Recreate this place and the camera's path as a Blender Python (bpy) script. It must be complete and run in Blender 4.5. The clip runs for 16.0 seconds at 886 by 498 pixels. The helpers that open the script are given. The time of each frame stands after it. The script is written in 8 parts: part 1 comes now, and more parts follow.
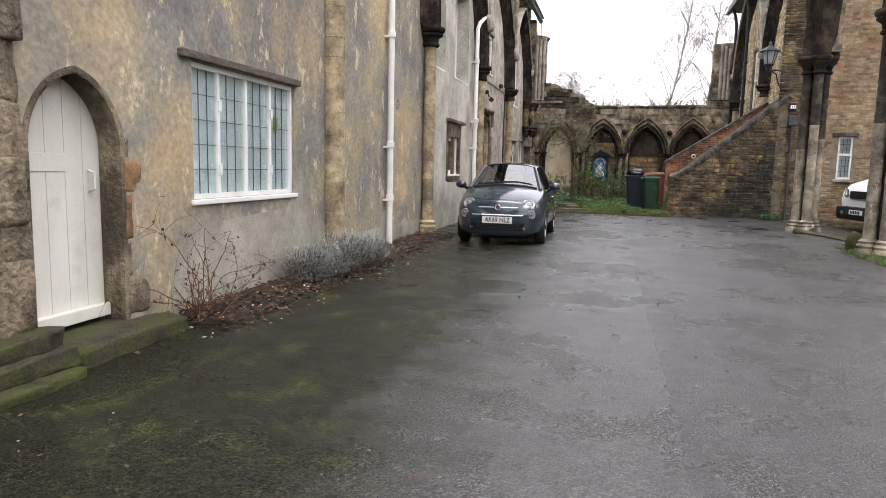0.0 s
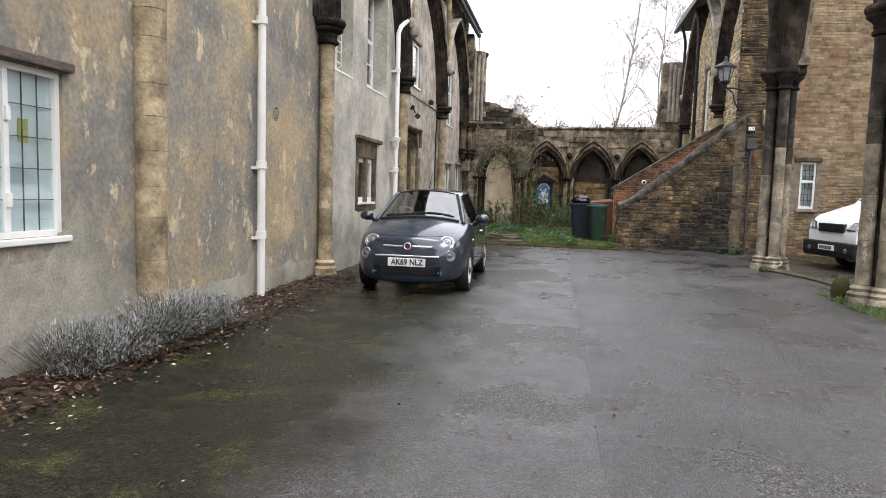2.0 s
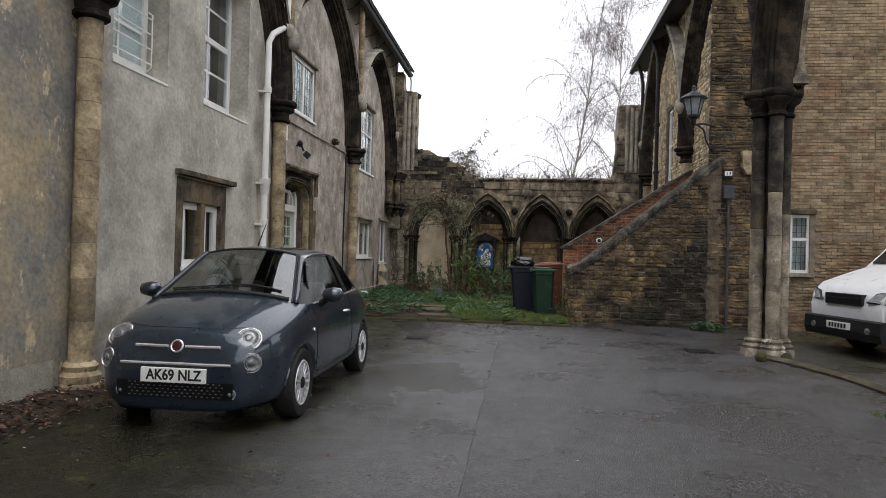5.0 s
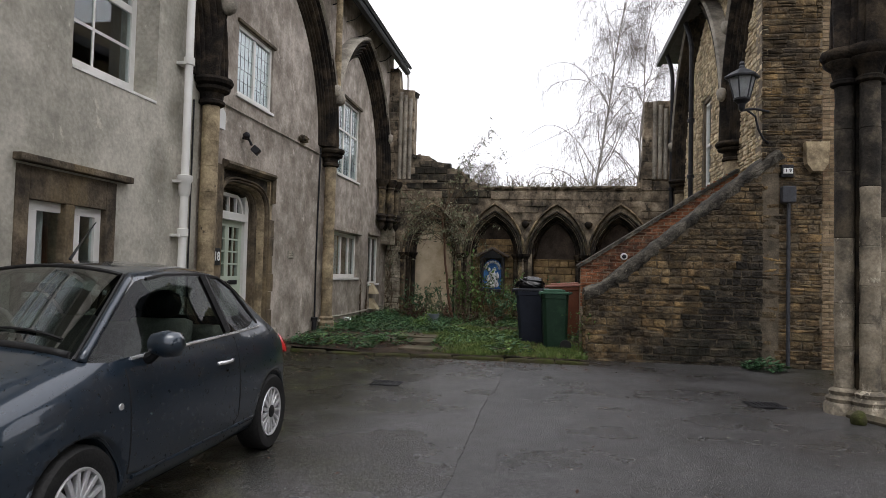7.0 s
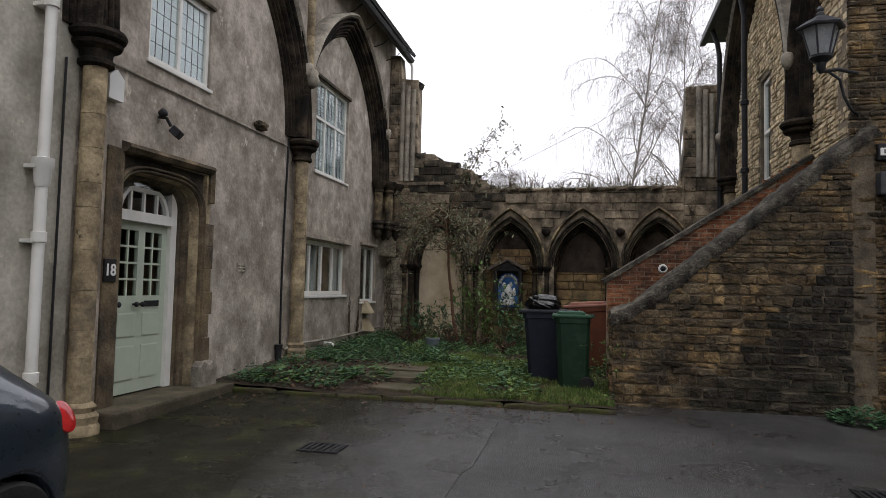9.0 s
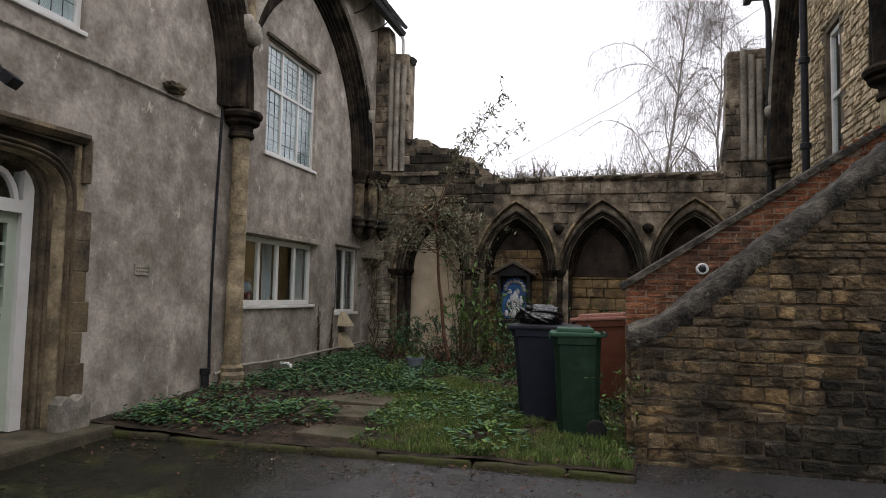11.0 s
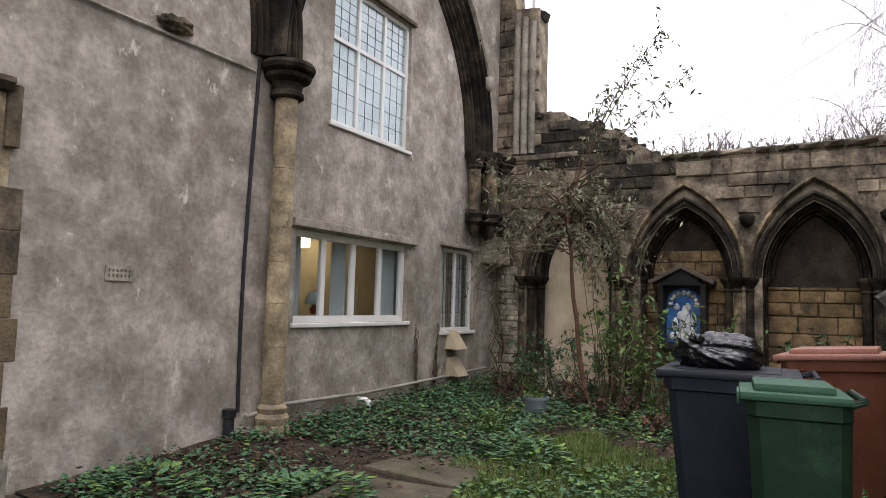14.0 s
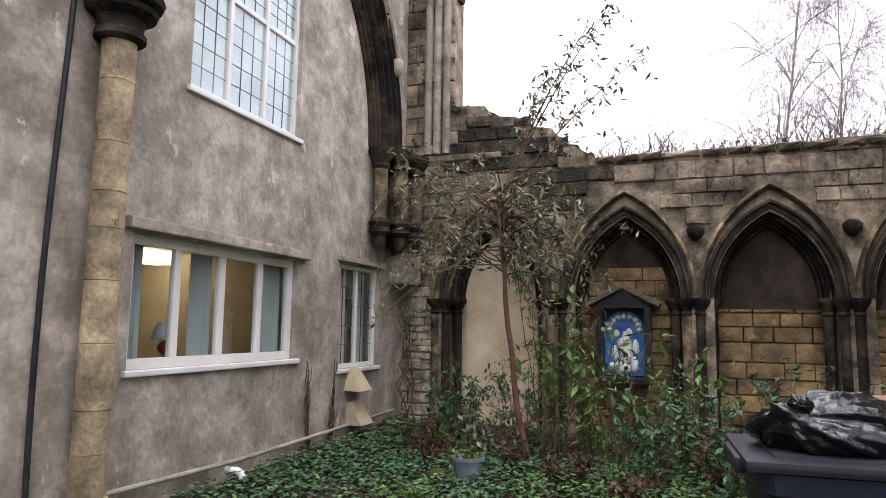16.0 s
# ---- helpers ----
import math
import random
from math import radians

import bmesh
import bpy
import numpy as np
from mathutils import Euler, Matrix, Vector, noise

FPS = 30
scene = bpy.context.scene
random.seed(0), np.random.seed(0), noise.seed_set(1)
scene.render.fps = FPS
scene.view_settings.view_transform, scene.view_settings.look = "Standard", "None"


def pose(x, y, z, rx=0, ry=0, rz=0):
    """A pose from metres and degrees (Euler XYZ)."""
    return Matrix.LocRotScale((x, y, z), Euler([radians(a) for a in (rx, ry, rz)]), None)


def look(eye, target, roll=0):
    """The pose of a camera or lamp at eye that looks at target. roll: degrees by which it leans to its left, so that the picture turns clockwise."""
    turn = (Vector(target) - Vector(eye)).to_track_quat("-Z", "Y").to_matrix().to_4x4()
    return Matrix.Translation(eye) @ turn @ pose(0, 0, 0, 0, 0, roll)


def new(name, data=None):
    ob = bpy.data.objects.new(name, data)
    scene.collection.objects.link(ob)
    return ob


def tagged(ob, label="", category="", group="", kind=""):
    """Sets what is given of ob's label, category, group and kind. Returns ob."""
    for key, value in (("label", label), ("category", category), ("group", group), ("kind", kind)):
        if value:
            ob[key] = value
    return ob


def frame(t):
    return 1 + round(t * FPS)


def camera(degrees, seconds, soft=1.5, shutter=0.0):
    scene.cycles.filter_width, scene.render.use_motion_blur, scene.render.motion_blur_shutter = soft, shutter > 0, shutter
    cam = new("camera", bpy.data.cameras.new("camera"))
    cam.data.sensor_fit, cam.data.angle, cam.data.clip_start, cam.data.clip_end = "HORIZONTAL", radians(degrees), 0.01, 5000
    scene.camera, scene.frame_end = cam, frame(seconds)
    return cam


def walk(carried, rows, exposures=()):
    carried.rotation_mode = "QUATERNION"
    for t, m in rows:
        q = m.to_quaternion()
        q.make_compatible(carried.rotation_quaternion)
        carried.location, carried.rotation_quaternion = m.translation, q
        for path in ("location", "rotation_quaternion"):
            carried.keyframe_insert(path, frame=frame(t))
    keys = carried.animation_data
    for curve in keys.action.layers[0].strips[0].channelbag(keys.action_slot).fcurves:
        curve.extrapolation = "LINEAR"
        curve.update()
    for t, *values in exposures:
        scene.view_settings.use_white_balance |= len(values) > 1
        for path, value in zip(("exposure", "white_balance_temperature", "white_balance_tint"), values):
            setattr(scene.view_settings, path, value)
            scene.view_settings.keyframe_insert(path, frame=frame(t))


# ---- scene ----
cam = camera(67.6, 16.0, soft=0.7)
METRES, EYE, TILT, LEAN, TURN = 19.5, 1.427, 0.0, 0.0, 14.3
ROWS = [
    (0.0, 0.0, 0.0, 0.0, 0.16, -7.1, -1.32),
    (0.5, 0.0088, 0.0326, 0.0003, -0.74, -6.78, -1.46),
    (1.0, 0.0189, 0.0653, 0.0008, -1.78, -6.45, -1.52),
    (1.5, 0.0284, 0.0969, 0.0016, -2.47, -5.67, -1.54),
    (2.0, 0.0388, 0.1306, 0.0034, -4.11, -4.93, -1.63),
    (2.5, 0.0516, 0.163, 0.0041, -4.6, -3.83, -1.57),
    (3.0, 0.0646, 0.1954, 0.0047, -6.03, -2.8, -1.61),
    (3.5, 0.0797, 0.2262, 0.0047, -6.53, -1.94, -1.59),
    (4.0, 0.0922, 0.2562, 0.0044, -6.73, -1.16, -1.58),
    (4.5, 0.1064, 0.2879, 0.0042, -7.05, -0.01, -1.57),
    (5.0, 0.1191, 0.32, 0.0037, -7.12, 0.52, -1.55),
    (7.5, 0.1786, 0.482, 0.0048, -4.9, 2.5, -1.38),
    (8.0, 0.1913, 0.5129, 0.0053, -4.63, 2.75, -1.32),
    (8.5, 0.203, 0.5443, 0.0063, -2.47, 3.0, -1.28),
    (9.0, 0.2139, 0.5753, 0.008, -2.01, 3.29, -1.28),
    (11.5, 0.2685, 0.7264, 0.009, 3.2, 4.19, -1.09),
    (12.0, 0.2793, 0.7537, 0.0107, 5.54, 4.35, -1.12),
    (12.5, 0.2874, 0.7809, 0.012, 5.57, 4.45, -1.13),
    (13.0, 0.2908, 0.8025, 0.0108, 9.84, 4.56, -1.23),
    (13.5, 0.2872, 0.8246, 0.0093, 15.36, 4.59, -1.57),
    (14.0, 0.2791, 0.8483, 0.0108, 15.26, 4.66, -1.61),
    (14.5, 0.2693, 0.8723, 0.0113, 15.38, 4.98, -1.55),
    (15.0, 0.2587, 0.8968, 0.0106, 14.23, 5.26, -1.54),
    (15.5, 0.2523, 0.9192, 0.0119, 9.32, 5.89, -1.13),
    (16.0, 0.2467, 0.9392, 0.0152, 5.61, 6.73, -0.8),
]
EXPOSURES = ((0.0, 1.42, 6500, 12), (1.0, 1.52, 6450, 10), (2.0, 1.45, 6450, 10), (3.0, 1.18, 6350, 9), (4.0, 0.93, 6420, 9), (5.0, 0.66, 6420, 9), (7.5, 0.48, 6500, 10), (9.0, 0.3, 6500, 10), (11.5, 0.38, 6500, 12), (12.5, 0.48, 6500, 13), (13.5, 0.82, 6450, 13), (14.5, 1.25, 6400, 14), (16.0, 1.4, 6350, 15))
walk(cam, [(t, pose(0, 0, EYE, TILT, LEAN, TURN) @ pose(METRES * x, METRES * y, METRES * z, 90 + pitch, roll, yaw)) for t, x, y, z, yaw, pitch, roll in ROWS], exposures=EXPOSURES)

# ---- light ----
world = bpy.data.worlds.new("overcast_sky")
scene.world = world
world.use_nodes = True
wn = world.node_tree
wn.nodes.clear()
SUN_UP, SUN_ROUND = radians(75), radians(158)
sky = wn.nodes.new("ShaderNodeTexSky")
sky.sky_type, sky.sun_disc = "NISHITA", False
sky.sun_elevation, sky.sun_rotation = SUN_UP, SUN_ROUND
sky.dust_density, sky.air_density = 4.0, 1.0
pale = wn.nodes.new("ShaderNodeHueSaturation")
pale.inputs["Saturation"].default_value = 0.12
cloud = wn.nodes.new("ShaderNodeMixRGB")
cloud.inputs["Fac"].default_value = 0.75
cloud.inputs["Color2"].default_value = (9.85, 9.8, 10.5, 1)
back = wn.nodes.new("ShaderNodeBackground")
back.inputs["Strength"].default_value = 0.13
wout = wn.nodes.new("ShaderNodeOutputWorld")
wn.links.new(sky.outputs[0], pale.inputs["Color"])
wn.links.new(pale.outputs[0], cloud.inputs["Color1"])
wn.links.new(cloud.outputs[0], back.inputs["Color"])
wn.links.new(back.outputs[0], wout.inputs["Surface"])
sun = new("sun", bpy.data.lights.new("sun", "SUN"))
sun.data.energy, sun.data.angle, sun.data.color = 0.6, radians(30), (1.0, 0.96, 0.9)
sun.matrix_world = look((2, 1, 20), (0, 6, 0))


# ---- materials ----
def surf(name, cols, scale=3.0, rough=0.85, bump=0.25, fine=60.0, stain=None, stain_scale=0.7, stain_at=0.55, metal=0.0,
         vary=0.0, stretch=(1, 1, 1), island=False, gloss=0.22, coat=0.0, streak=None, bump_dist=0.012, grit=0.45, flake=None, flake_scale=2.6, flake_at=0.57, tones=None):
    """A surface with coarse and fine variation, stains of their own shape and a fine relief, all in metres."""
    m = bpy.data.materials.new(name)
    m.use_nodes = True
    nt = m.node_tree
    nd, lk = nt.nodes, nt.links
    b = nd["Principled BSDF"]
    geo = nd.new("ShaderNodeNewGeometry")
    mp = nd.new("ShaderNodeMapping")
    mp.inputs["Scale"].default_value = stretch
    lk.new(geo.outputs["Position"], mp.inputs["Vector"])
    n1 = nd.new("ShaderNodeTexNoise")
    n1.inputs["Scale"].default_value, n1.inputs["Detail"].default_value, n1.inputs["Roughness"].default_value = scale, 8, 0.65
    lk.new(mp.outputs[0], n1.inputs["Vector"])
    ramp = nd.new("ShaderNodeValToRGB")
    cr = ramp.color_ramp
    while len(cr.elements) < len(cols):
        cr.elements.new(0.5)
    for i, c in enumerate(cols):
        cr.elements[i].position = 0.36 + 0.28 * i / max(1, len(cols) - 1)
        cr.elements[i].color = (*c, 1)
    lk.new(n1.outputs["Fac"], ramp.inputs["Fac"])
    col = ramp.outputs["Color"]
    for spec, sscale, at, squash, soft in ((stain, stain_scale, stain_at, (1, 1, 1), 0.09), (streak, 1.5, 0.56, (1, 1, 0.5), 0.09), (flake, flake_scale, flake_at, (1, 1, 0.6), 0.02)):
        if not spec:
            continue
        mp2 = nd.new("ShaderNodeMapping")
        mp2.inputs["Location"].default_value = (3.3, 7.1, 1.7)
        mp2.inputs["Scale"].default_value = squash
        lk.new(geo.outputs["Position"], mp2.inputs["Vector"])
        n2 = nd.new("ShaderNodeTexNoise")
        n2.inputs["Scale"].default_value, n2.inputs["Detail"].default_value, n2.inputs["Roughness"].default_value = sscale, 9, 0.7
        lk.new(mp2.outputs[0], n2.inputs["Vector"])
        r2 = nd.new("ShaderNodeMapRange")
        r2.inputs["From Min"].default_value, r2.inputs["From Max"].default_value = at - soft * 0.6, at + soft * 1.3
        r2.inputs["To Max"].default_value = 0.85
        lk.new(n2.outputs["Fac"], r2.inputs["Value"])
        mx = nd.new("ShaderNodeMixRGB")
        mx.inputs["Color2"].default_value = (*spec, 1)
        lk.new(r2.outputs[0], mx.inputs["Fac"])
        lk.new(col, mx.inputs["Color1"])
        col = mx.outputs["Color"]
    if tones:
        pick = nd.new("ShaderNodeValToRGB")
        pick.color_ramp.interpolation = "CONSTANT"
        while len(pick.color_ramp.elements) < len(tones):
            pick.color_ramp.elements.new(0.5)
        for i, c in enumerate(tones):
            pick.color_ramp.elements[i].position = i / len(tones)
            pick.color_ramp.elements[i].color = (*c, 1)
        rnd = nd.new("ShaderNodeObjectInfo").outputs["Random"]
        mul = nd.new("ShaderNodeMath")
        mul.operation, mul.inputs[1].default_value = "MULTIPLY", 7.3
        fr = nd.new("ShaderNodeMath")
        fr.operation = "FRACT"
        lk.new(rnd, mul.inputs[0])
        lk.new(mul.outputs[0], fr.inputs[0])
        lk.new(fr.outputs[0], pick.inputs["Fac"])
        tm = nd.new("ShaderNodeMixRGB")
        tm.blend_type, tm.inputs["Fac"].default_value = "MULTIPLY", 1.0
        lk.new(col, tm.inputs["Color1"])
        lk.new(pick.outputs["Color"], tm.inputs["Color2"])
        col = tm.outputs["Color"]
    if vary:
        hsv = nd.new("ShaderNodeHueSaturation")
        mr = nd.new("ShaderNodeMapRange")
        mr.inputs["To Min"].default_value, mr.inputs["To Max"].default_value = 1 - vary, 1 + vary
        if island:
            lk.new(geo.outputs["Random Per Island"], mr.inputs["Value"])
        else:
            oi = nd.new("ShaderNodeObjectInfo")
            lk.new(oi.outputs["Random"], mr.inputs["Value"])
        lk.new(mr.outputs[0], hsv.inputs["Value"])
        lk.new(col, hsv.inputs["Color"])
        col = hsv.outputs["Color"]
    nf = nd.new("ShaderNodeTexNoise")
    nf.inputs["Scale"].default_value, nf.inputs["Detail"].default_value = fine, 5
    lk.new(geo.outputs["Position"], nf.inputs["Vector"])
    grain = nd.new("ShaderNodeMixRGB")
    grain.blend_type, grain.inputs["Fac"].default_value = "OVERLAY", grit
    lk.new(col, grain.inputs["Color1"])
    lk.new(nf.outputs["Fac"], grain.inputs["Color2"])
    lk.new(grain.outputs["Color"], b.inputs["Base Color"])
    rr = nd.new("ShaderNodeMapRange")
    rr.inputs["To Min"].default_value, rr.inputs["To Max"].default_value = max(0.02, rough - 0.12), min(1, rough + 0.12)
    lk.new(n1.outputs["Fac"], rr.inputs["Value"])
    lk.new(rr.outputs[0], b.inputs["Roughness"])
    if bump:
        add = nd.new("ShaderNodeMath")
        lk.new(nf.outputs["Fac"], add.inputs[0])
        lk.new(n1.outputs["Fac"], add.inputs[1])
        bp = nd.new("ShaderNodeBump")
        bp.inputs["Strength"].default_value, bp.inputs["Distance"].default_value = bump, bump_dist
        lk.new(add.outputs[0], bp.inputs["Height"])
        lk.new(bp.outputs[0], b.inputs["Normal"])
    b.inputs["Metallic"].default_value = metal
    b.inputs["Specular IOR Level"].default_value = gloss
    b.inputs["Coat Weight"].default_value = coat
    b.inputs["Coat Roughness"].default_value = 0.04
    return m


def glassy(name, tint=(0.9, 0.95, 0.95), rough=0.01, alpha=0.25, edge=0.8):
    """Thin window glass: mostly clear, with a mirror's sheen."""
    m = bpy.data.materials.new(name)
    m.use_nodes = True
    nd, lk = m.node_tree.nodes, m.node_tree.links
    nd.clear()
    out = nd.new("ShaderNodeOutputMaterial")
    clear = nd.new("ShaderNodeBsdfTransparent")
    clear.inputs["Color"].default_value = (*tint, 1)
    gl = nd.new("ShaderNodeBsdfGlossy")
    gl.inputs["Roughness"].default_value = rough
    lw = nd.new("ShaderNodeLayerWeight")
    lw.inputs["Blend"].default_value = 0.5
    pw = nd.new("ShaderNodeMath")
    pw.operation, pw.inputs[1].default_value = "POWER", 3.5
    mr = nd.new("ShaderNodeMath")
    mr.operation, mr.inputs[1].default_value, mr.inputs[2].default_value, mr.use_clamp = "MULTIPLY_ADD", edge, alpha * 0.25, True
    lk.new(lw.outputs["Facing"], pw.inputs[0])
    lk.new(pw.outputs[0], mr.inputs[0])
    mix = nd.new("ShaderNodeMixShader")
    lk.new(mr.outputs[0], mix.inputs["Fac"])
    lk.new(clear.outputs[0], mix.inputs[1])
    lk.new(gl.outputs[0], mix.inputs[2])
    lk.new(mix.outputs[0], out.inputs["Surface"])
    return m


M = {}
M["plaster_old"] = surf("old ochre and grey plaster", [(0.16, 0.155, 0.142), (0.245, 0.233, 0.203), (0.34, 0.29, 0.205), (0.47, 0.365, 0.225)], 0.85, 0.93, 0.6, 22,
                        stain=(0.165, 0.16, 0.148), stain_scale=0.55, stain_at=0.51, streak=(0.4, 0.3, 0.175), flake=(0.56, 0.46, 0.3), flake_scale=4.6, flake_at=0.588, grit=0.5)
M["plaster_grey"] = surf("grey lime plaster", [(0.3, 0.288, 0.243), (0.44, 0.417, 0.355), (0.58, 0.55, 0.475)], 1.1, 0.93, 0.55, 22, grit=0.34,
                         stain=(0.23, 0.213, 0.17), stain_scale=0.9, stain_at=0.56, flake=(0.6, 0.57, 0.48), flake_scale=4.5, flake_at=0.64, bump_dist=0.012)
M["plaster_brown"] = surf("brown-grey lime plaster", [(0.225, 0.194, 0.16), (0.36, 0.316, 0.268), (0.53, 0.47, 0.41)], 2.6, 0.93, 0.6, 22, grit=0.34,
                          stain=(0.205, 0.172, 0.138), stain_scale=1.1, stain_at=0.56, flake=(0.62, 0.565, 0.49), flake_scale=3.2, flake_at=0.625, bump_dist=0.015)
M["plaster_base"] = surf("pale cement render", [(0.25, 0.235, 0.195), (0.41, 0.38, 0.315)], 2.0, 0.92, 0.3, 50, stain=(0.17, 0.165, 0.13), stain_scale=1.2)
M["cream"] = surf("cream limewash", [(0.56, 0.46, 0.32), (0.74, 0.63, 0.47)], 2.0, 0.92, 0.25, 50, stain=(0.38, 0.28, 0.16))
M["stone_dark"] = surf("soot-blackened limestone", [(0.011, 0.01, 0.0095), (0.027, 0.023, 0.02), (0.085, 0.066, 0.046)], 3.0, 0.95, 0.8, 40, gloss=0.06,
                       stain=(0.015, 0.014, 0.013), stain_scale=1.5, streak=(0.062, 0.047, 0.03))
M["stone_blackened"] = surf("blackened pier limestone", [(0.016, 0.014, 0.012), (0.038, 0.033, 0.027), (0.11, 0.092, 0.068)], 3.0, 0.94, 0.8, 36, stain=(0.02, 0.018, 0.016), stain_scale=1.8, stain_at=0.53, vary=0.25, streak=(0.09, 0.072, 0.048))
M["stone_col"] = surf("weathered yellow limestone", [(0.16, 0.125, 0.08), (0.33, 0.262, 0.166), (0.49, 0.395, 0.25)], 3.5, 0.93, 0.6, 30,
                      stain=(0.12, 0.1, 0.075), stain_scale=1.6, stain_at=0.56, vary=0.2, bump_dist=0.018, flake=(0.075, 0.064, 0.05), flake_scale=6.0, flake_at=0.645)
M["stone_but"] = surf("brown eroded limestone", [(0.045, 0.036, 0.026), (0.14, 0.11, 0.075), (0.29, 0.235, 0.16)], 3.2, 0.95, 1.0, 24, stain=(0.05, 0.045, 0.036), stain_scale=1.8, stain_at=0.52, bump_dist=0.04, stretch=(1, 1, 0.5))
M["orange_stone"] = surf("rust-orange bare stone", [(0.1, 0.062, 0.034), (0.24, 0.14, 0.068), (0.32, 0.22, 0.13)], 4.0, 0.94, 0.8, 30, stain=(0.12, 0.1, 0.08), stain_scale=2.0)
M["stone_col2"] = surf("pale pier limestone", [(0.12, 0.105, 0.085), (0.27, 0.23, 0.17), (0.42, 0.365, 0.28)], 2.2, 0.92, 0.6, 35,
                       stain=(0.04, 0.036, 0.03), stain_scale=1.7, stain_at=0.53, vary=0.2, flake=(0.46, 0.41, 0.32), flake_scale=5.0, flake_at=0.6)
M["stone_pale"] = surf("pale grey limestone", [(0.2, 0.18, 0.15), (0.33, 0.3, 0.25), (0.42, 0.38, 0.31)], 4.0, 0.92, 0.5, 40, stain=(0.10, 0.09, 0.075), stain_scale=1.6, vary=0.15)
M["corner_stone"] = surf("pale weathered corner stone", [(0.2, 0.172, 0.13), (0.38, 0.335, 0.26), (0.52, 0.465, 0.37)], 3.5, 0.93, 0.9, 28, stain=(0.07, 0.06, 0.048), stain_scale=2.0, stain_at=0.55, vary=0.2)
M["ashlar"] = surf("weathered ashlar blocks", [(0.105, 0.083, 0.061), (0.255, 0.206, 0.148), (0.42, 0.348, 0.255)], 3.0, 0.93, 0.9, 26,
                   stain=(0.034, 0.031, 0.026), stain_scale=1.3, stain_at=0.49, vary=0.22, flake=(0.03, 0.028, 0.024), flake_scale=6.0, flake_at=0.6)
M["niche_stone"] = surf("ochre niche blocks", [(0.085, 0.057, 0.03), (0.22, 0.148, 0.072), (0.34, 0.235, 0.115)], 3.0, 0.93, 0.9, 30,
                        stain=(0.055, 0.042, 0.032), stain_scale=1.3, stain_at=0.54, vary=0.25, flake=(0.36, 0.27, 0.15), flake_scale=5.0, flake_at=0.63)
M["niche_dark"] = surf("dark brown niche plaster", [(0.022, 0.017, 0.014), (0.07, 0.052, 0.039)], 2.5, 0.93, 0.4, 40)
M["rubble"] = surf("dark ironstone rubble", [(0.036, 0.03, 0.023), (0.115, 0.088, 0.056), (0.27, 0.198, 0.112)], 3.0, 0.94, 1.0, 26,
                   stain=(0.016, 0.014, 0.012), stain_scale=0.9, stain_at=0.49, vary=0.25, bump_dist=0.03, tones=((1.0, 0.97, 0.93), (1.2, 1.08, 0.86), (0.915, 0.915, 0.878), (1.1, 1.07, 1.0), (1.159, 1.037, 0.878), (1.4, 1.3, 1.12), (1.037, 1.037, 1.037), (1.0, 0.95, 0.9)))
M["rubble_black"] = surf("black rubble", [(0.014, 0.012, 0.01), (0.034, 0.029, 0.023), (0.085, 0.068, 0.046)], 3.5, 0.92, 1.0, 30, vary=0.35, bump_dist=0.03, stain=(0.02, 0.022, 0.014), stain_scale=1.2)
M["rubble_light"] = surf("golden limestone rubble", [(0.3, 0.235, 0.15), (0.52, 0.42, 0.27), (0.66, 0.56, 0.39)], 5, 0.93, 0.6, 30, vary=0.3, island=True, stain=(0.14, 0.115, 0.08), stain_scale=1.3, stain_at=0.64)
M["mortar"] = surf("recessed earthy mortar", [(0.07, 0.058, 0.042), (0.17, 0.138, 0.098)], 6, 0.95, 0.5, 50)
M["brick_red"] = surf("red brick", [(0.12, 0.046, 0.025), (0.25, 0.097, 0.047), (0.33, 0.16, 0.088)], 5, 0.93, 0.8, 40, stain=(0.045, 0.036, 0.03), stain_scale=1.5, stain_at=0.53, vary=0.35, flake=(0.4, 0.31, 0.23), flake_scale=6.0, flake_at=0.62)
M["brick_lime"] = surf("pale lime mortar", [(0.2, 0.155, 0.11), (0.32, 0.255, 0.185)], 6, 0.95, 0.4, 50, stain=(0.08, 0.065, 0.05), stain_scale=1.5)
M["brick_buff"] = surf("buff brick", [(0.142, 0.104, 0.061), (0.248, 0.185, 0.112), (0.319, 0.242, 0.159)], 4, 0.93, 0.5, 50, stain=(0.2, 0.105, 0.06), stain_scale=1.6, stain_at=0.56, vary=0.26)
M["brick_buff_far"] = surf("buff brickwork", [(0.142, 0.104, 0.061), (0.248, 0.185, 0.112), (0.319, 0.242, 0.159)], 4, 0.93, 0.5, 50, stain=(0.2, 0.105, 0.06), stain_scale=1.6, stain_at=0.56, vary=0.3, island=True)
M["brick_mortar"] = surf("lime mortar", [(0.14, 0.112, 0.08), (0.25, 0.205, 0.15)], 6, 0.95, 0.4, 50)
M["coping"] = surf("lichened cement coping", [(0.022, 0.02, 0.017), (0.055, 0.049, 0.04), (0.14, 0.125, 0.1)], 5, 0.94, 1.0, 28, stain=(0.024, 0.024, 0.021), stain_scale=2, flake=(0.16, 0.145, 0.11), flake_scale=9.0, flake_at=0.63, bump_dist=0.03)


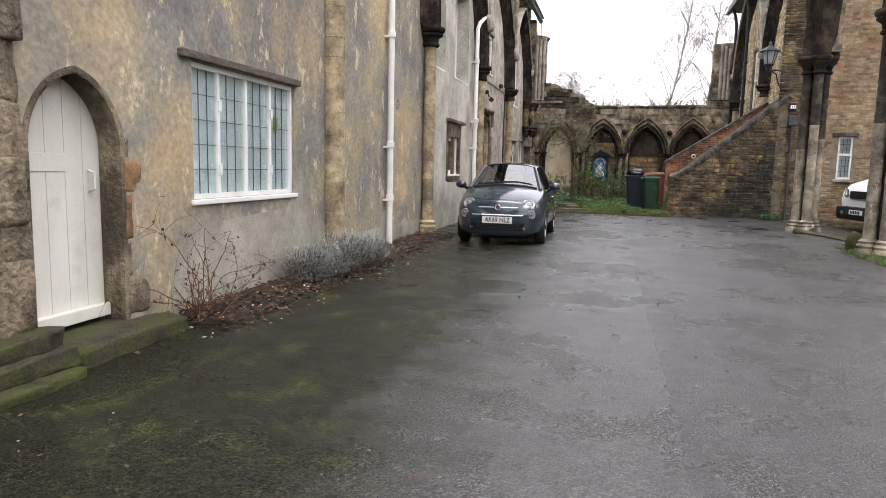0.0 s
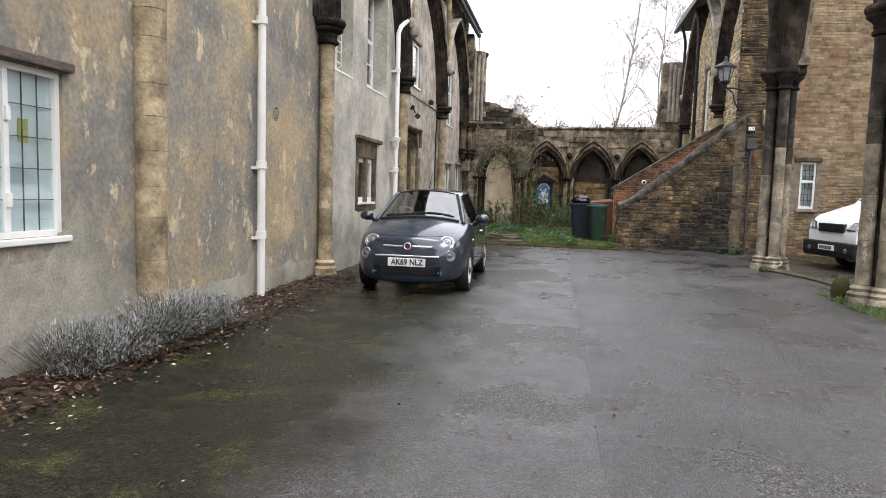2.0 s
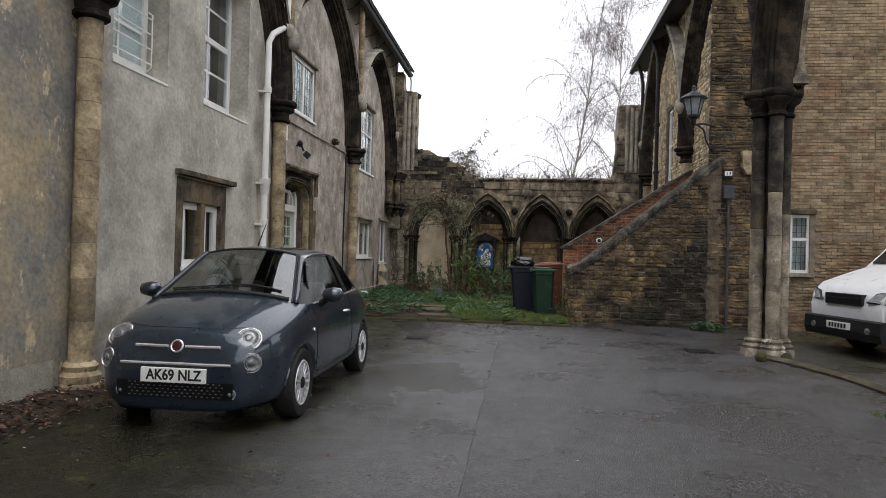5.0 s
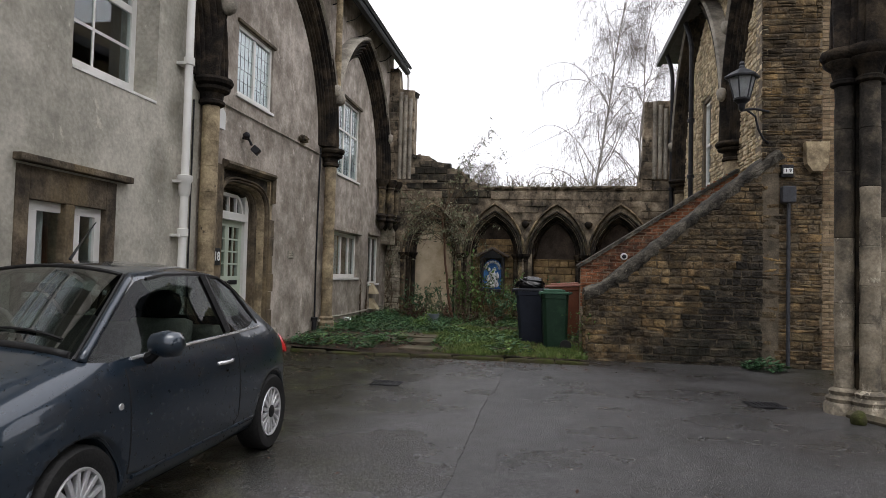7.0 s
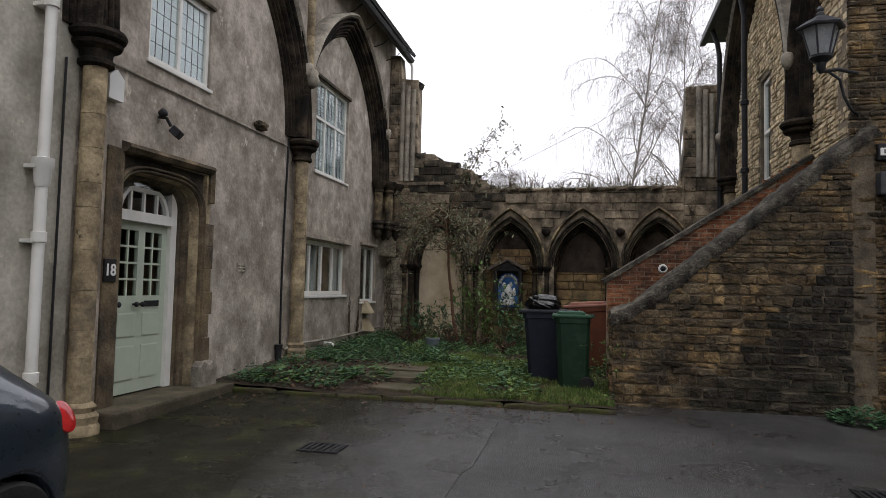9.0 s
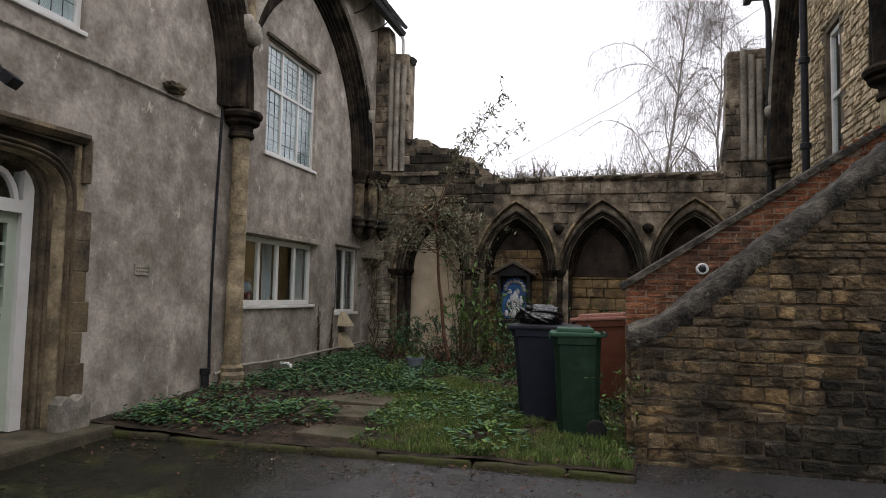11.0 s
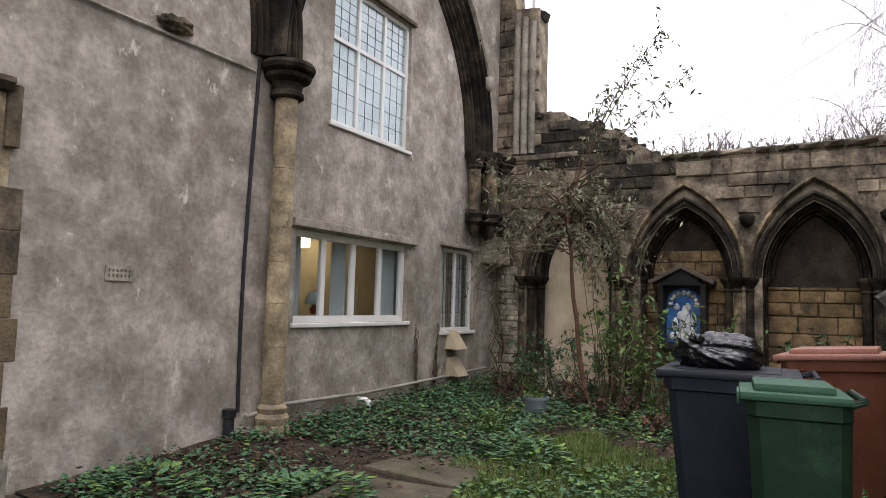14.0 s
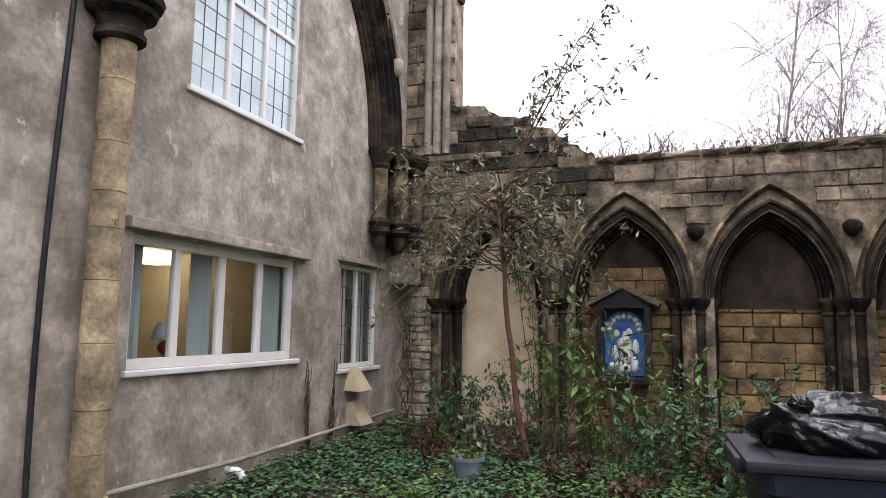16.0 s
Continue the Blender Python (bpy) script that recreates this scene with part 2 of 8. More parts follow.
def asphalt(name, tones, moss, moss_at, wet, sheen=0.42):
    """Tarmac: coarse grit with pale chips, darker damp patches, brown moss along the wall side."""
    m = bpy.data.materials.new(name)
    m.use_nodes = True
    nd, lk = m.node_tree.nodes, m.node_tree.links
    b = nd["Principled BSDF"]
    pos = nd.new("ShaderNodeNewGeometry").outputs["Position"]

    def tex(scale, detail=6, rough=0.6):
        n = nd.new("ShaderNodeTexNoise")
        n.inputs["Scale"].default_value, n.inputs["Detail"].default_value, n.inputs["Roughness"].default_value = scale, detail, rough
        lk.new(pos, n.inputs["Vector"])
        return n.outputs["Fac"]

    def span(v, a, c, lo=0.0, hi=1.0):
        r = nd.new("ShaderNodeMapRange")
        r.inputs["From Min"].default_value, r.inputs["From Max"].default_value = a, c
        r.inputs["To Min"].default_value, r.inputs["To Max"].default_value = lo, hi
        lk.new(v, r.inputs["Value"])
        return r.outputs[0]

    def mix(f, c1, c2, mode="MIX"):
        x = nd.new("ShaderNodeMixRGB")
        x.blend_type = mode
        if isinstance(f, float):
            x.inputs["Fac"].default_value = f
        else:
            lk.new(f, x.inputs["Fac"])
        for s, c in (("Color1", c1), ("Color2", c2)):
            if isinstance(c, tuple):
                x.inputs[s].default_value = (*c, 1)
            else:
                lk.new(c, x.inputs[s])
        return x.outputs[0]

    grit = tex(120.0, 3, 0.7)
    chips = nd.new("ShaderNodeTexVoronoi")
    chips.inputs["Scale"].default_value = 75.0
    lk.new(pos, chips.inputs["Vector"])
    col = mix(span(tex(0.7, 8, 0.65), 0.35, 0.65), tones[0], tones[1])
    col = mix(span(tex(5.0, 6, 0.7), 0.42, 0.6), col, tones[2])
    col = mix(0.85, col, span(grit, 0.3, 0.7, 0.12, 0.88), "OVERLAY")
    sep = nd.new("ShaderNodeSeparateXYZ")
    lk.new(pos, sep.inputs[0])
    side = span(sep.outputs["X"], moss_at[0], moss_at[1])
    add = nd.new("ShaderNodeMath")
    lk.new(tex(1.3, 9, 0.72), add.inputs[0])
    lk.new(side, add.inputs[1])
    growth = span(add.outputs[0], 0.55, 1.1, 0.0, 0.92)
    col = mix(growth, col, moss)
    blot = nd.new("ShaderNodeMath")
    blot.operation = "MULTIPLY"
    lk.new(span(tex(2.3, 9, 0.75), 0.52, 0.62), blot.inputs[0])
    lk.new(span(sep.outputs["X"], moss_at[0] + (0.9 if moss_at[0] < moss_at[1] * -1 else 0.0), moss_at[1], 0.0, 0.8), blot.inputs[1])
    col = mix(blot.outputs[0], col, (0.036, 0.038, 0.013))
    for sc, lo, hi in ((80.0, 0.35, 1.8), (210.0, 0.25, 2.0)):
        cells = nd.new("ShaderNodeTexVoronoi")
        cells.inputs["Scale"].default_value = sc
        lk.new(pos, cells.inputs["Vector"])
        bw = nd.new("ShaderNodeRGBToBW")
        lk.new(cells.outputs["Color"], bw.inputs[0])
        col = mix(1.0, col, span(bw.outputs[0], 0.2, 0.8, lo, hi), "MULTIPLY")
    col = mix(span(chips.outputs["Distance"], 0.12, 0.07, 0.0, 0.55), col, (0.26, 0.25, 0.235))
    lk.new(col, b.inputs["Base Color"])
    lk.new(span(tex(0.6, 7, 0.62), 0.42, 0.62, wet, 0.58), b.inputs["Roughness"])
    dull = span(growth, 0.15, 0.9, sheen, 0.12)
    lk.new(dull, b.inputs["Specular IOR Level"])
    hgt = nd.new("ShaderNodeMath")
    lk.new(grit, hgt.inputs[0])
    lk.new(chips.outputs["Distance"], hgt.inputs[1])
    bp = nd.new("ShaderNodeBump")
    bp.inputs["Strength"].default_value, bp.inputs["Distance"].default_value = 0.85, 0.006
    lk.new(hgt.outputs[0], bp.inputs["Height"])
    lk.new(bp.outputs[0], b.inputs["Normal"])
    return m


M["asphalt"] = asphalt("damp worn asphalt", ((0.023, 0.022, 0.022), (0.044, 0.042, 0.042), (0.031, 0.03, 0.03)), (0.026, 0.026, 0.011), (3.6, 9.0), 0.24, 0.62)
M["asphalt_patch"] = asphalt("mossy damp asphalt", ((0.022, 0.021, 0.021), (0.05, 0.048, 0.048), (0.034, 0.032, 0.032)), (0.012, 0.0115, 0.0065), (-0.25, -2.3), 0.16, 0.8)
M["earth"] = surf("dark leaf mould", [(0.016, 0.012, 0.009), (0.034, 0.025, 0.017), (0.06, 0.042, 0.027)], 6, 0.95, 1.0, 30, bump_dist=0.03)
M["land"] = surf("rough grassland", [(0.05, 0.06, 0.03), (0.08, 0.09, 0.045)], 0.3, 0.95, 0.6, 8)
M["slab"] = surf("worn stone paving", [(0.05, 0.043, 0.03), (0.12, 0.1, 0.07)], 3, 0.9, 0.7, 40, stain=(0.045, 0.05, 0.02), stain_scale=2)
M["moss_stone"] = surf("mossy step stone", [(0.022, 0.02, 0.014), (0.055, 0.048, 0.029), (0.045, 0.046, 0.015)], 4, 0.94, 1.0, 36, stain=(0.05, 0.06, 0.013), stain_scale=2.2, stain_at=0.52)
M["white_paint"] = surf("white gloss paint", [(0.7, 0.69, 0.65), (0.8, 0.79, 0.76)], 3, 0.45, 0.1, 60, stain=(0.55, 0.52, 0.45), stain_scale=1.6, stain_at=0.64, grit=0.06)
M["old_white"] = surf("aged white door paint", [(0.62, 0.6, 0.52), (0.74, 0.72, 0.65)], 2.5, 0.55, 0.2, 60, stain=(0.5, 0.47, 0.38), stain_scale=1.4, stain_at=0.6, stretch=(1, 1, 0.3), grit=0.06)
M["sage"] = surf("pale sage green paint", [(0.44, 0.5, 0.4), (0.5, 0.56, 0.46)], 3, 0.5, 0.1, 60, grit=0.06)
M["lead"] = surf("grey lead", [(0.06, 0.065, 0.07), (0.13, 0.135, 0.14)], 8, 0.6, 0.2, 60)
M["black_iron"] = surf("black cast iron", [(0.012, 0.012, 0.014), (0.03, 0.03, 0.034)], 8, 0.5, 0.2, 60)
M["timber"] = surf("weathered oak", [(0.07, 0.055, 0.045), (0.14, 0.115, 0.095)], 8, 0.85, 0.4, 60, stretch=(1, 1, 6))
M["hood"] = surf("dark stone lintel", [(0.045, 0.036, 0.026), (0.11, 0.088, 0.062), (0.22, 0.175, 0.12)], 3, 0.92, 0.8, 36, stain=(0.03, 0.026, 0.021), stain_scale=1.7, streak=(0.2, 0.15, 0.085))
M["stone_hood"] = surf("sooty moulded limestone", [(0.022, 0.019, 0.015), (0.12, 0.094, 0.06), (0.42, 0.325, 0.19)], 2.6, 0.93, 0.8, 36, stain=(0.024, 0.022, 0.019), stain_scale=1.6, stain_at=0.54)
M["slate"] = surf("grey roof slate", [(0.05, 0.052, 0.056), (0.1, 0.1, 0.105)], 3, 0.7, 0.4, 30)
M["room"] = surf("dim room wall paint", [(0.2, 0.15, 0.1), (0.25, 0.19, 0.13)], 2, 0.9, 0.05, 30)
M["curtain"] = surf("white net curtain", [(0.7, 0.7, 0.69), (0.8, 0.8, 0.79)], 6, 0.95, 0.3, 80, grit=0.06)
M["blind"] = surf("pale blue-white window backing", [(0.56, 0.58, 0.59), (0.7, 0.715, 0.72), (0.8, 0.805, 0.81)], 1.6, 0.8, 0.1, 80, grit=0.06)
M["pane"] = glassy("window glass")
M["white_plastic"] = surf("white plastic", [(0.7, 0.7, 0.68), (0.78, 0.78, 0.76)], 5, 0.4, 0.05, 60, grit=0.06)


# ---- mesh helpers ----
def finish(name, bm, material, smooth=False):
    me = bpy.data.meshes.new(name)
    bmesh.ops.recalc_face_normals(bm, faces=bm.faces)
    bm.to_mesh(me)
    bm.free()
    if material:
        me.materials.append(material)
    if smooth:
        me.shade_smooth()
        if smooth is not True:
            me.set_sharp_from_angle(angle=radians(smooth))
    return me


def part(name, bm, material, parent=None, label="", smooth=False, m=None):
    """One mesh object under a thing or part; bm is in the parent's space."""
    ob = new(name, finish(name, bm, material, smooth) if isinstance(bm, bmesh.types.BMesh) else bm)
    if parent is not None:
        ob.parent = parent
    if m is not None:
        ob.matrix_local = m
    if label:
        ob["label"] = label
    return ob


def thing(name, label, category, m=None, group="", kind=""):
    ob = new(name)
    ob.empty_display_size = 0.1
    ob.matrix_world = m or Matrix()
    return tagged(ob, label, category, group, kind)


def structure(name, bm, material, label, category, smooth=False):
    return tagged(part(name, bm, material, None, "", smooth), label, category, "", "structure")


def box(bm, x0, x1, y0, y1, z0, z1, bevel=0.0, m=None):
    mm = Matrix.Translation(((x0 + x1) / 2, (y0 + y1) / 2, (z0 + z1) / 2)) @ Matrix.Diagonal((abs(x1 - x0), abs(y1 - y0), abs(z1 - z0), 1))
    if m is not None:
        mm = m @ mm
    r = bmesh.ops.create_cube(bm, size=1, matrix=mm)
    if bevel:
        es = list({e for v in r["verts"] for e in v.link_edges})
        bmesh.ops.bevel(bm, geom=es, offset=bevel, segments=2, affect="EDGES", profile=0.6)
    return bm


def rough_box(x0, x1, y0, y1, z0, z1, amp=0.02, cuts=5, seed=0.0):
    """A worn block: a subdivided box with softened corners and an uneven surface."""
    bm = bmesh.new()
    box(bm, -0.5, 0.5, -0.5, 0.5, -0.5, 0.5)
    bmesh.ops.subdivide_edges(bm, edges=list(bm.edges), cuts=cuts, use_grid_fill=True)
    size, mid = Vector((x1 - x0, y1 - y0, z1 - z0)), Vector(((x0 + x1) / 2, (y0 + y1) / 2, (z0 + z1) / 2))
    for v in bm.verts:
        p = v.co.copy()
        near = sorted(0.5 - abs(c) for c in p)
        if near[1] < 0.02:
            p *= 1 - 0.05 * min(1.0, 0.15 / min(size))
        w = Vector((p.x * size.x, p.y * size.y, p.z * size.z)) + mid
        q = w * 5.0 + Vector((seed, seed * 2, 0))
        v.co = w + amp * Vector((noise.noise(q), noise.noise(q + Vector((7, 0, 0))), noise.noise(q + Vector((0, 7, 0)))))
    return bm


def boxed(*a, bevel=0.0, m=None):
    return box(bmesh.new(), *a, bevel=bevel, m=m)


def lathe(profile, n=20, bm=None, m=None, closed=False):
    """Revolve (radius, z) pairs about z."""
    bm = bm or bmesh.new()
    m = m or Matrix()
    rings = []
    for r, z in profile:
        rings.append([bm.verts.new(m @ Vector((r * math.cos(math.tau * k / n), r * math.sin(math.tau * k / n), z))) for k in range(n)])
    for a, b in zip(rings, rings[1:] + rings[:1] if closed else rings[1:]):
        for k in range(n):
            bm.faces.new((a[k], a[(k + 1) % n], b[(k + 1) % n], b[k]))
    if not closed:
        bm.faces.new(rings[0][::-1])
        bm.faces.new(rings[-1])
    return bm


def tube(pts, r, n=8, bm=None, cap=True):
    """A round tube along points; r is one radius or one for each point."""
    bm = bm or bmesh.new()
    pts = [Vector(p) for p in pts]
    rs = r if isinstance(r, (list, tuple)) else [r] * len(pts)
    up, rings = None, []
    for i, p in enumerate(pts):
        d = (pts[min(i + 1, len(pts) - 1)] - pts[max(i - 1, 0)]).normalized()
        if up is None:
            up = d.orthogonal().normalized()
        up = (up - d * up.dot(d)).normalized()
        side = d.cross(up)
        rings.append([bm.verts.new(p + rs[i] * (math.cos(math.tau * k / n) * up + math.sin(math.tau * k / n) * side)) for k in range(n)])
    for a, b in zip(rings, rings[1:]):
        for k in range(n):
            bm.faces.new((a[k], a[(k + 1) % n], b[(k + 1) % n], b[k]))
    if cap:
        bm.faces.new(rings[0][::-1])
        bm.faces.new(rings[-1])
    return bm


def slab(outline, holes, depth, place):
    """A plate with openings right through it: loops of (u, v), then place(u, v, w) with w from 0 to depth."""
    bm = bmesh.new()
    loops = []
    for loop in (outline, *holes):
        vs = [bm.verts.new((u, v, 0)) for u, v in loop]
        loops.append([bm.edges.new((vs[i], vs[(i + 1) % len(vs)])) for i in range(len(vs))])
    bmesh.ops.triangle_fill(bm, use_beauty=True, use_dissolve=False, edges=[e for l in loops for e in l], normal=(0, 0, 1))
    ext = bmesh.ops.extrude_face_region(bm, geom=list(bm.faces))
    bmesh.ops.translate(bm, vec=(0, 0, 1), verts=[v for v in ext["geom"] if isinstance(v, bmesh.types.BMVert)])
    for v in bm.verts:
        v.co = Vector(place(v.co.x, v.co.y, v.co.z * depth))
    return bm


def rect(u0, u1, v0, v1):
    return [(u0, v0), (u1, v0), (u1, v1), (u0, v1)]


def pointed(mid, half, spring, rise, n=10):
    """Points of a pointed arch in (u, z), from one springing over the apex to the other, with outward normals."""
    R = (half * half + rise * rise) / (2 * half)
    end = math.acos((R - half) / R)
    out = []
    for k in range(n + 1):
        a = end * k / n
        out.append((mid - (R * math.cos(a) - (R - half)), spring + R * math.sin(a), -math.cos(a), math.sin(a)))
    top = out[-1]
    s = 1 / max(0.3, top[3])
    left = out[:-1]
    return left + [(mid, spring + rise, 0.0, s)] + [(2 * mid - u, z, -nu, nz) for u, z, nu, nz in reversed(left)]


def arch_hole(mid, half, spring, rise, foot):
    return [(mid - half, foot)] + [(u, z) for u, z, _, _ in pointed(mid, half, spring, rise)] + [(mid + half, foot)]


def moulding(path, profile, place):
    """Sweep a closed profile of (outward, proud) along an arch; place(u, z, proud) gives the world."""
    bm = bmesh.new()
    rings = [[bm.verts.new(place(u + nu * o, z + nz * o, d)) for o, d in profile] for u, z, nu, nz in path]
    n = len(profile)
    for a, b in zip(rings, rings[1:]):
        for k in range(n):
            bm.faces.new((a[k], a[(k + 1) % n], b[(k + 1) % n], b[k]))
    bm.faces.new(rings[0][::-1])
    bm.faces.new(rings[-1])
    return bm


def rolls(width, count, d0, d1, back):
    """A profile of round rolls that step forward from the inner edge to the outer."""
    pts = [(0, back)]
    w = width / count
    for k in range(count):
        base = d0 + (d1 - d0) * k / max(1, count - 1)
        for j in range(6):
            a = math.pi * j / 5
            pts.append((w * (k + 0.5 - 0.47 * math.cos(a)), base + w * 0.8 * math.sin(a)))
    pts.append((width, back))
    return pts


def gz(y):
    """Height of the court's ground."""
    return float(np.interp(y, (-40, 0, 5, 10, 18, 20, 30), (-0.1, 0.0, 0.04, 0.07, 0.085, 0.14, 0.25)))


def gardenz(x, y):
    return float(np.interp(y, (19.9, 21.5, 24, 28), (0.2, 0.27, 0.33, 0.4))) + 0.05 * max(0.0, (-2.6 - x))


# ---- ground ----
def sheet(x0, x1, y0, y1, nx, ny, height):
    bm = bmesh.new()
    vs = [[bm.verts.new((x0 + (x1 - x0) * i / nx, y0 + (y1 - y0) * j / ny, height(x0 + (x1 - x0) * i / nx, y0 + (y1 - y0) * j / ny)))
           for i in range(nx + 1)] for j in range(ny + 1)]
    for j in range(ny):
        for i in range(nx):
            bm.faces.new((vs[j][i], vs[j][i + 1], vs[j + 1][i + 1], vs[j + 1][i]))
    return bm


structure("ground", sheet(-400, 400, -400, 400, 40, 400, lambda x, y: gz(y) - 0.09), M["land"], "rough grassy ground reaching the horizon", "ground")
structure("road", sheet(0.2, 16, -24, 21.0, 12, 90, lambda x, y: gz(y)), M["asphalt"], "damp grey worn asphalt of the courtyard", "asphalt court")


def ragged_patch():
    bm = bmesh.new()
    ny = 220
    rows = []
    for j in range(ny + 1):
        y = -24 + (20.06 + 24) * j / ny
        edge = float(np.interp(y, (-24, 2, 9, 17.2), (0.52, 0.42, 0.36, 0.28))) + 0.025 * noise.noise((y * 1.7, 3.1, 0)) + 0.02 * noise.noise((y * 6, 1, 0))
        if y > 17.4:
            edge += 0.06
        z = gz(y) + 0.007
        rows.append([bm.verts.new((-4.0 + (edge + 4.0) * k / 6, y, z)) for k in range(7)] + [bm.verts.new((edge + 0.012, y, z - 0.02))])
    for a, b in zip(rows, rows[1:]):
        for k in range(7):
            bm.faces.new((a[k], a[k + 1], b[k + 1], b[k]))
    return bm


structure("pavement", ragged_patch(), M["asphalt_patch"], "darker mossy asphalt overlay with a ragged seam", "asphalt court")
structure("garden_bed", sheet(-3.9, 1.62, 20.0, 28.0, 30, 36, lambda x, y: gardenz(x, y) + 0.035 * noise.noise((x * 1.3, y * 1.3, 0))), M["earth"],
          "dark leaf-strewn earth of the overgrown garden", "garden soil")
structure("garden_bed.001", sheet(1.62, 4.4, 22.2, 28.0, 12, 24, lambda x, y: gardenz(x, y) + 0.035 * noise.noise((x * 1.3, y * 1.3, 0))), M["earth"], "dark earth behind the steps", "garden soil")
structure("soil_bed", sheet(-3.9, -2.9, 4.7, 12.9, 10, 90, lambda x, y: gz(y) - 0.03 + 0.095 * max(0, min(1, (y - 4.72) / 0.4)) * max(0, min(1, (12.85 - y) / 0.3)) * max(0, min(1, (-2.99 + 0.12 * noise.noise((0, y * 1.1, 0)) - x) / 0.3))
                            + 0.02 * noise.noise((x * 5, y * 5, 0))), M["earth"], "narrow bed of dark soil along the wall", "soil bed")

# ---- west range: plastered wall with windows and doors ----
WX = -3.65
WEST = lambda u, v, w: (WX - w, u, v)
EAVE = 7.5
wins_a = [rect(5.22, 7.15, 1.08, 2.3)]
wins_b = [rect(13.05, 14.12, 3.46, 5.45), rect(15.02, 16.42, 3.46, 5.5), rect(14.5, 15.65, 1.22, 2.14)]
wins_c = [rect(18.42, 19.66, 4.12, 5.18), rect(23.18, 24.83, 3.68, 5.42), rect(22.7, 24.92, 1.38, 2.39), rect(25.84, 26.88, 1.22, 2.46)]
d18 = rect(18.0, 19.72, 0.22, 2.98)
door_arch = arch_hole(3.9, 0.42, 1.5, 0.52, 0.05)
structure("wall_west", slab(rect(-14, 12.5, -0.3, EAVE + 0.36), [door_arch] + wins_a, 0.5, WEST), M["plaster_old"], "old ochre and grey flaking plastered wall", "wall")
structure("wall_west.001", slab(rect(12.5, 17.4, -0.3, EAVE + 0.36), wins_b, 0.5, WEST), M["plaster_grey"], "smooth grey plastered wall", "wall")
structure("wall_west.002", slab(rect(17.4, 28.1, -0.3, EAVE + 0.36), wins_c + [d18], 0.5, WEST), M["plaster_brown"], "brown-grey plastered wall", "wall")
# rooms behind the openings
structure("room_floor", boxed(-9.6, -4.15, -14, 28.1, -0.1, 0.3), M["room"], "plain floor of the rooms behind the windows", "floor")
structure("room_ceiling", boxed(-9.6, -4.15, -14, 28.1, 2.9, 3.3), M["room"], "plain ceiling of the rooms behind the windows", "ceiling")
structure("wall_inner", boxed(-9.8, -9.6, -14, 28.1, -0.1, EAVE), M["room"], "plain back wall of the rooms", "wall")
for y in (-14.2, 9.2, 21.2, 28.1):
    structure("wall_cross", boxed(-9.8, -4.15, y, y + 0.2, -0.1, EAVE), M["room"], "plain cross wall of the rooms", "wall")
roof = bmesh.new()
for a, b in (((-3.15, EAVE - 0.02), (-7.0, 10.6)), ((-7.0, 10.6), (-10.4, 7.6))):
    n = Vector((-(b[1] - a[1]), 0, b[0] - a[0])).normalized() * (-0.07)
    vs = [roof.verts.new((px + o * n.x, y, pz + o * n.z)) for o in (0, 1) for y in (-14.4, 28.12) for px, pz in (a, b)]
    for q in ((0, 1, 3, 2), (4, 6, 7, 5), (0, 4, 5, 1), (2, 3, 7, 6), (0, 2, 6, 4), (1, 5, 7, 3)):
        roof.faces.new([vs[i] for i in q])
structure("roof_west", roof, M["slate"], "dark slate pitched roof over the west range", "roof")

# added walls, never in view, that hold off low sky light for contrast
structure("sky_block_south", boxed(-14, 18, -24.4, -24, -0.4, 9.0), M["plaster_grey"], "plain unseen wall added to cut low sky light from behind", "wall")
structure("sky_block_east", boxed(17.6, 18, -24, 40, -0.4, 8.0), M["plaster_grey"], "plain unseen wall added to cut low sky light from the east", "wall")

# ---- columns and arches of the west range ----
SPRING = 4.04
drum_mesh = []
for k in range(4):
    rr = random.Random(40 + k)
    prof = [(0.161, 0.0), (0.167, 0.008)] + [(0.167 + rr.uniform(-0.003, 0.002), 0.2 + 0.2 * j) for j in range(4)] + [(0.167, 0.992), (0.161, 1.0)]
    drum_mesh.append(finish("drum", lathe(prof, 22), M["stone_col"], 25))


def column(name, x, y, z0, ztop, label, mats=("stone_col", "stone_dark", "stone_col"), meshes=drum_mesh, scale=1.0, group="attached columns of the west range", capital=True, foot=1.0, slim=1.0):
    col = thing(name, label, "column", pose(x, y, 0), group)
    rr = random.Random(int(y * 100))
    part("base", lathe([(0.26, z0 - 0.1), (0.26, z0 + 0.1), (0.235, z0 + 0.13), (0.245, z0 + 0.2), (0.2, z0 + 0.24), (0.215, z0 + 0.29), (0.165, z0 + 0.33)], 20), M[mats[2]], col, "", 40).scale = (scale * foot, scale * foot, 1)
    z = z0 + 0.33
    top = ztop - 0.36 if capital else ztop
    while z < top - 0.01:
        h = min(rr.uniform(0.24, 0.44), top - z)
        if top - z - h < 0.15:
            h = top - z
        part("drum", rr.choice(meshes), None, col, "", m=Matrix.Translation((0, 0, z)) @ Matrix.Rotation(rr.uniform(0, 6), 4, "Z") @ Matrix.Diagonal((slim, slim, h - 0.002, 1)))
        z += h
    if capital:
        c = ztop - 0.36
        part("capital", lathe([(0.168, c), (0.2, c + 0.02), (0.2, c + 0.06), (0.172, c + 0.08), (0.185, c + 0.16), (0.27, c + 0.2), (0.285, c + 0.235),
                               (0.24, c + 0.25), (0.31, c + 0.28), (0.33, c + 0.32), (0.31, c + 0.36)], 24), M[mats[1]], col, "soot-dark moulded capital", 40).scale = (scale, scale, 1)
    return col


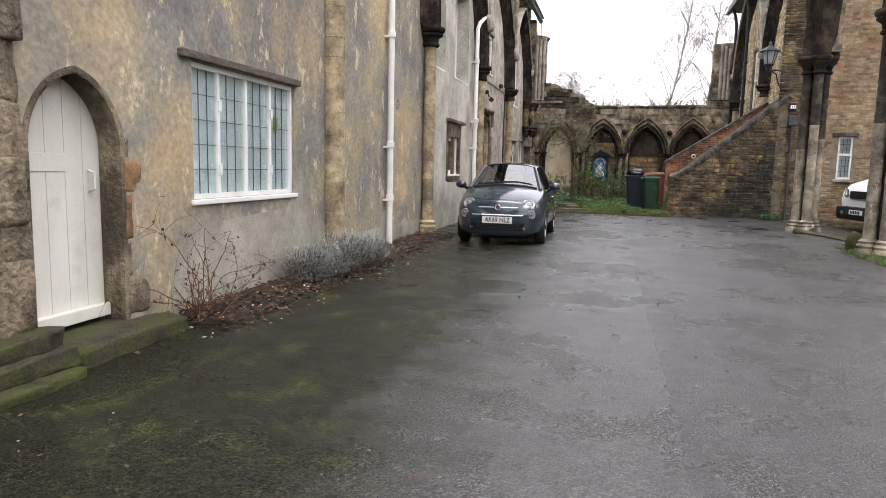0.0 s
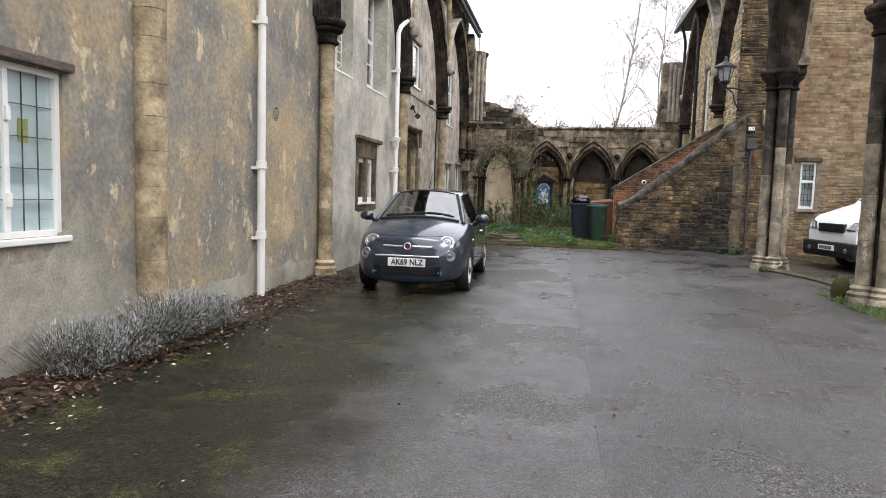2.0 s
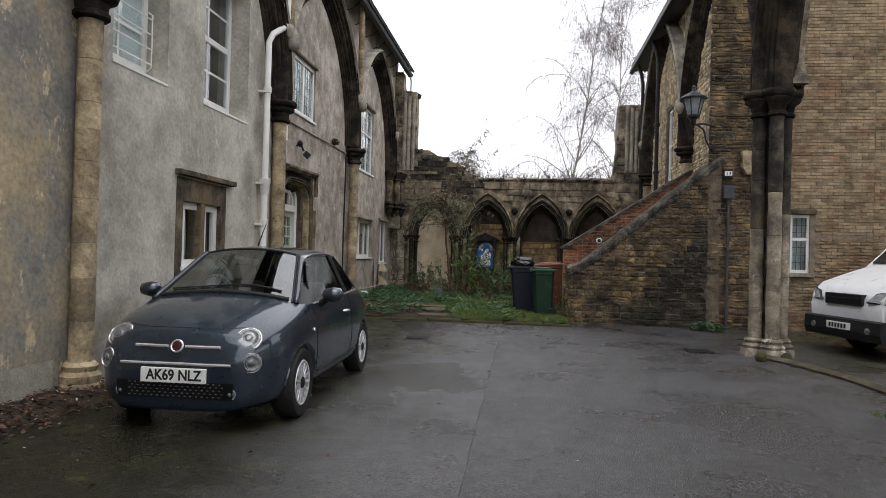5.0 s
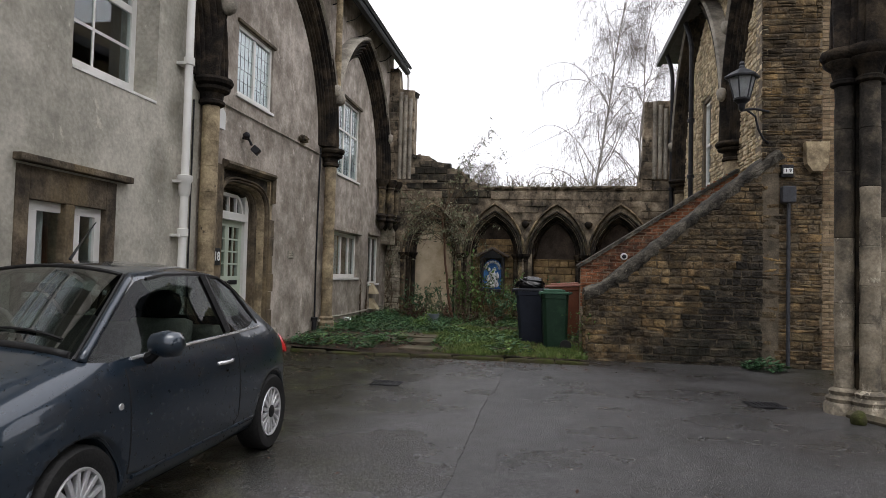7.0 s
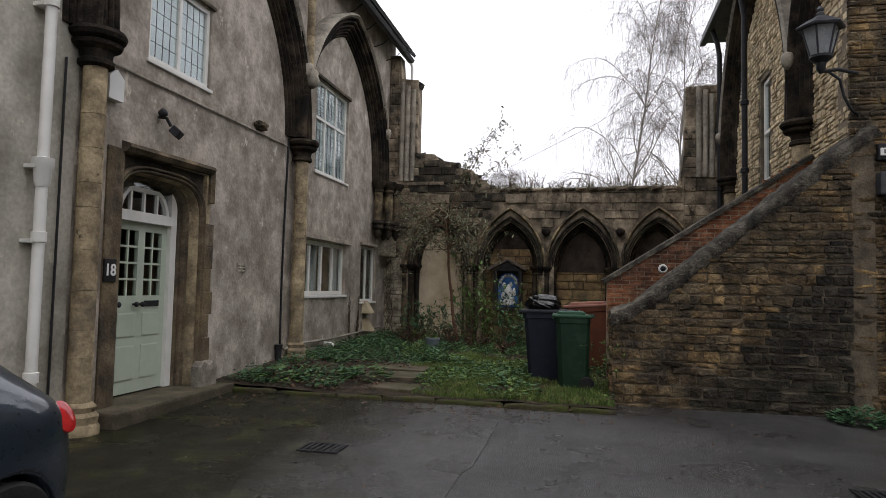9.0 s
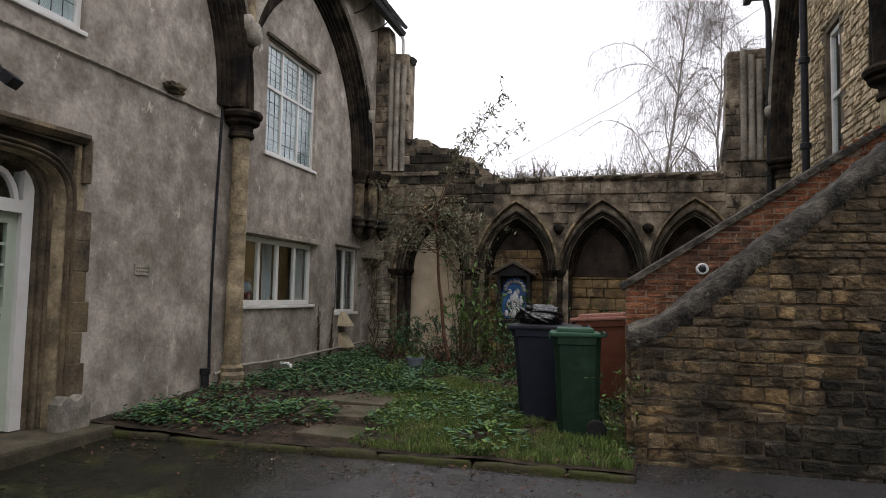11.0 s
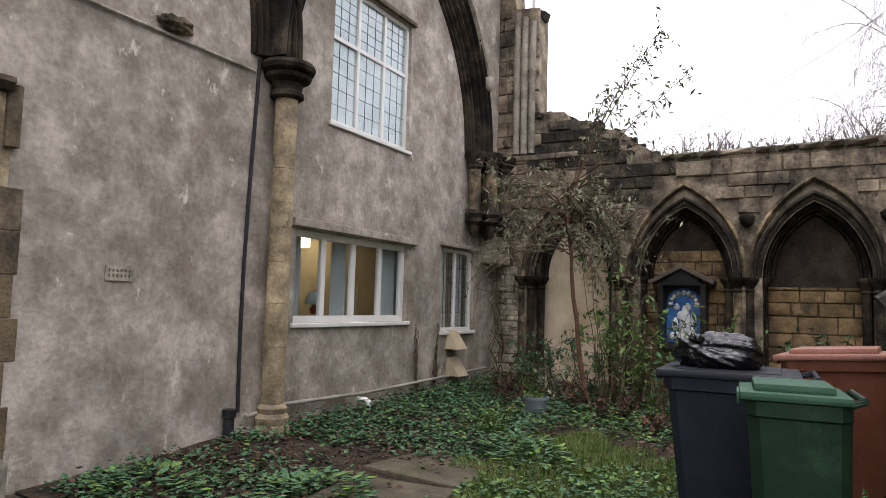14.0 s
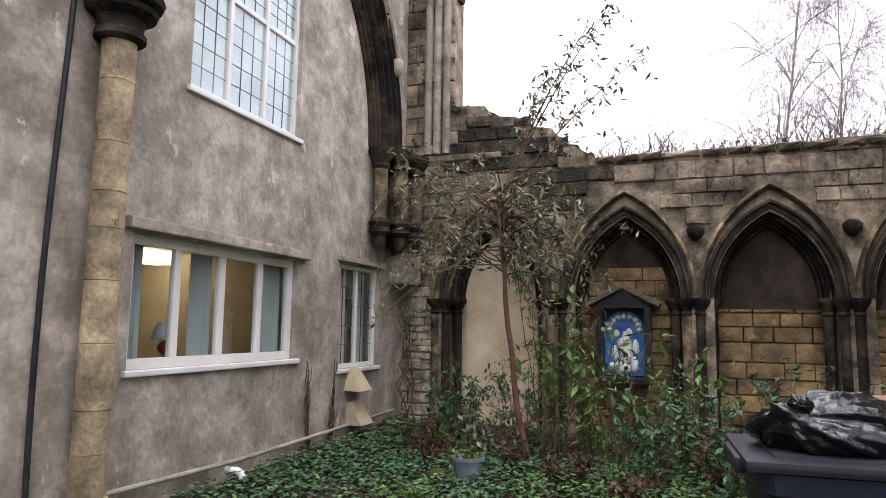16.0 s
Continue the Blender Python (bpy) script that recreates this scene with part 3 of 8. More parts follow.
column("wall_column", -3.58, 8.13, gz(8), 7.3, "rough eroded limestone half column against the plaster", mats=("stone_col", "stone_col", "stone_col"), slim=0.88, capital=False, foot=0.75)
column("wall_column", -3.53, 12.53, gz(12.5) - 0.02, SPRING, "yellow limestone half column with a dark moulded capital", scale=0.85, foot=0.9, slim=0.68)
column("wall_column", -3.53, 17.48, gz(17.4) - 0.02, SPRING, "yellow limestone half column beside the green door", scale=0.85, foot=0.9, slim=0.68)
column("wall_column", -3.5, 22.3, 0.28, SPRING - 0.03, "yellow limestone half column rising from the garden", scale=0.85, foot=0.8, slim=0.68)

PUT_W = lambda u, z, d: (WX + d, u, z)
for y0, y1, rise in ((8.1, 12.5, 3.0), (12.5, 17.45, 3.05), (17.45, 22.22, 3.05), (22.22, 26.75, 2.98)):
    mid, half = (y0 + y1) / 2, (y1 - y0) / 2
    arch = thing("wall_arch", "blackened moulded stone arch set in the plastered wall", "arch", None, "arches of the west range")
    path = pointed(mid, half - 0.30, SPRING, rise - 0.36, 16)
    part("inner_order", moulding(path, rolls(0.17, 3, 0.0, 0.07, -0.05), PUT_W), M["stone_dark"], arch, "", 50)
    part("middle_order", moulding(path, [(o + 0.17, d) for o, d in rolls(0.16, 2, 0.12, 0.17, -0.05)], PUT_W), M["stone_dark"], arch, "", 50)
    part("outer_order", moulding(path, [(o + 0.33, d) for o, d in rolls(0.12, 2, 0.23, 0.25, -0.05)], PUT_W), M["stone_dark"], arch, "", 50)
    hood = [p for p in pointed(mid, half + 0.14, SPRING - 0.1, rise + 0.12, 20) if p[1] > SPRING + 1.0]
    part("hood_mould", moulding(hood, [(0, -0.05), (0, 0.27), (0.04, 0.32), (0.09, 0.27), (0.09, -0.05)], PUT_W), M["stone_pale"], arch, "pale grey hood mould", 50)
    for u, z, nu, nz in (hood[0], hood[-1]):
        part("head_stop", lathe([(0.02, -0.16), (0.075, -0.1), (0.095, 0.0), (0.08, 0.07), (0.03, 0.1)], 12, m=Matrix.Translation(PUT_W(u + nu * 0.045, z, 0.28))), M["stone_pale"], arch, "worn carved head stop", True)
for y in (12.5, 17.45, 22.22):
    sh = thing("vaulting_shaft", "slim stone wall shaft on a carved head corbel", "wall shaft", None, "wall shafts between the arches")
    rr = random.Random(int(y))
    z = 5.2
    while z < EAVE - 0.1:
        h = min(0.6, EAVE - 0.05 - z)
        part("drum", lathe([(0.062, z), (0.07, z + 0.01), (0.07, z + h - 0.01), (0.062, z + h)], 10, m=Matrix.Translation((WX + 0.27, y, 0))), M["stone_col"], sh, "", 40)
        z += h
    part("corbel", lathe([(0.03, 4.9), (0.1, 4.95), (0.12, 5.05), (0.09, 5.13), (0.1, 5.17), (0.08, 5.2)], 10, m=Matrix.Translation((WX + 0.33, y, 0))), M["stone_pale"], sh, "weathered carved knob", True)

# respond at the far end: clustered short shafts on corbels
resp = thing("corner_respond", "cluster of short dark stone shafts on carved corbels", "respond")
for x, y in ((-3.5, 26.55), (-3.32, 26.78), (-3.5, 26.98), (-3.25, 27.15)):
    mm = Matrix.Translation((x, y, 0))
    part("capital", lathe([(0.09, 3.74), (0.12, 3.78), (0.1, 3.82), (0.14, 3.9), (0.17, 3.95), (0.17, 4.02)], 14, m=mm), M["stone_dark"], resp, "", 40)
    part("shaft", lathe([(0.09, 3.1), (0.09, 3.74)], 14, m=mm), M["stone_hood"], resp, "", 40)
    part("corbel", lathe([(0.02, 2.66), (0.09, 2.78), (0.08, 2.86), (0.14, 2.92), (0.12, 2.98), (0.15, 3.04), (0.1, 3.1)], 14, m=mm), M["stone_dark"], resp, "", 40)
part("abutment", boxed(-3.7, -3.38, 27.1, 27.75, 2.3, 4.04, bevel=0.03), M["corner_stone"], resp)

# ---- back wall: blind arcade of four arches, ruined at one end ----
BY = 27.7
BACK = lambda u, v, w: (u, BY + w, v)
ARCHES = (-2.3, -0.55, 1.15, 2.85)
top_line = [(-3.7, 0.0), (4.5, 0.0), (4.5, 6.35), (3.45, 6.3), (3.42, 4.95), (3.3, 4.0), (2.35, 4.02), (0.8, 3.98), (-0.9, 3.96), (-1.1, 4.12), (-1.35, 4.26), (-1.5, 4.45), (-1.8, 4.5),
            (-2.0, 4.66), (-2.35, 4.7), (-2.45, 4.86), (-2.92, 4.9), (-2.92, 6.75), (-3.35, 6.8), (-3.4, 7.4), (-3.7, 7.4)]
structure("wall_north", slab(top_line, [arch_hole(c, 0.66, 2.1, 1.08, 0.1) for c in ARCHES], 0.42, BACK), M["ashlar"], "ruined stone wall with a blind arcade", "wall")
structure("wall_north.001", boxed(-3.7, 4.5, BY + 0.42, BY + 0.75, 0, 3.9), M["mortar"], "backing of the blind arcade", "wall")
PUT_B = lambda u, z, d: (u, BY - d, z)
for i, c in enumerate(ARCHES):
    ba = thing("blind_arch", ("pointed blind arch with dark mouldings over a cream panel", "pointed blind arch with dark mouldings over ochre stone")[i > 0], "arch", None, "arches of the blind arcade")
    path = pointed(c, 0.6, 2.12, 1.0, 12)
    part("inner_order", moulding(path, [(o, d - 0.16) for o, d in rolls(0.1, 2, 0.0, 0.05, -0.2)], PUT_B), M["stone_dark"], ba, "", 50)
    part("middle_order", moulding(path, [(o + 0.055, d) for o, d in rolls(0.13, 2, -0.03, 0.02, -0.2)], PUT_B), M["stone_blackened"], ba, "", 50)
    part("deep_order", moulding(pointed(c, 0.52, 2.12, 0.9, 12), [(o, d - 0.3) for o, d in rolls(0.1, 2, 0.0, 0.05, -0.05)], PUT_B), M["stone_dark"], ba, "", 50)
    part("hood_mould", moulding(pointed(c, 0.79, 2.12, 1.34, 12), [(0, -0.1), (0, 0.05), (0.03, 0.09), (0.07, 0.05), (0.07, -0.1)], PUT_B), M["stone_hood"], ba, "worn sooty hood mould", 50)
    if i == 0:
        part("panel", slab(arch_hole(c, 0.62, 2.12, 1.0, 0.2), [], 0.03, lambda u, v, w: (u, BY + 0.36 + w, v)), M["cream"], ba, "cream limewashed panel")
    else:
        # dark brown in the arch heads, over the whole of the last niche
        part("panel", slab(arch_hole(c, 0.62, 2.12, 1.0, 2.0 if i < 3 else 0.2), [], 0.03, lambda u, v, w: (u, BY + 0.36 + w, v)), M["niche_dark"], ba, "dark brown panel")
for i in range(5):
    c = -3.15 + 1.7 * i if i else -3.08
    cl = thing("arcade_shafts", "cluster of slim dark stone shafts with moulded capitals", "shafts", None, "shafts of the blind arcade")
    for dx, dy in ((-0.21, 0.16), (-0.08, 0.02), (0.08, 0.02), (0.21, 0.16)):
        mm = Matrix.Translation((c + dx, BY + dy, 0))
        part("shaft", lathe([(0.062, 0.25), (0.062, 1.94)], 10, m=mm), M["stone_hood" if dx == -0.08 and i in (0, 1, 2) else "stone_dark"], cl, "", 40)
        part("capital", lathe([(0.055, 1.9), (0.08, 1.93), (0.06, 1.96), (0.1, 2.04), (0.125, 2.07), (0.125, 2.12)], 12, m=mm), M["stone_dark"], cl, "", 40)
for c in (0.3, 2.0, -1.42):
    tagged(part("corbel_knob", lathe([(0.02, 2.83), (0.09, 2.9), (0.11, 2.98), (0.05, 3.03)], 10, m=Matrix.Translation((c, BY - 0.04, 0))), M["stone_dark"], None, "", True),
           "small dark carved boss between the arches", "carved boss", "bosses of the blind arcade")
structure("string_course", boxed(-3.7, -2.2, BY - 0.06, BY + 0.1, 4.08, 4.17, bevel=0.02), M["ashlar"], "weathered stone string course", "string course")
# jambs of the lost window, both ends
for x0, d in ((-3.3, 1), (3.72, 1)):
    jamb = thing("window_jamb", "tall broken stone window jamb with shafts", "ruined jamb", None, "broken window jambs")
    ztop = 6.7 if x0 < 0 else 6.3
    for k in range(3):
        part("shaft", lathe([(0.06, 4.2), (0.06, ztop - 0.1 * k)], 10, m=Matrix.Translation((x0 + 0.14 * k, BY - 0.03, 0))), M["stone_pale"], jamb, "", 40)

# ---- stone steps wall with a brick parapet ----
SY = 20.6
FRONT = lambda u, v, w: (u, SY + w, v)
slope = lambda x: float(np.interp(x, (1.58, 1.85, 4.55), (1.28, 1.4, 3.62)))
stair_wall = structure("stair_wall", slab([(1.6, 0.0), (4.6, 0.0), (4.6, 3.55), (1.85, 1.3), (1.6, 1.2)], [], 0.42, lambda u, v, w: (u, SY + 0.03 + w, v)), M["mortar"], "sloping rubble wall beside outdoor steps", "stair wall")
cope = [(x, SY + 0.19, slope(x) + 0.0) for x in np.linspace(1.56, 4.6, 44)]
structure("coping", moulding([(x, z + 0.02 * noise.noise((x * 4, 1, 1)), -0.62 * min(1, max(0.1, (x - 1.6) / 0.5)), 0.8 + 0.2 * max(0, 1 - (x - 1.6) / 0.5)) for x, _, z in cope], [(-0.14, -0.235), (-0.05, -0.275), (0.01, -0.24), (0.045, -0.12), (0.055, 0.0), (0.045, 0.12), (0.01, 0.24), (-0.05, 0.275), (-0.14, 0.235)],
          lambda u, z, d: (u, SY + 0.24 + d, z)), M["coping"], "rounded lichen-grey cement coping", "coping", 60)
for v in bpy.data.objects["coping"].data.vertices:
    q = v.co * 7.0
    v.co += 0.035 * Vector((noise.noise(q), noise.noise(q + Vector((9, 0, 0))), noise.noise(q + Vector((0, 9, 0)))))
for k in range(17):
    structure("step", boxed(1.75 + 0.17 * k, 4.7, SY + 0.45, 22.0, 0.1 if k == 0 else 0.2 + 0.17 * k - 0.01, 0.2 + 0.17 * (k + 1)), M["slab"], "worn stone step of the outdoor flight", "step")
parapet = structure("parapet", slab([(1.55, 0.0), (4.4, 0.0), (4.4, 3.55), (1.55, 1.72)], [], 0.24, lambda u, v, w: (u, 22.012 + w, v)), M["brick_lime"], "sloping red brick parapet of the steps", "parapet")
structure("coping.001", moulding([(x, 1.74 + (x - 1.55) * 0.642, -0.54, 0.84) for x in (1.5, 2.2, 3.0, 4.35)], [(-0.03, -0.17), (0.03, -0.16), (0.05, 0), (0.03, 0.16), (-0.03, 0.17)],
          lambda u, z, d: (u, 22.14 + d, z)), M["coping"], "thin dark coping on the brick parapet", "coping")

# ---- east range: gable wall of brick, rubble side wall, free arcade ----
EX = 4.35
structure("wall_east_end", slab(rect(4.36, 12, -0.2, 9.2), [rect(5.95, 6.32, 1.33, 2.5)], 0.4, lambda u, v, w: (u, SY + 0.06 + w, v)), M["brick_mortar"], "mortar of the tall buff brick wall", "wall")
structure("wall_east", slab(rect(SY + 0.46, 28.1, -0.2, 7.6), [rect(24.35, 24.95, 3.6, 5.5)], 0.5, lambda u, v, w: (EX + 0.03 + w, u, v)), M["mortar"], "rubble stone side wall above the steps", "wall")
structure("wall_east_inner", boxed(12, 12.4, SY, 28.1, -0.2, 9.2), M["brick_mortar"], "plain far wall of the east range", "wall")
structure("wall_east_back", boxed(4.9, 12, 27.7, 28.1, -0.2, 9.2), M["brick_mortar"], "plain north wall of the east range", "wall")
structure("roof_east", boxed(3.9, 12.4, SY - 0.1, 28.4, 7.55, 7.75), M["slate"], "dark slate roof edge of the east range", "roof")
PUT_E = lambda u, z, d: (EX - d, u, z)
for y0, y1, free in ((7.7, 12.55, 1), (12.55, 17.3, 1), (17.3, 22.3, 1), (22.3, 27.2, 0)):
    mid, half = (y0 + y1) / 2, (y1 - y0) / 2
    arch = thing("arcade_arch", "blackened moulded stone arch of the ruined arcade", "arch", None, "arches of the east arcade")
    path = pointed(mid, half - 0.30, SPRING + 0.06, 3.3, 18)
    for nm, w0, w, cnt, d0, d1 in (("inner_order", 0, 0.14, 2, -0.02, 0.03), ("middle_order", 0.14, 0.15, 2, 0.07, 0.12), ("outer_order", 0.29, 0.13, 1, 0.17, 0.17)):
        prof = [(o + w0, d) for o, d in rolls(w, cnt, d0, d1, -0.08)]
        if free:
            prof = prof[1:-1] + [(o, -0.2 - d) for o, d in reversed(prof[1:-1])]
        part(nm, moulding(path, prof, PUT_E), M["stone_dark"], arch, "", 50)
    hood = [p for p in pointed(mid, half + 0.15, SPRING, 3.85, 20) if p[1] > SPRING + (2.1 if free else 0.9)]
    part("hood_mould", moulding(hood, [(0, -0.05), (0, 0.26), (0.04, 0.3), (0.09, 0.26), (0.09, -0.05)], PUT_E), M["stone_pale"], arch, "pale grey hood mould", 50)
    for u, z, nu, nz in (hood[0], hood[-1]):
        part("head_stop", lathe([(0.02, -0.16), (0.075, -0.1), (0.095, 0.0), (0.08, 0.07), (0.03, 0.1)], 12, m=Matrix.Translation(PUT_E(u + nu * 0.045, z, 0.26))), M["stone_pale"], arch, "worn carved head stop", True)
structure("spandrel_wall", slab([(8, 4.2)] + [(12.55 - 0.28, 4.2), (12.55 + 0.28, 4.2)] + [(u + nu * 0.25, z + nz * 0.25) for u, z, nu, nz in pointed(14.92, 2.36 - 0.30, 4.2, 3.3, 12)][1:-1]
                               + [(17.3 - 0.28, 4.2), (17.3 + 0.28, 4.2)] + [(u + nu * 0.25, z + nz * 0.25) for u, z, nu, nz in pointed(19.8, 2.5 - 0.30, 4.2, 3.3, 12)][1:12] + [(SY, 7.85), (SY, 8.2), (8, 8.2)], [], 0.4,
                               lambda u, v, w: (EX + 0.06 + w, u, v)), M["ashlar"], "rough stone spandrels above the ruined arcade", "wall")
big_drum, dark_drum = [], []
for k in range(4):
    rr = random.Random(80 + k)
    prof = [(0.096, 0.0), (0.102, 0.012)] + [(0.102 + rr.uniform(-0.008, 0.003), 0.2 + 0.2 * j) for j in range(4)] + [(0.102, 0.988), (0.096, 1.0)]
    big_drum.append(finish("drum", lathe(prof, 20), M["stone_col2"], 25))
    dark_drum.append(finish("drum", lathe(prof, 20), M["stone_blackened"], 25))


def pier(y, z0, label):
    p = thing("arcade_pier", label, "pier", pose(EX + 0.05, y, 0), "piers of the east arcade")
    rr = random.Random(int(y * 10))
    cap = [(0.11, 3.72), (0.14, 3.74), (0.14, 3.78), (0.115, 3.8), (0.135, 3.9), (0.21, 3.96), (0.22, 3.99), (0.195, 4.0), (0.235, 4.03), (0.25, 4.08), (0.235, 4.12)]
    for ang in (0, 90, 180, 270):
        dx, dy = 0.185 * math.cos(radians(ang)), 0.185 * math.sin(radians(ang))
        mm = Matrix.Translation((dx, dy, 0))
        part("base", lathe([(0.2, z0 - 0.12), (0.2, z0 + 0.06), (0.175, z0 + 0.09), (0.185, z0 + 0.13), (0.145, z0 + 0.17), (0.155, z0 + 0.21), (0.108, z0 + 0.25)], 16, m=mm), M["stone_col2"], p, "", 40)
        part("capital", lathe(cap, 16, m=mm), M["stone_dark"], p, "soot-dark moulded capital", 40)
        z = z0 + 0.25
        while z < 3.7:
            h = min(rr.uniform(0.35, 0.75), 3.72 - z)
            if 3.72 - z - h < 0.15:
                h = 3.72 - z
            # blackened drums above about 1.9 m, pale ones below
            part("drum", rr.choice(dark_drum if z + rr.uniform(-0.6, 0.6) > 1.9 else big_drum), None, p, "", m=Matrix.Translation((dx, dy, z)) @ Matrix.Rotation(rr.uniform(0, 6), 4, "Z") @ Matrix.Diagonal((1, 1, h - 0.002, 1)))
            z += h
    part("core", boxed(-0.09, 0.09, -0.09, 0.09, z0, 4.1), M["stone_dark"], p)
    return p


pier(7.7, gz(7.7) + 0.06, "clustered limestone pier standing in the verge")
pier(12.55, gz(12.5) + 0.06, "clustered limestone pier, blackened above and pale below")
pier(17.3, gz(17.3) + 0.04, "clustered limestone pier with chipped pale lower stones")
column("wall_column", 4.33, 22.3, 0.2, SPRING + 0.06, "dark stone half column behind the steps", group="attached columns of the east range", mats=("stone_col", "stone_dark", "stone_dark"))
column("wall_column", 4.33, 27.2, 0.2, SPRING + 0.06, "dark stone corner shaft by the back wall", group="attached columns of the east range", mats=("stone_col", "stone_dark", "stone_dark"))


# ---- windows and doors of the west range ----
def window(name, label, y0, y1, z0, z1, inset, mullions, transoms, grid, frame_w=0.05, mat="white_paint", cames=True, backing=None, sill=True, curtains=()):
    """A framed window in the west wall: frame, sill, a pane for each light and its glazing bars."""
    win = tagged(new(name), label, "window", "", "structure")
    xf = WX - inset
    fr = bmesh.new()
    box(fr, xf - 0.06, xf, y0, y0 + frame_w, z0, z1)
    box(fr, xf - 0.06, xf, y1 - frame_w, y1, z0, z1)
    box(fr, xf - 0.06, xf, y0 + frame_w, y1 - frame_w, z0, z0 + frame_w)
    box(fr, xf - 0.06, xf, y0 + frame_w, y1 - frame_w, z1 - frame_w, z1)
    part("window_frame", fr, M[mat], win)
    for yy in mullions:
        part("mullion", boxed(xf - 0.055, xf - 0.003, yy - frame_w * 0.5, yy + frame_w * 0.5, z0 + frame_w, z1 - frame_w, bevel=0.006), M[mat], win)
    for zz in transoms:
        part("transom", boxed(xf - 0.05, xf - 0.006, y0 + frame_w, y1 - frame_w, zz - frame_w * 0.5, zz + frame_w * 0.5, bevel=0.006), M[mat], win)
    if sill:
        part("window_sill", boxed(xf - 0.06, WX + 0.035, y0 - 0.04, y1 + 0.04, z0 - 0.05, z0 - 0.002, bevel=0.01), M[mat], win)
    ys = [y0 + frame_w] + [v for m in mullions for v in (m - frame_w / 2, m + frame_w / 2)] + [y1 - frame_w]
    zs = [z0 + frame_w] + [v for t in transoms for v in (t - frame_w / 2, t + frame_w / 2)] + [z1 - frame_w]
    for i in range(0, len(ys), 2):
        for j in range(0, len(zs), 2):
            a, b, c, d = ys[i], ys[i + 1], zs[j], zs[j + 1]
            rr = random.Random(int(a * 77 + c * 13))
            tilt = Matrix.Translation((xf - 0.03, (a + b) / 2, (c + d) / 2)) @ Matrix.Rotation(rr.uniform(-0.012, 0.012), 4, "Z") @ Matrix.Rotation(rr.uniform(-0.012, 0.012), 4, "Y")
            p = part("pane", boxed(-0.002, 0.002, (a - b) / 2, (b - a) / 2, (c - d) / 2, (d - c) / 2, m=tilt), M["pane"], win)
            p.visible_shadow = False
            nc, nr = grid
            bars = bmesh.new()
            w = 0.0032 if cames else 0.016
            for k in range(1, nc):
                yy = a + (b - a) * k / nc
                box(bars, xf - 0.034, xf - (0.026 if cames else 0.02), yy - w, yy + w, c, d)
            for k in range(1, nr):
                zz = c + (d - c) * k / nr
                box(bars, xf - 0.0335, xf - (0.0265 if cames else 0.0205), a, b, zz - w, zz + w)
            if nc > 1 or nr > 1:
                part("glazing_bars", bars, M["lead" if cames else mat], win, "thin grey lead cames" if cames else "white glazing bars")
    if backing:
        # net in window_1; elsewhere its pale colour paints the sky's reflection
        part("pale_backing", boxed(xf - 0.062, xf - 0.05, y0 + 0.012, y1 - 0.012, z0 + 0.012, z1 - 0.012), M[backing], win, "pale sheet for net and for sky reflected in the panes")
    for c0, c1 in curtains:
        bm = bmesh.new()
        n = 24
        cols = []
        for k in range(n + 1):
            yy = c0 + (c1 - c0) * k / n
            xx = xf - 0.085 + 0.015 * math.sin(k * 1.7)
            cols.append((bm.verts.new((xx, yy, z0 + 0.02)), bm.verts.new((xx + 0.01 * math.sin(k), yy, z1 - 0.02))))
        for (a, b), (c, d) in zip(cols, cols[1:]):
            bm.faces.new((a, c, d, b))
        bmesh.ops.solidify(bm, geom=list(bm.faces), thickness=0.004)
        part("curtain", bm, M["curtain"], win, "pale hanging curtain", True)
    return win


window("window_1", "white-framed leaded window with four lights", 5.22, 7.15, 1.08, 2.3, 0.03, (5.68, 6.17, 6.66), (), (3, 5), 0.045, backing="blind")
window("window_2", "tall white sash window behind safety bars", 13.05, 14.12, 3.58, 5.45, 0.28, (), (4.5,), (2, 2), 0.08, cames=False, backing="blind", sill=False)
window("window_3", "tall white sash window in a deep reveal", 15.02, 16.42, 3.58, 5.5, 0.3, (), (4.54,), (2, 2), 0.085, cames=False, sill=False)
for y0, y1 in ((13.05, 14.12), (15.02, 16.42)):
    structure("sill", slab([(WX - 0.4, 3.44), (WX + 0.01, 3.44), (WX + 0.01, 3.47), (WX - 0.3, 3.585), (WX - 0.4, 3.585)], [], y1 - y0, lambda u, v, w: (u, y0 + w, v)), M["white_paint"], "sloping white window sill", "sill")
window("window_4", "two-light casement in a dark stone surround", 14.56, 15.6, 1.26, 2.1, 0.05, (14.68, 15.25), (), (1, 1), 0.09, curtains=((14.65, 14.9), (15.2, 15.4)))
window("window_5", "white leaded casement above the green door", 18.42, 19.66, 4.12, 5.18, 0.03, (19.04,), (), (4, 5), 0.06, backing="blind")
window("window_6", "tall white leaded window with a transom", 23.18, 24.83, 3.68, 5.42, 0.05, (23.73, 24.28), (4.72,), (3, 5), 0.05, backing="blind")
window("window_7", "low white four-light window with curtains inside", 22.7, 24.92, 1.38, 2.39, 0.07, (23.25, 23.81, 24.37), (), (1, 1), 0.075, curtains=((22.78, 22.95), (23.48, 23.76), (24.44, 24.82)))
window("window_8", "small two-light leaded window near the corner", 25.84, 26.88, 1.22, 2.46, 0.05, (26.36,), (), (3, 5), 0.05, curtains=((26.0, 26.2), (26.5, 26.7)))
bars = thing("window_guard", "white metal safety bars across an upper window", "window bars")
for z in (3.7, 3.88, 4.06, 4.24):
    part("rail", tube([(WX - 0.2, 13.08, z), (WX - 0.2, 14.09, z)], 0.01, 6), M["white_paint"], bars)
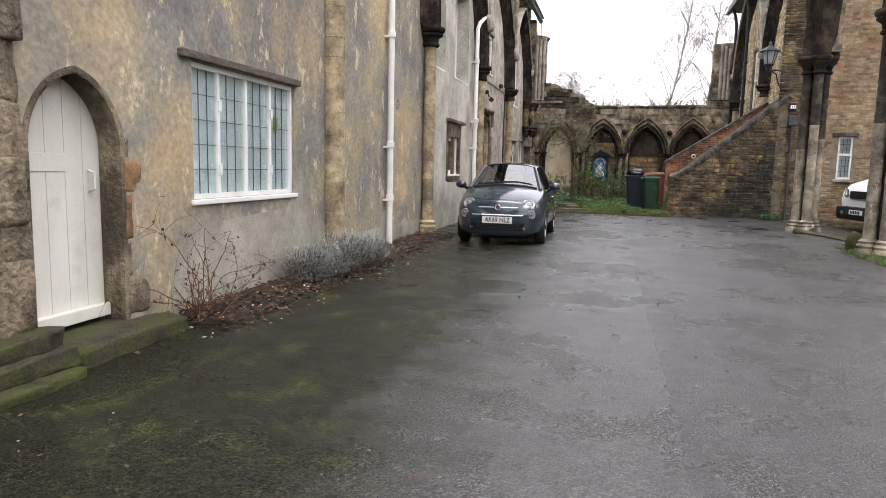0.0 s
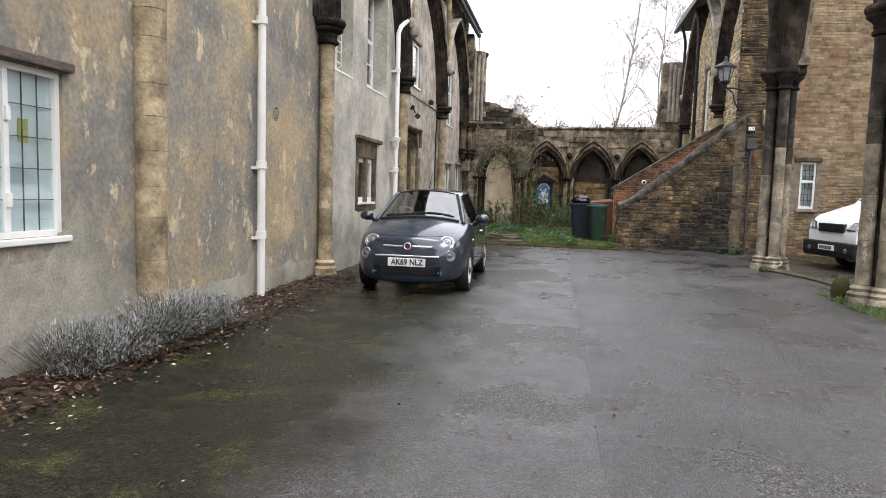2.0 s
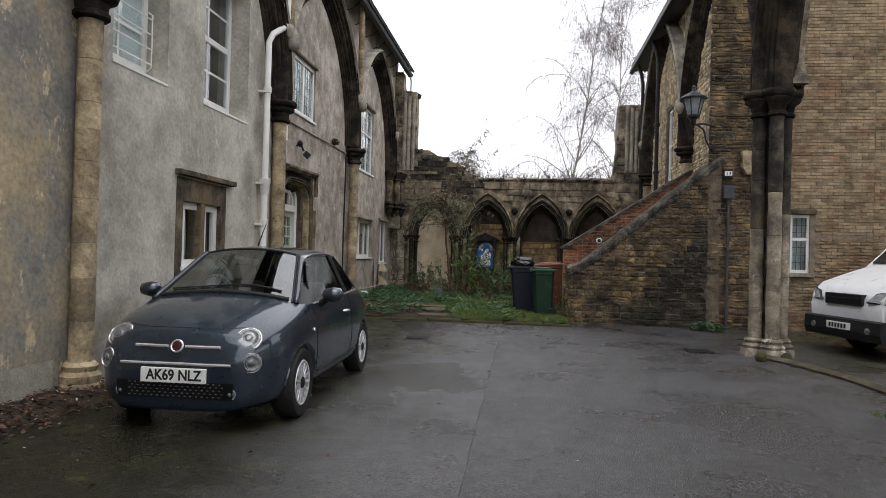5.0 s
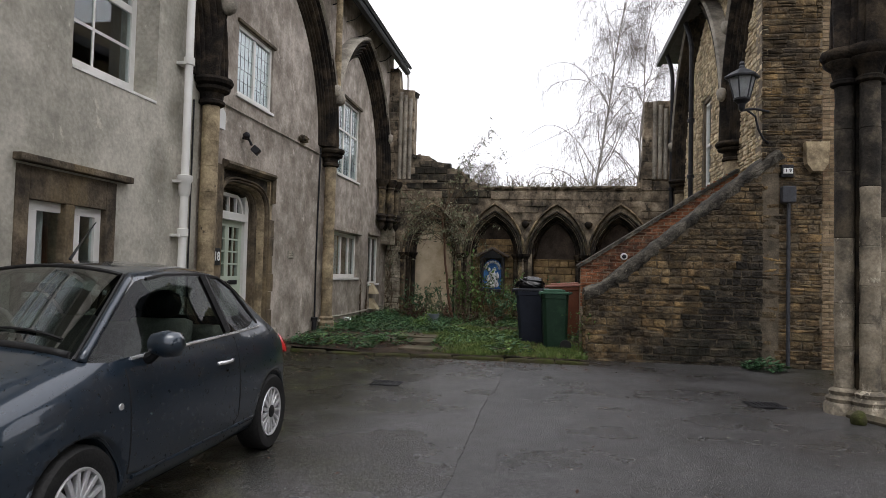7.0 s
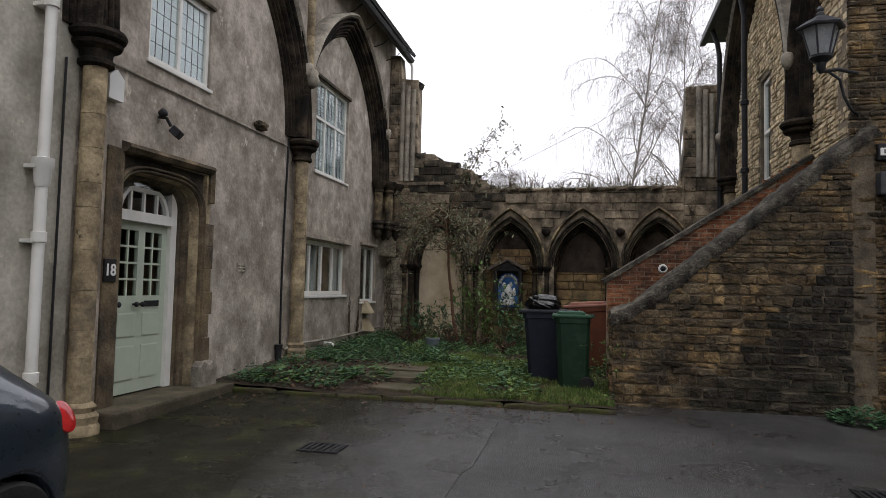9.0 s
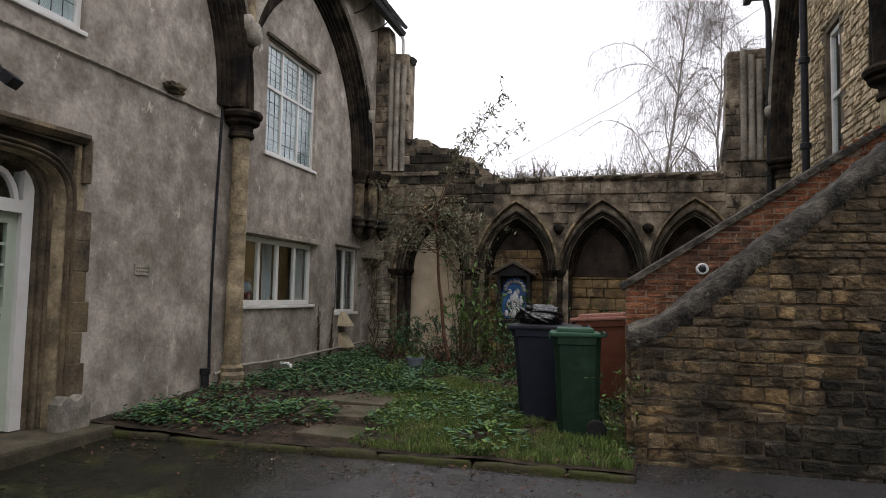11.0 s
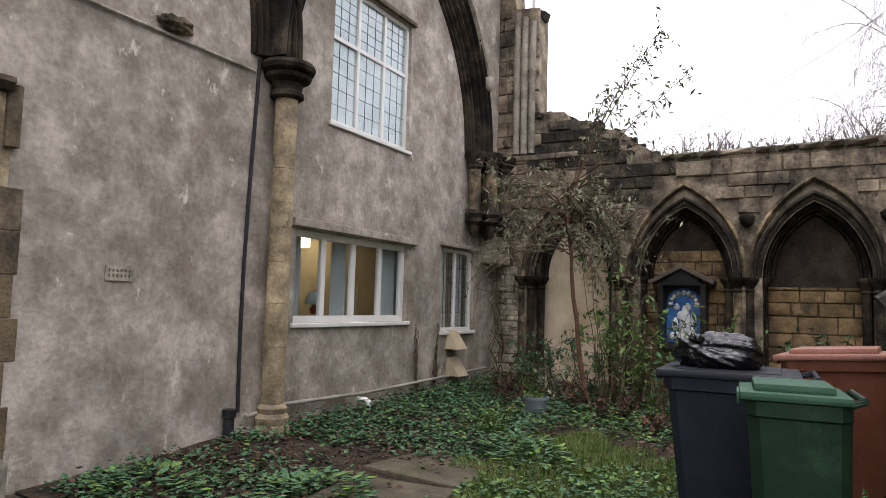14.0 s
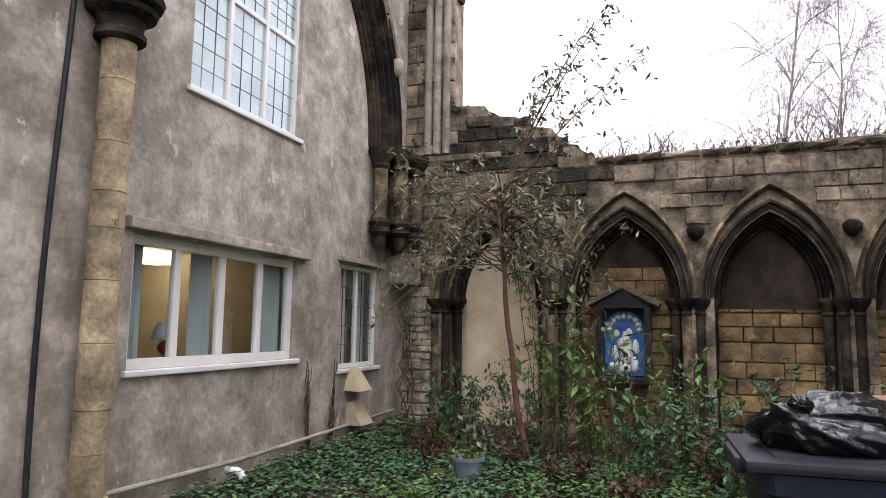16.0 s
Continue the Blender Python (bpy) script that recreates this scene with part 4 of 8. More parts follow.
for y in (13.08, 14.09):
    part("post", tube([(WX - 0.29, y, 3.6), (WX - 0.2, y, 3.66), (WX - 0.2, y, 4.3), (WX - 0.29, y, 4.36)], 0.01, 6), M["white_paint"], bars)


def lintel(y0, y1, z, h, proud, mat, label, name="lintel"):
    bm = boxed(WX - 0.05, WX + proud, y0, y1, z, z + h, bevel=0.012)
    structure(name, bm, M[mat], label, "lintel")


lintel(5.03, 7.22, 2.31, 0.07, 0.06, "timber", "dark weathered timber lintel")
lintel(14.36, 15.94, 2.42, 0.07, 0.09, "hood", "dark moulded stone label above a window")
lintel(22.6, 25.06, 2.41, 0.09, 0.07, "plaster_brown", "plain plastered hood above the window")
lintel(25.76, 26.98, 2.48, 0.06, 0.06, "plaster_brown", "plain plastered hood above the small window")
lintel(23.1, 24.9, 5.43, 0.06, 0.05, "hood", "dark lintel of the tall window")
lintel(18.36, 19.72, 5.19, 0.05, 0.04, "hood", "dark lintel of the casement")
sur = bmesh.new()
for a, b, c, d in ((14.4, 14.56, 1.1, 2.4), (15.6, 15.76, 1.1, 2.4), (14.56, 15.6, 2.1, 2.4), (14.56, 15.6, 1.08, 1.25), (15.02, 15.14, 1.25, 2.1)):
    box(sur, WX - 0.18, WX + 0.012, a, b, c, d, bevel=0.01)
structure("stone_surround", sur, M["hood"], "dark stone window surround with a mullion", "window surround")
structure("plinth_render", slab([(4.9, -0.1), (12.3, -0.1)] + [(y, float(np.interp(y, (4.9, 5.3, 7.2, 7.9, 8.3), (0.25, 0.85, 0.92, 0.7, 0.42))) + max(0.0, 0.6 * noise.noise((y * 1.3, 0, 7)) + 0.16 * noise.noise((y * 6.5, 3, 1)) + 0.07 * noise.noise((y * 19, 5, 1)))) for y in np.arange(12.3, 4.85, -0.03)], [], 0.008, lambda u, v, w: (WX - 0.001 + w, u, v)), M["plaster_base"], "pale cement render along the foot of the wall", "render")
structure("string_course.001", tube([(WX + 0.02, 17.75, 3.86), (WX + 0.02, 21.98, 3.87)], 0.015, 8), M["stone_pale"], "thin pale pipe-like string along the plaster", "string course")
bm = bmesh.new()
bmesh.ops.create_icosphere(bm, subdivisions=4, radius=1)
for v in bm.verts:
    q = v.co.copy()
    k = 1 + 0.35 * noise.noise(q * 2.2) + 0.2 * noise.noise(q * 5.5)
    v.co = Vector((q.x * 0.08 * k, q.y * 0.16 * k, q.z * 0.07 * k))
tagged(part("carved_boss", bm, M["stone_hood"], None, "", True, m=pose(WX + 0.04, 21.03, 3.97)), "small weathered carved stone on the wall", "carved stone")
# near pier at the white door and its step
pr = thing("door_buttress", "rough eroded stone buttress beside the white door", "buttress")
rr = random.Random(5)
z = -0.1
while z < EAVE - 0.3:
    h = rr.uniform(0.22, 0.5)
    part("stone_block", rough_box(WX - 0.1, WX + 0.07 + rr.uniform(-0.025, 0.02), 2.75, 3.42 + rr.uniform(-0.025, 0.015), z - 0.012, z + h + 0.012, 0.016, 9, z), M["stone_but"], pr, "", True)
    z += h
for k, (y0, y1, x1, z0, z1) in enumerate(((2.7, 3.47, -3.38, 0.2, 0.33), (2.6, 3.52, -3.3, 0.08, 0.22), (2.5, 3.44, -3.2, -0.1, 0.1))):
    tagged(part("footing_stone", rough_box(-3.8, x1, y0, y1, z0, z1, 0.035, 9, k), M["moss_stone"], None, "", True), "mossy rough footing stone by the door", "stone", "footing stones")
tagged(part("doorstep", rough_box(-4.2, -3.33, 3.45, 4.68, -0.05, 0.17, 0.025, 11, 4.0), M["moss_stone"], None, "", True), "mossy green worn stone doorstep", "doorstep")
for k, (z0, z1, y1, mt) in enumerate(((0.2, 0.5, 4.6, "stone_but"), (0.51, 0.79, 4.4, "stone_but"), (0.8, 1.16, 4.43, "orange_stone"), (1.17, 1.42, 4.54, "orange_stone"), (1.43, 1.6, 4.4, "stone_but"))):
    structure("quoin", rough_box(WX - 0.19, WX + 0.004, 4.325, y1, z0, z1, 0.012, 7, 9 + k), M[mt], "bare eroded jamb stone beside the white door", "quoin", True)
reveal = [(3.48, 0.16, -1, 0)] + pointed(3.9, 0.42, 1.5, 0.52, 12) + [(4.32, 0.16, 1, 0)]
structure("door_reveal", moulding(reveal, [(-0.009, -0.195), (-0.009, 0.003), (0.012, 0.01), (0.04, 0.003), (0.04, -0.195)], PUT_W), M["stone_but"], "dark eroded stone reveal of the white door", "door reveal", 50)
door = tagged(new("door_1"), "closed white boarded door with a pointed head", "door", "", "structure")
for k in range(5):
    y0 = 3.48 + 0.168 * k
    y1 = y0 + 0.164
    path = pointed(3.9, 0.45, 1.5, 0.53, 10)
    f = lambda y: float(np.interp(y, [p[0] for p in path], [p[1] for p in path]))
    ys = [y0, (y0 + y1) / 2, y1]
    part("board", slab([(y0, 0.2), (y1, 0.2)] + [(y, f(y)) for y in reversed(ys)], [], 0.04, lambda u, v, w: (WX - 0.2 - w, u, v)), M["old_white"], door)
part("weatherboard", boxed(WX - 0.2, WX - 0.14, 3.48, 4.32, 0.21, 0.31, bevel=0.012), M["old_white"], door)
part("letter_flap", boxed(WX - 0.2, WX - 0.192, 3.68, 4.0, 1.33, 1.46, bevel=0.003), M["old_white"], door)
part("latch", tube([(WX - 0.2, 4.2, 1.18), (WX - 0.14, 4.2, 1.2), (WX - 0.14, 4.2, 1.32), (WX - 0.2, 4.2, 1.34)], 0.012, 6), M["old_white"], door)
# green door with fanlight, number 18
surr = bmesh.new()
box(surr, WX - 0.32, WX + 0.02, 17.84, 18.1, 0.2, 3.0, bevel=0.02)
structure("door_jamb", surr, M["hood"], "dark moulded stone door jamb", "door jamb")
def door_line(half):
    """Up one jamb, over the squarish head with rounded shoulders and down the other."""
    rise, n = 0.5 + 0.35 * (half - 0.6), 3.4
    arch = []
    for k in range(25):
        c, t = math.cos(math.pi * k / 24), math.sin(math.pi * k / 24)
        x, z = math.copysign(abs(c) ** (2 / n), c), t ** (2 / n)
        nx, nz = math.copysign(abs(x) ** (n - 1), x) / half, z ** (n - 1) / rise
        ln = math.hypot(nx, nz)
        arch.append((18.86 - half * x, 2.25 + rise * z, -nx / ln, nz / ln))
    return [(18.86 - half, 0.22, -1, 0)] + arch + [(18.86 + half, 0.22, 1, 0)]


for half, d, cnt, mt in ((0.6, -0.3, 1, "hood"), (0.665, -0.21, 2, "hood"), (0.735, -0.12, 1, "stone_col"), (0.79, -0.04, 2, "hood")):
    structure("door_moulding", moulding(door_line(half), rolls(0.085, cnt, d, d + 0.015, d - 0.14), PUT_W), M[mt], "worn rolled stone moulding round the green door", "door moulding", 40)
structure("door_jamb", boxed(WX - 0.3, WX + 0.004, 19.7, 19.8, 0.2, 2.995, bevel=0.01), M["stone_col"], "worn limestone door jamb", "door jamb")
# this dark stone colour carries the deep shadow beneath the label mould
structure("door_head", slab([(18.03, 3.0), (18.03, 2.25)] + [(u, z) for u, z, _, _ in door_line(0.8)[1:-1]] + [(19.735, 2.25), (19.735, 3.0)], [], 0.3, lambda u, v, w: (WX - 0.05 - w, u, v)), M["stone_blackened"], "dark stone door head with the label's shadow in its colour", "door head")
structure("door_label", moulding([(18.06, 3.0, 0, 1), (19.75, 3.03, 0, 1)], [(-0.04, -0.05), (-0.03, 0.06), (0.02, 0.11), (0.06, 0.1), (0.09, 0.0), (0.09, -0.05)], PUT_W), M["hood"], "square stone label over the door", "label mould")
structure("label_return", moulding([(19.77, 3.05, 1, 0), (19.77, 2.62, 1, 0)], [(-0.03, -0.05), (-0.03, 0.04), (0.02, 0.075), (0.06, 0.05), (0.06, -0.05)], PUT_W), M["hood"], "short stone return of the door label", "label mould")
structure("doorstep", boxed(-4.1, -3.3, 17.72, 20.0, 0.02, 0.25, bevel=0.03), M["slab"], "worn grey stone doorstep", "doorstep")
d2 = tagged(new("door_2"), "pale sage green panelled door with small panes and a white frame", "door", "", "structure")
XD = WX - 0.3
fr = bmesh.new()
box(fr, XD - 0.08, XD + 0.05, 18.28, 18.38, 0.26, 2.74)
box(fr, XD - 0.08, XD + 0.05, 19.34, 19.46, 0.26, 2.74)
box(fr, XD - 0.08, XD + 0.08, 18.38, 19.34, 2.27, 2.39)
part("door_frame", fr, M["white_paint"], d2, "white painted frame")
leaf = part("leaf", slab(rect(18.38, 19.34, 0.27, 2.27), [rect(18.48, 18.8, 1.4, 2.17), rect(18.92, 19.24, 1.4, 2.17)], 0.05, lambda u, v, w: (XD - w, u, v)), M["sage"], d2)
for a, b in ((18.48, 18.8), (18.92, 19.24)):
    p = part("pane", boxed(XD - 0.03, XD - 0.026, a, b, 1.4, 2.17), M["pane"], d2)
    p.visible_shadow = False
    gb = bmesh.new()
    box(gb, XD - 0.035, XD - 0.01, (a + b) / 2 - 0.012, (a + b) / 2 + 0.012, 1.4, 2.17)
    for k in (1, 2, 3):
        box(gb, XD - 0.034, XD - 0.011, a, b, 1.4 + 0.1925 * k - 0.012, 1.4 + 0.1925 * k + 0.012)
    part("glazing_bars", gb, M["sage"], d2)
    for z0, z1 in ((0.42, 0.82), (0.92, 1.2)):
        part("panel", boxed(XD - 0.01, XD + 0.012, a, b, z0, z1, bevel=0.015), M["sage"], d2)
M["brass"] = surf("dull brass", [(0.3, 0.2, 0.09), (0.42, 0.3, 0.14)], 10, 0.4, 0.1, 60, metal=1.0)
part("letter_plate", boxed(XD, XD + 0.012, 18.95, 19.22, 1.27, 1.34, bevel=0.004), M["black_iron"], d2)
for y in (18.45, 18.75, 18.86):
    part("knob", lathe([(0.012, 0), (0.012, 0.03), (0.03, 0.04), (0.033, 0.06), (0.015, 0.075)], 12, m=pose(XD, y, 1.3, 0, 90, 0)), M["black_iron"], d2, "", True)
fan = pointed(18.86, 0.46, 2.36, 0.36, 8)
part("fanlight_frame", moulding([(u, min(z, 2.68), nu, nz) for u, z, nu, nz in fan], [(-0.05, -0.02), (-0.05, 0.03), (0, 0.03), (0, -0.02)], lambda u, z, d: (XD + d, u, z)), M["white_paint"], d2)
for y in (18.62, 18.86, 19.1):
    part("fanlight_bar", boxed(XD - 0.02, XD + 0.02, y - 0.014, y + 0.014, 2.36, 2.64), M["white_paint"], d2)
p = part("fanlight_pane", boxed(XD - 0.012, XD - 0.008, 18.38, 19.34, 2.36, 2.74), M["pane"], d2)
p.visible_shadow = False
structure("hall_wall", boxed(-5.6, -5.5, 17.6, 20.4, 0.2, 2.95), M["room"], "dim hall wall behind the green door", "wall")


def lettering(name, text, size, m, material, parent, depth=0.002):
    cu = bpy.data.curves.new(name, "FONT")
    cu.body, cu.size, cu.extrude, cu.align_x, cu.align_y = text, size, depth, "CENTER", "CENTER"
    cu.offset = 0.025 * size
    tmp = bpy.data.objects.new(name, cu)
    me = bpy.data.meshes.new_from_object(tmp)
    bpy.data.objects.remove(tmp)
    me.materials.append(material)
    return part(name, me, None, parent, m=m)


M["black_paint"] = surf("black paint", [(0.012, 0.012, 0.013), (0.02, 0.02, 0.022)], 8, 0.5, 0.05, 60)
M["white_letter"] = surf("white letter paint", [(0.75, 0.75, 0.73), (0.8, 0.8, 0.78)], 8, 0.5, 0.05, 60)
nb = thing("number_plaque", "black door number plaque reading 18", "number plaque")
part("plate", boxed(WX + 0.02, WX + 0.04, 17.84, 18.02, 1.56, 1.8, bevel=0.004), M["black_paint"], nb)
lettering("numerals", "18", 0.17, pose(WX + 0.042, 17.93, 1.68, 90, 0, 90), M["white_letter"], nb)


# ---- fittings on the west wall ----
def downpipe(label, x, y, z0, z1, r, material, joints, extra=()):
    p = thing("drainpipe", label, "drainpipe")
    pts = [(x, y, z0), (x, y, z1)] + list(extra)
    part("pipe", tube(pts, r, 12), M[material], p, "", 50)
    for z in joints:
        part("collar", lathe([(r + 0.004, z - 0.05), (r + 0.016, z - 0.045), (r + 0.016, z + 0.045), (r + 0.004, z + 0.05)], 12, m=Matrix.Translation((x, y, 0))), M[material], p, "", 40)
        part("bracket", boxed(WX - 0.01, x, y - 0.09, y + 0.09, z - 0.055, z - 0.02), M[material], p)
    return p


downpipe("white painted downpipe on the old plaster", -3.56, 10.34, gz(10.3), 7.3, 0.05, "white_paint", (0.9, 1.76, 3.5, 5.2))
dp = downpipe("white painted downpipe with a swan-neck beside a column", -3.53, 16.9, gz(17) + 0.02, 4.88, 0.05, "white_paint", (0.7, 1.95, 2.62, 4.1), ((-3.5, 17.0, 5.05), (-3.42, 17.28, 5.25), (-3.4, 17.36, 5.45), (-3.4, 17.38, 7.3)))
part("hopper", lathe([(0.055, 2.4), (0.07, 2.44), (0.075, 2.56), (0.095, 2.6), (0.095, 2.66), (0.06, 2.67)], 14, m=Matrix.Translation((-3.53, 16.9, 0))), M["white_paint"], dp, "", 40)
cb = thing("cable", "thin black cable down the plaster beside a column", "cable")
part("strand", tube([(WX + 0.02, 22.0 - 0.04 * math.sin(z), z) for z in np.linspace(0.55, 4.0, 14)], 0.018, 6), M["black_iron"], cb)
cb = thing("cable", "thin black cable beside a column", "cable")
part("strand", tube([(WX + 0.03, 17.2, z) for z in np.linspace(0.35, 3.7, 8)], 0.012, 6), M["black_iron"], cb)
wp = thing("wall_pipe", "thin grey pipe run low along the wall", "pipe")
part("pipe", tube([(WX + 0.05, 22.05, 0.5), (WX + 0.05, 22.5, 0.56), (WX + 0.05, 24.0, 0.53), (WX + 0.05, 25.7, 0.56), (WX + 0.05, 27.3, 0.6)], 0.022, 8), M["plaster_base"], wp, "", 40)
ov = thing("overflow_pipe", "white plastic overflow elbow at the wall foot", "pipe")
part("elbow", tube([(WX - 0.02, 23.9, 0.46), (WX + 0.12, 23.9, 0.46), (WX + 0.16, 23.9, 0.44), (WX + 0.17, 23.9, 0.38)], 0.032, 10), M["white_plastic"], ov, "", 50)
tagged(part("soil_pipe", lathe([(0.05, 0.28), (0.05, 0.52), (0.065, 0.53), (0.065, 0.6)], 12, m=Matrix.Translation((WX + 0.07, 21.83, 0))), M["black_iron"], None, "", 40), "short black pipe stub at the wall foot", "pipe")
M["flue_tan"] = surf("tan moulded cement", [(0.4, 0.33, 0.22), (0.52, 0.44, 0.31)], 4, 0.85, 0.4, 50, grit=0.3)
for z, y, tip in ((0.96, 26.0, 0.0), (0.56, 26.06, 0.06)):
    hoodv = thing("flue_cover", "small tan wedge-shaped flue cover on the wall", "flue cover", None, "flue covers")
    part("cover", slab([(y, z), (y + 0.33, z), (y + 0.27, z + 0.27), (y + 0.06 - tip, z + 0.27)], [], 0.16, lambda u, v, w: (WX - 0.01 + w * (1.35 - (v - z) * 3.6), u, v)), M["flue_tan"], hoodv)
vent = thing("air_brick", "buff terracotta air brick in the plaster", "air brick")
part("brick_face", slab(rect(20.55, 20.8, 1.74, 1.86), [rect(20.57 + 0.035 * k, 20.59 + 0.035 * k, 1.77 + 0.04 * j, 1.79 + 0.04 * j) for k in range(6) for j in range(2)], 0.03, lambda u, v, w: (WX + 0.012 - w, u, v)), M["stone_pale"], vent)
al = thing("alarm_box", "white burglar alarm box on the wall", "alarm box")
part("case", slab([(17.72, 3.46), (17.94, 3.46), (17.94, 3.7), (17.83, 3.78), (17.72, 3.7)], [], 0.09, lambda u, v, w: (WX + 0.09 - w, u, v)), M["white_plastic"], al)
fl = thing("floodlight", "small black twin floodlight on the wall", "floodlight")
part("bracket", tube([(WX, 18.66, 3.5), (WX + 0.1, 18.66, 3.48), (WX + 0.12, 18.72, 3.4)], 0.02, 8), M["black_iron"], fl)
part("lamp_head", boxed(-0.06, 0.06, -0.08, 0.08, -0.05, 0.05, bevel=0.012, m=pose(WX + 0.17, 18.76, 3.33, 0, 40, 20)), M["black_iron"], fl)
part("sensor", lathe([(0.02, -0.05), (0.05, -0.03), (0.05, 0.03), (0.02, 0.05)], 12, m=pose(WX + 0.08, 18.62, 3.53, 0, 60, 0)), M["black_iron"], fl, "", True)
gut = thing("gutter", "black gutter along the eaves with iron brackets", "gutter")
part("channel", moulding([(-14.0, 7.42, 0, 1), (28.15, 7.42, 0, 1)], [(0, 0.3), (-0.07, 0.34), (-0.09, 0.4), (-0.07, 0.46), (0, 0.5), (-0.01, 0.48), (-0.06, 0.45), (-0.075, 0.4), (-0.06, 0.35), (-0.01, 0.32)], lambda u, z, d: (WX + d, u, z)), M["black_iron"], gut)
for y in np.arange(14.0, 28.0, 0.95):
    part("bracket", tube([(WX, y, 7.15), (WX + 0.2, y, 7.2), (WX + 0.36, y, 7.33)], 0.012, 6), M["black_iron"], gut)
part("end_pipe", tube([(-3.25, 28.1, 7.38), (-3.22, 28.18, 7.25), (-3.22, 28.18, 6.85)], 0.035, 8), M["white_paint"], gut, "white downpipe end")
# table lamp in the window
tl = thing("table_lamp", "small table lamp with a white frilled shade", "lamp", pose(WX - 0.42, 23.5, 1.38))
part("sill_shelf", boxed(-0.25, 0.25, -0.4, 1.7, -0.04, 0.0), M["white_paint"], None, "", m=pose(WX - 0.42, 23.15, 1.38))
tagged(bpy.data.objects["sill_shelf"], "white inner window shelf", "shelf", "", "structure")
part("stem", lathe([(0.05, 0.0), (0.05, 0.02), (0.012, 0.04), (0.012, 0.22)], 10), M["brass"], tl, "", 40)
part("shade", lathe([(0.1, 0.2), (0.085, 0.27), (0.05, 0.34), (0.04, 0.35)], 12), M["curtain"], tl, "white frilled shade", True)
M["red_cloth"] = surf("red and green trim", [(0.35, 0.03, 0.04), (0.42, 0.05, 0.06)], 12, 0.8, 0.1, 60)
part("ornament", lathe([(0.01, 0.08), (0.045, 0.11), (0.05, 0.15), (0.02, 0.19)], 10, m=pose(0.03, -0.02, 0)), M["red_cloth"], tl, "small red trim below the shade", True)
rl = thing("ceiling_light", "lit fluorescent ceiling light inside the room", "ceiling light")
M["glow"] = bpy.data.materials.new("lit tube")
M["glow"].use_nodes = True
M["glow"].node_tree.nodes["Principled BSDF"].inputs["Emission Color"].default_value = (1.0, 0.85, 0.55, 1)
M["glow"].node_tree.nodes["Principled BSDF"].inputs["Emission Strength"].default_value = 8.0
part("diffuser", boxed(-8.3, -7.9, 26.2, 27.8, 2.7, 2.9, bevel=0.02), M["glow"], rl)

jb = random.Random(3)
for z in np.arange(0.25, 2.3, 0.3):
    structure("quoin", boxed(WX - 0.12, WX + 0.006 + jb.uniform(0, 0.006), 19.7, 19.9 + jb.uniform(-0.04, 0.05), z, z + 0.297, bevel=0.01), M["hood"], "worn limestone quoin of the door jamb", "quoin")
tagged(part("gable_stone", slab([(19.5, 0.25), (19.86, 0.25), (19.86, 0.5), (19.78, 0.56), (19.68, 0.5), (19.58, 0.57), (19.5, 0.5)], [], 0.14, lambda u, v, w: (WX + 0.02 + w, u, v)), M["stone_pale"]), "small pale pointed stone on the doorstep", "stone block")

hole = thing("wall_vent_hole", "round barred vent hole in the old plaster", "vent hole")
part("rim", lathe([(0.098, 0.0), (0.092, 0.012), (0.08, 0.012), (0.076, 0.0)], 24, m=pose(WX, 10.95, 2.46, 0, 90, 0), closed=True), M["plaster_old"], hole, "", True)
# no opening here: a black disc paints the dark inside of the vent
part("hole", lathe([(0.08, 0.0), (0.078, 0.003)], 20, m=pose(WX, 10.95, 2.46, 0, 90, 0)), M["black_paint"], hole)
for k in range(4):
    y = -0.048 + 0.032 * k
    part("slat", boxed(WX + 0.002, WX + 0.009, 10.95 + y - 0.008, 10.95 + y + 0.008, 2.46 - 0.06, 2.46 + 0.06), M["plaster_base"], hole, "pale upright bar")
M["sticker"] = surf("yellow-green glass", [(0.42, 0.4, 0.12), (0.5, 0.47, 0.16)], 6, 0.4, 0.0, 60)
part("coloured_pane", boxed(WX - 0.075, WX - 0.07, 6.8, 6.89, 1.76, 1.93), M["sticker"], bpy.data.objects["window_1"], "small yellow-green pane")
for y, z in ((5.68, 1.35), (5.68, 1.95), (6.66, 1.35), (6.66, 1.95)):
    part("casement_catch", boxed(WX - 0.034, WX - 0.012, y - 0.02, y + 0.02, z - 0.05, z + 0.05, bevel=0.005), M["white_paint"], bpy.data.objects["window_1"])

# ---- parked cars ----
M["car_paint"] = surf("dark blue-grey metallic car paint", [(0.013, 0.024, 0.039), (0.017, 0.029, 0.046)], 30, 0.3, 0.0, 400, metal=0.3, gloss=0.5, coat=1.0, grit=0.08)
M["chrome"] = surf("chrome", [(0.78, 0.78, 0.79), (0.82, 0.82, 0.83)], 20, 0.16, 0.0, 60, metal=0.65)
M["alloy"] = surf("silver alloy", [(0.62, 0.62, 0.64), (0.72, 0.72, 0.74)], 20, 0.35, 0.0, 60, metal=0.5)
M["rubber"] = surf("black rubber", [(0.014, 0.014, 0.014), (0.025, 0.025, 0.025)], 20, 0.75, 0.2, 80)
M["black_plastic"] = surf("black plastic", [(0.012, 0.012, 0.013), (0.02, 0.02, 0.021)], 20, 0.5, 0.1, 80)
M["seat_cloth"] = surf("pale grey seat cloth", [(0.25, 0.24, 0.22), (0.33, 0.32, 0.3)], 20, 0.9, 0.2, 90)
M["lamp_clear"] = surf("clear lamp glass", [(0.09, 0.094, 0.1), (0.26, 0.27, 0.28)], 22, 0.3, 0.0, 60, metal=0.3, coat=0.35)
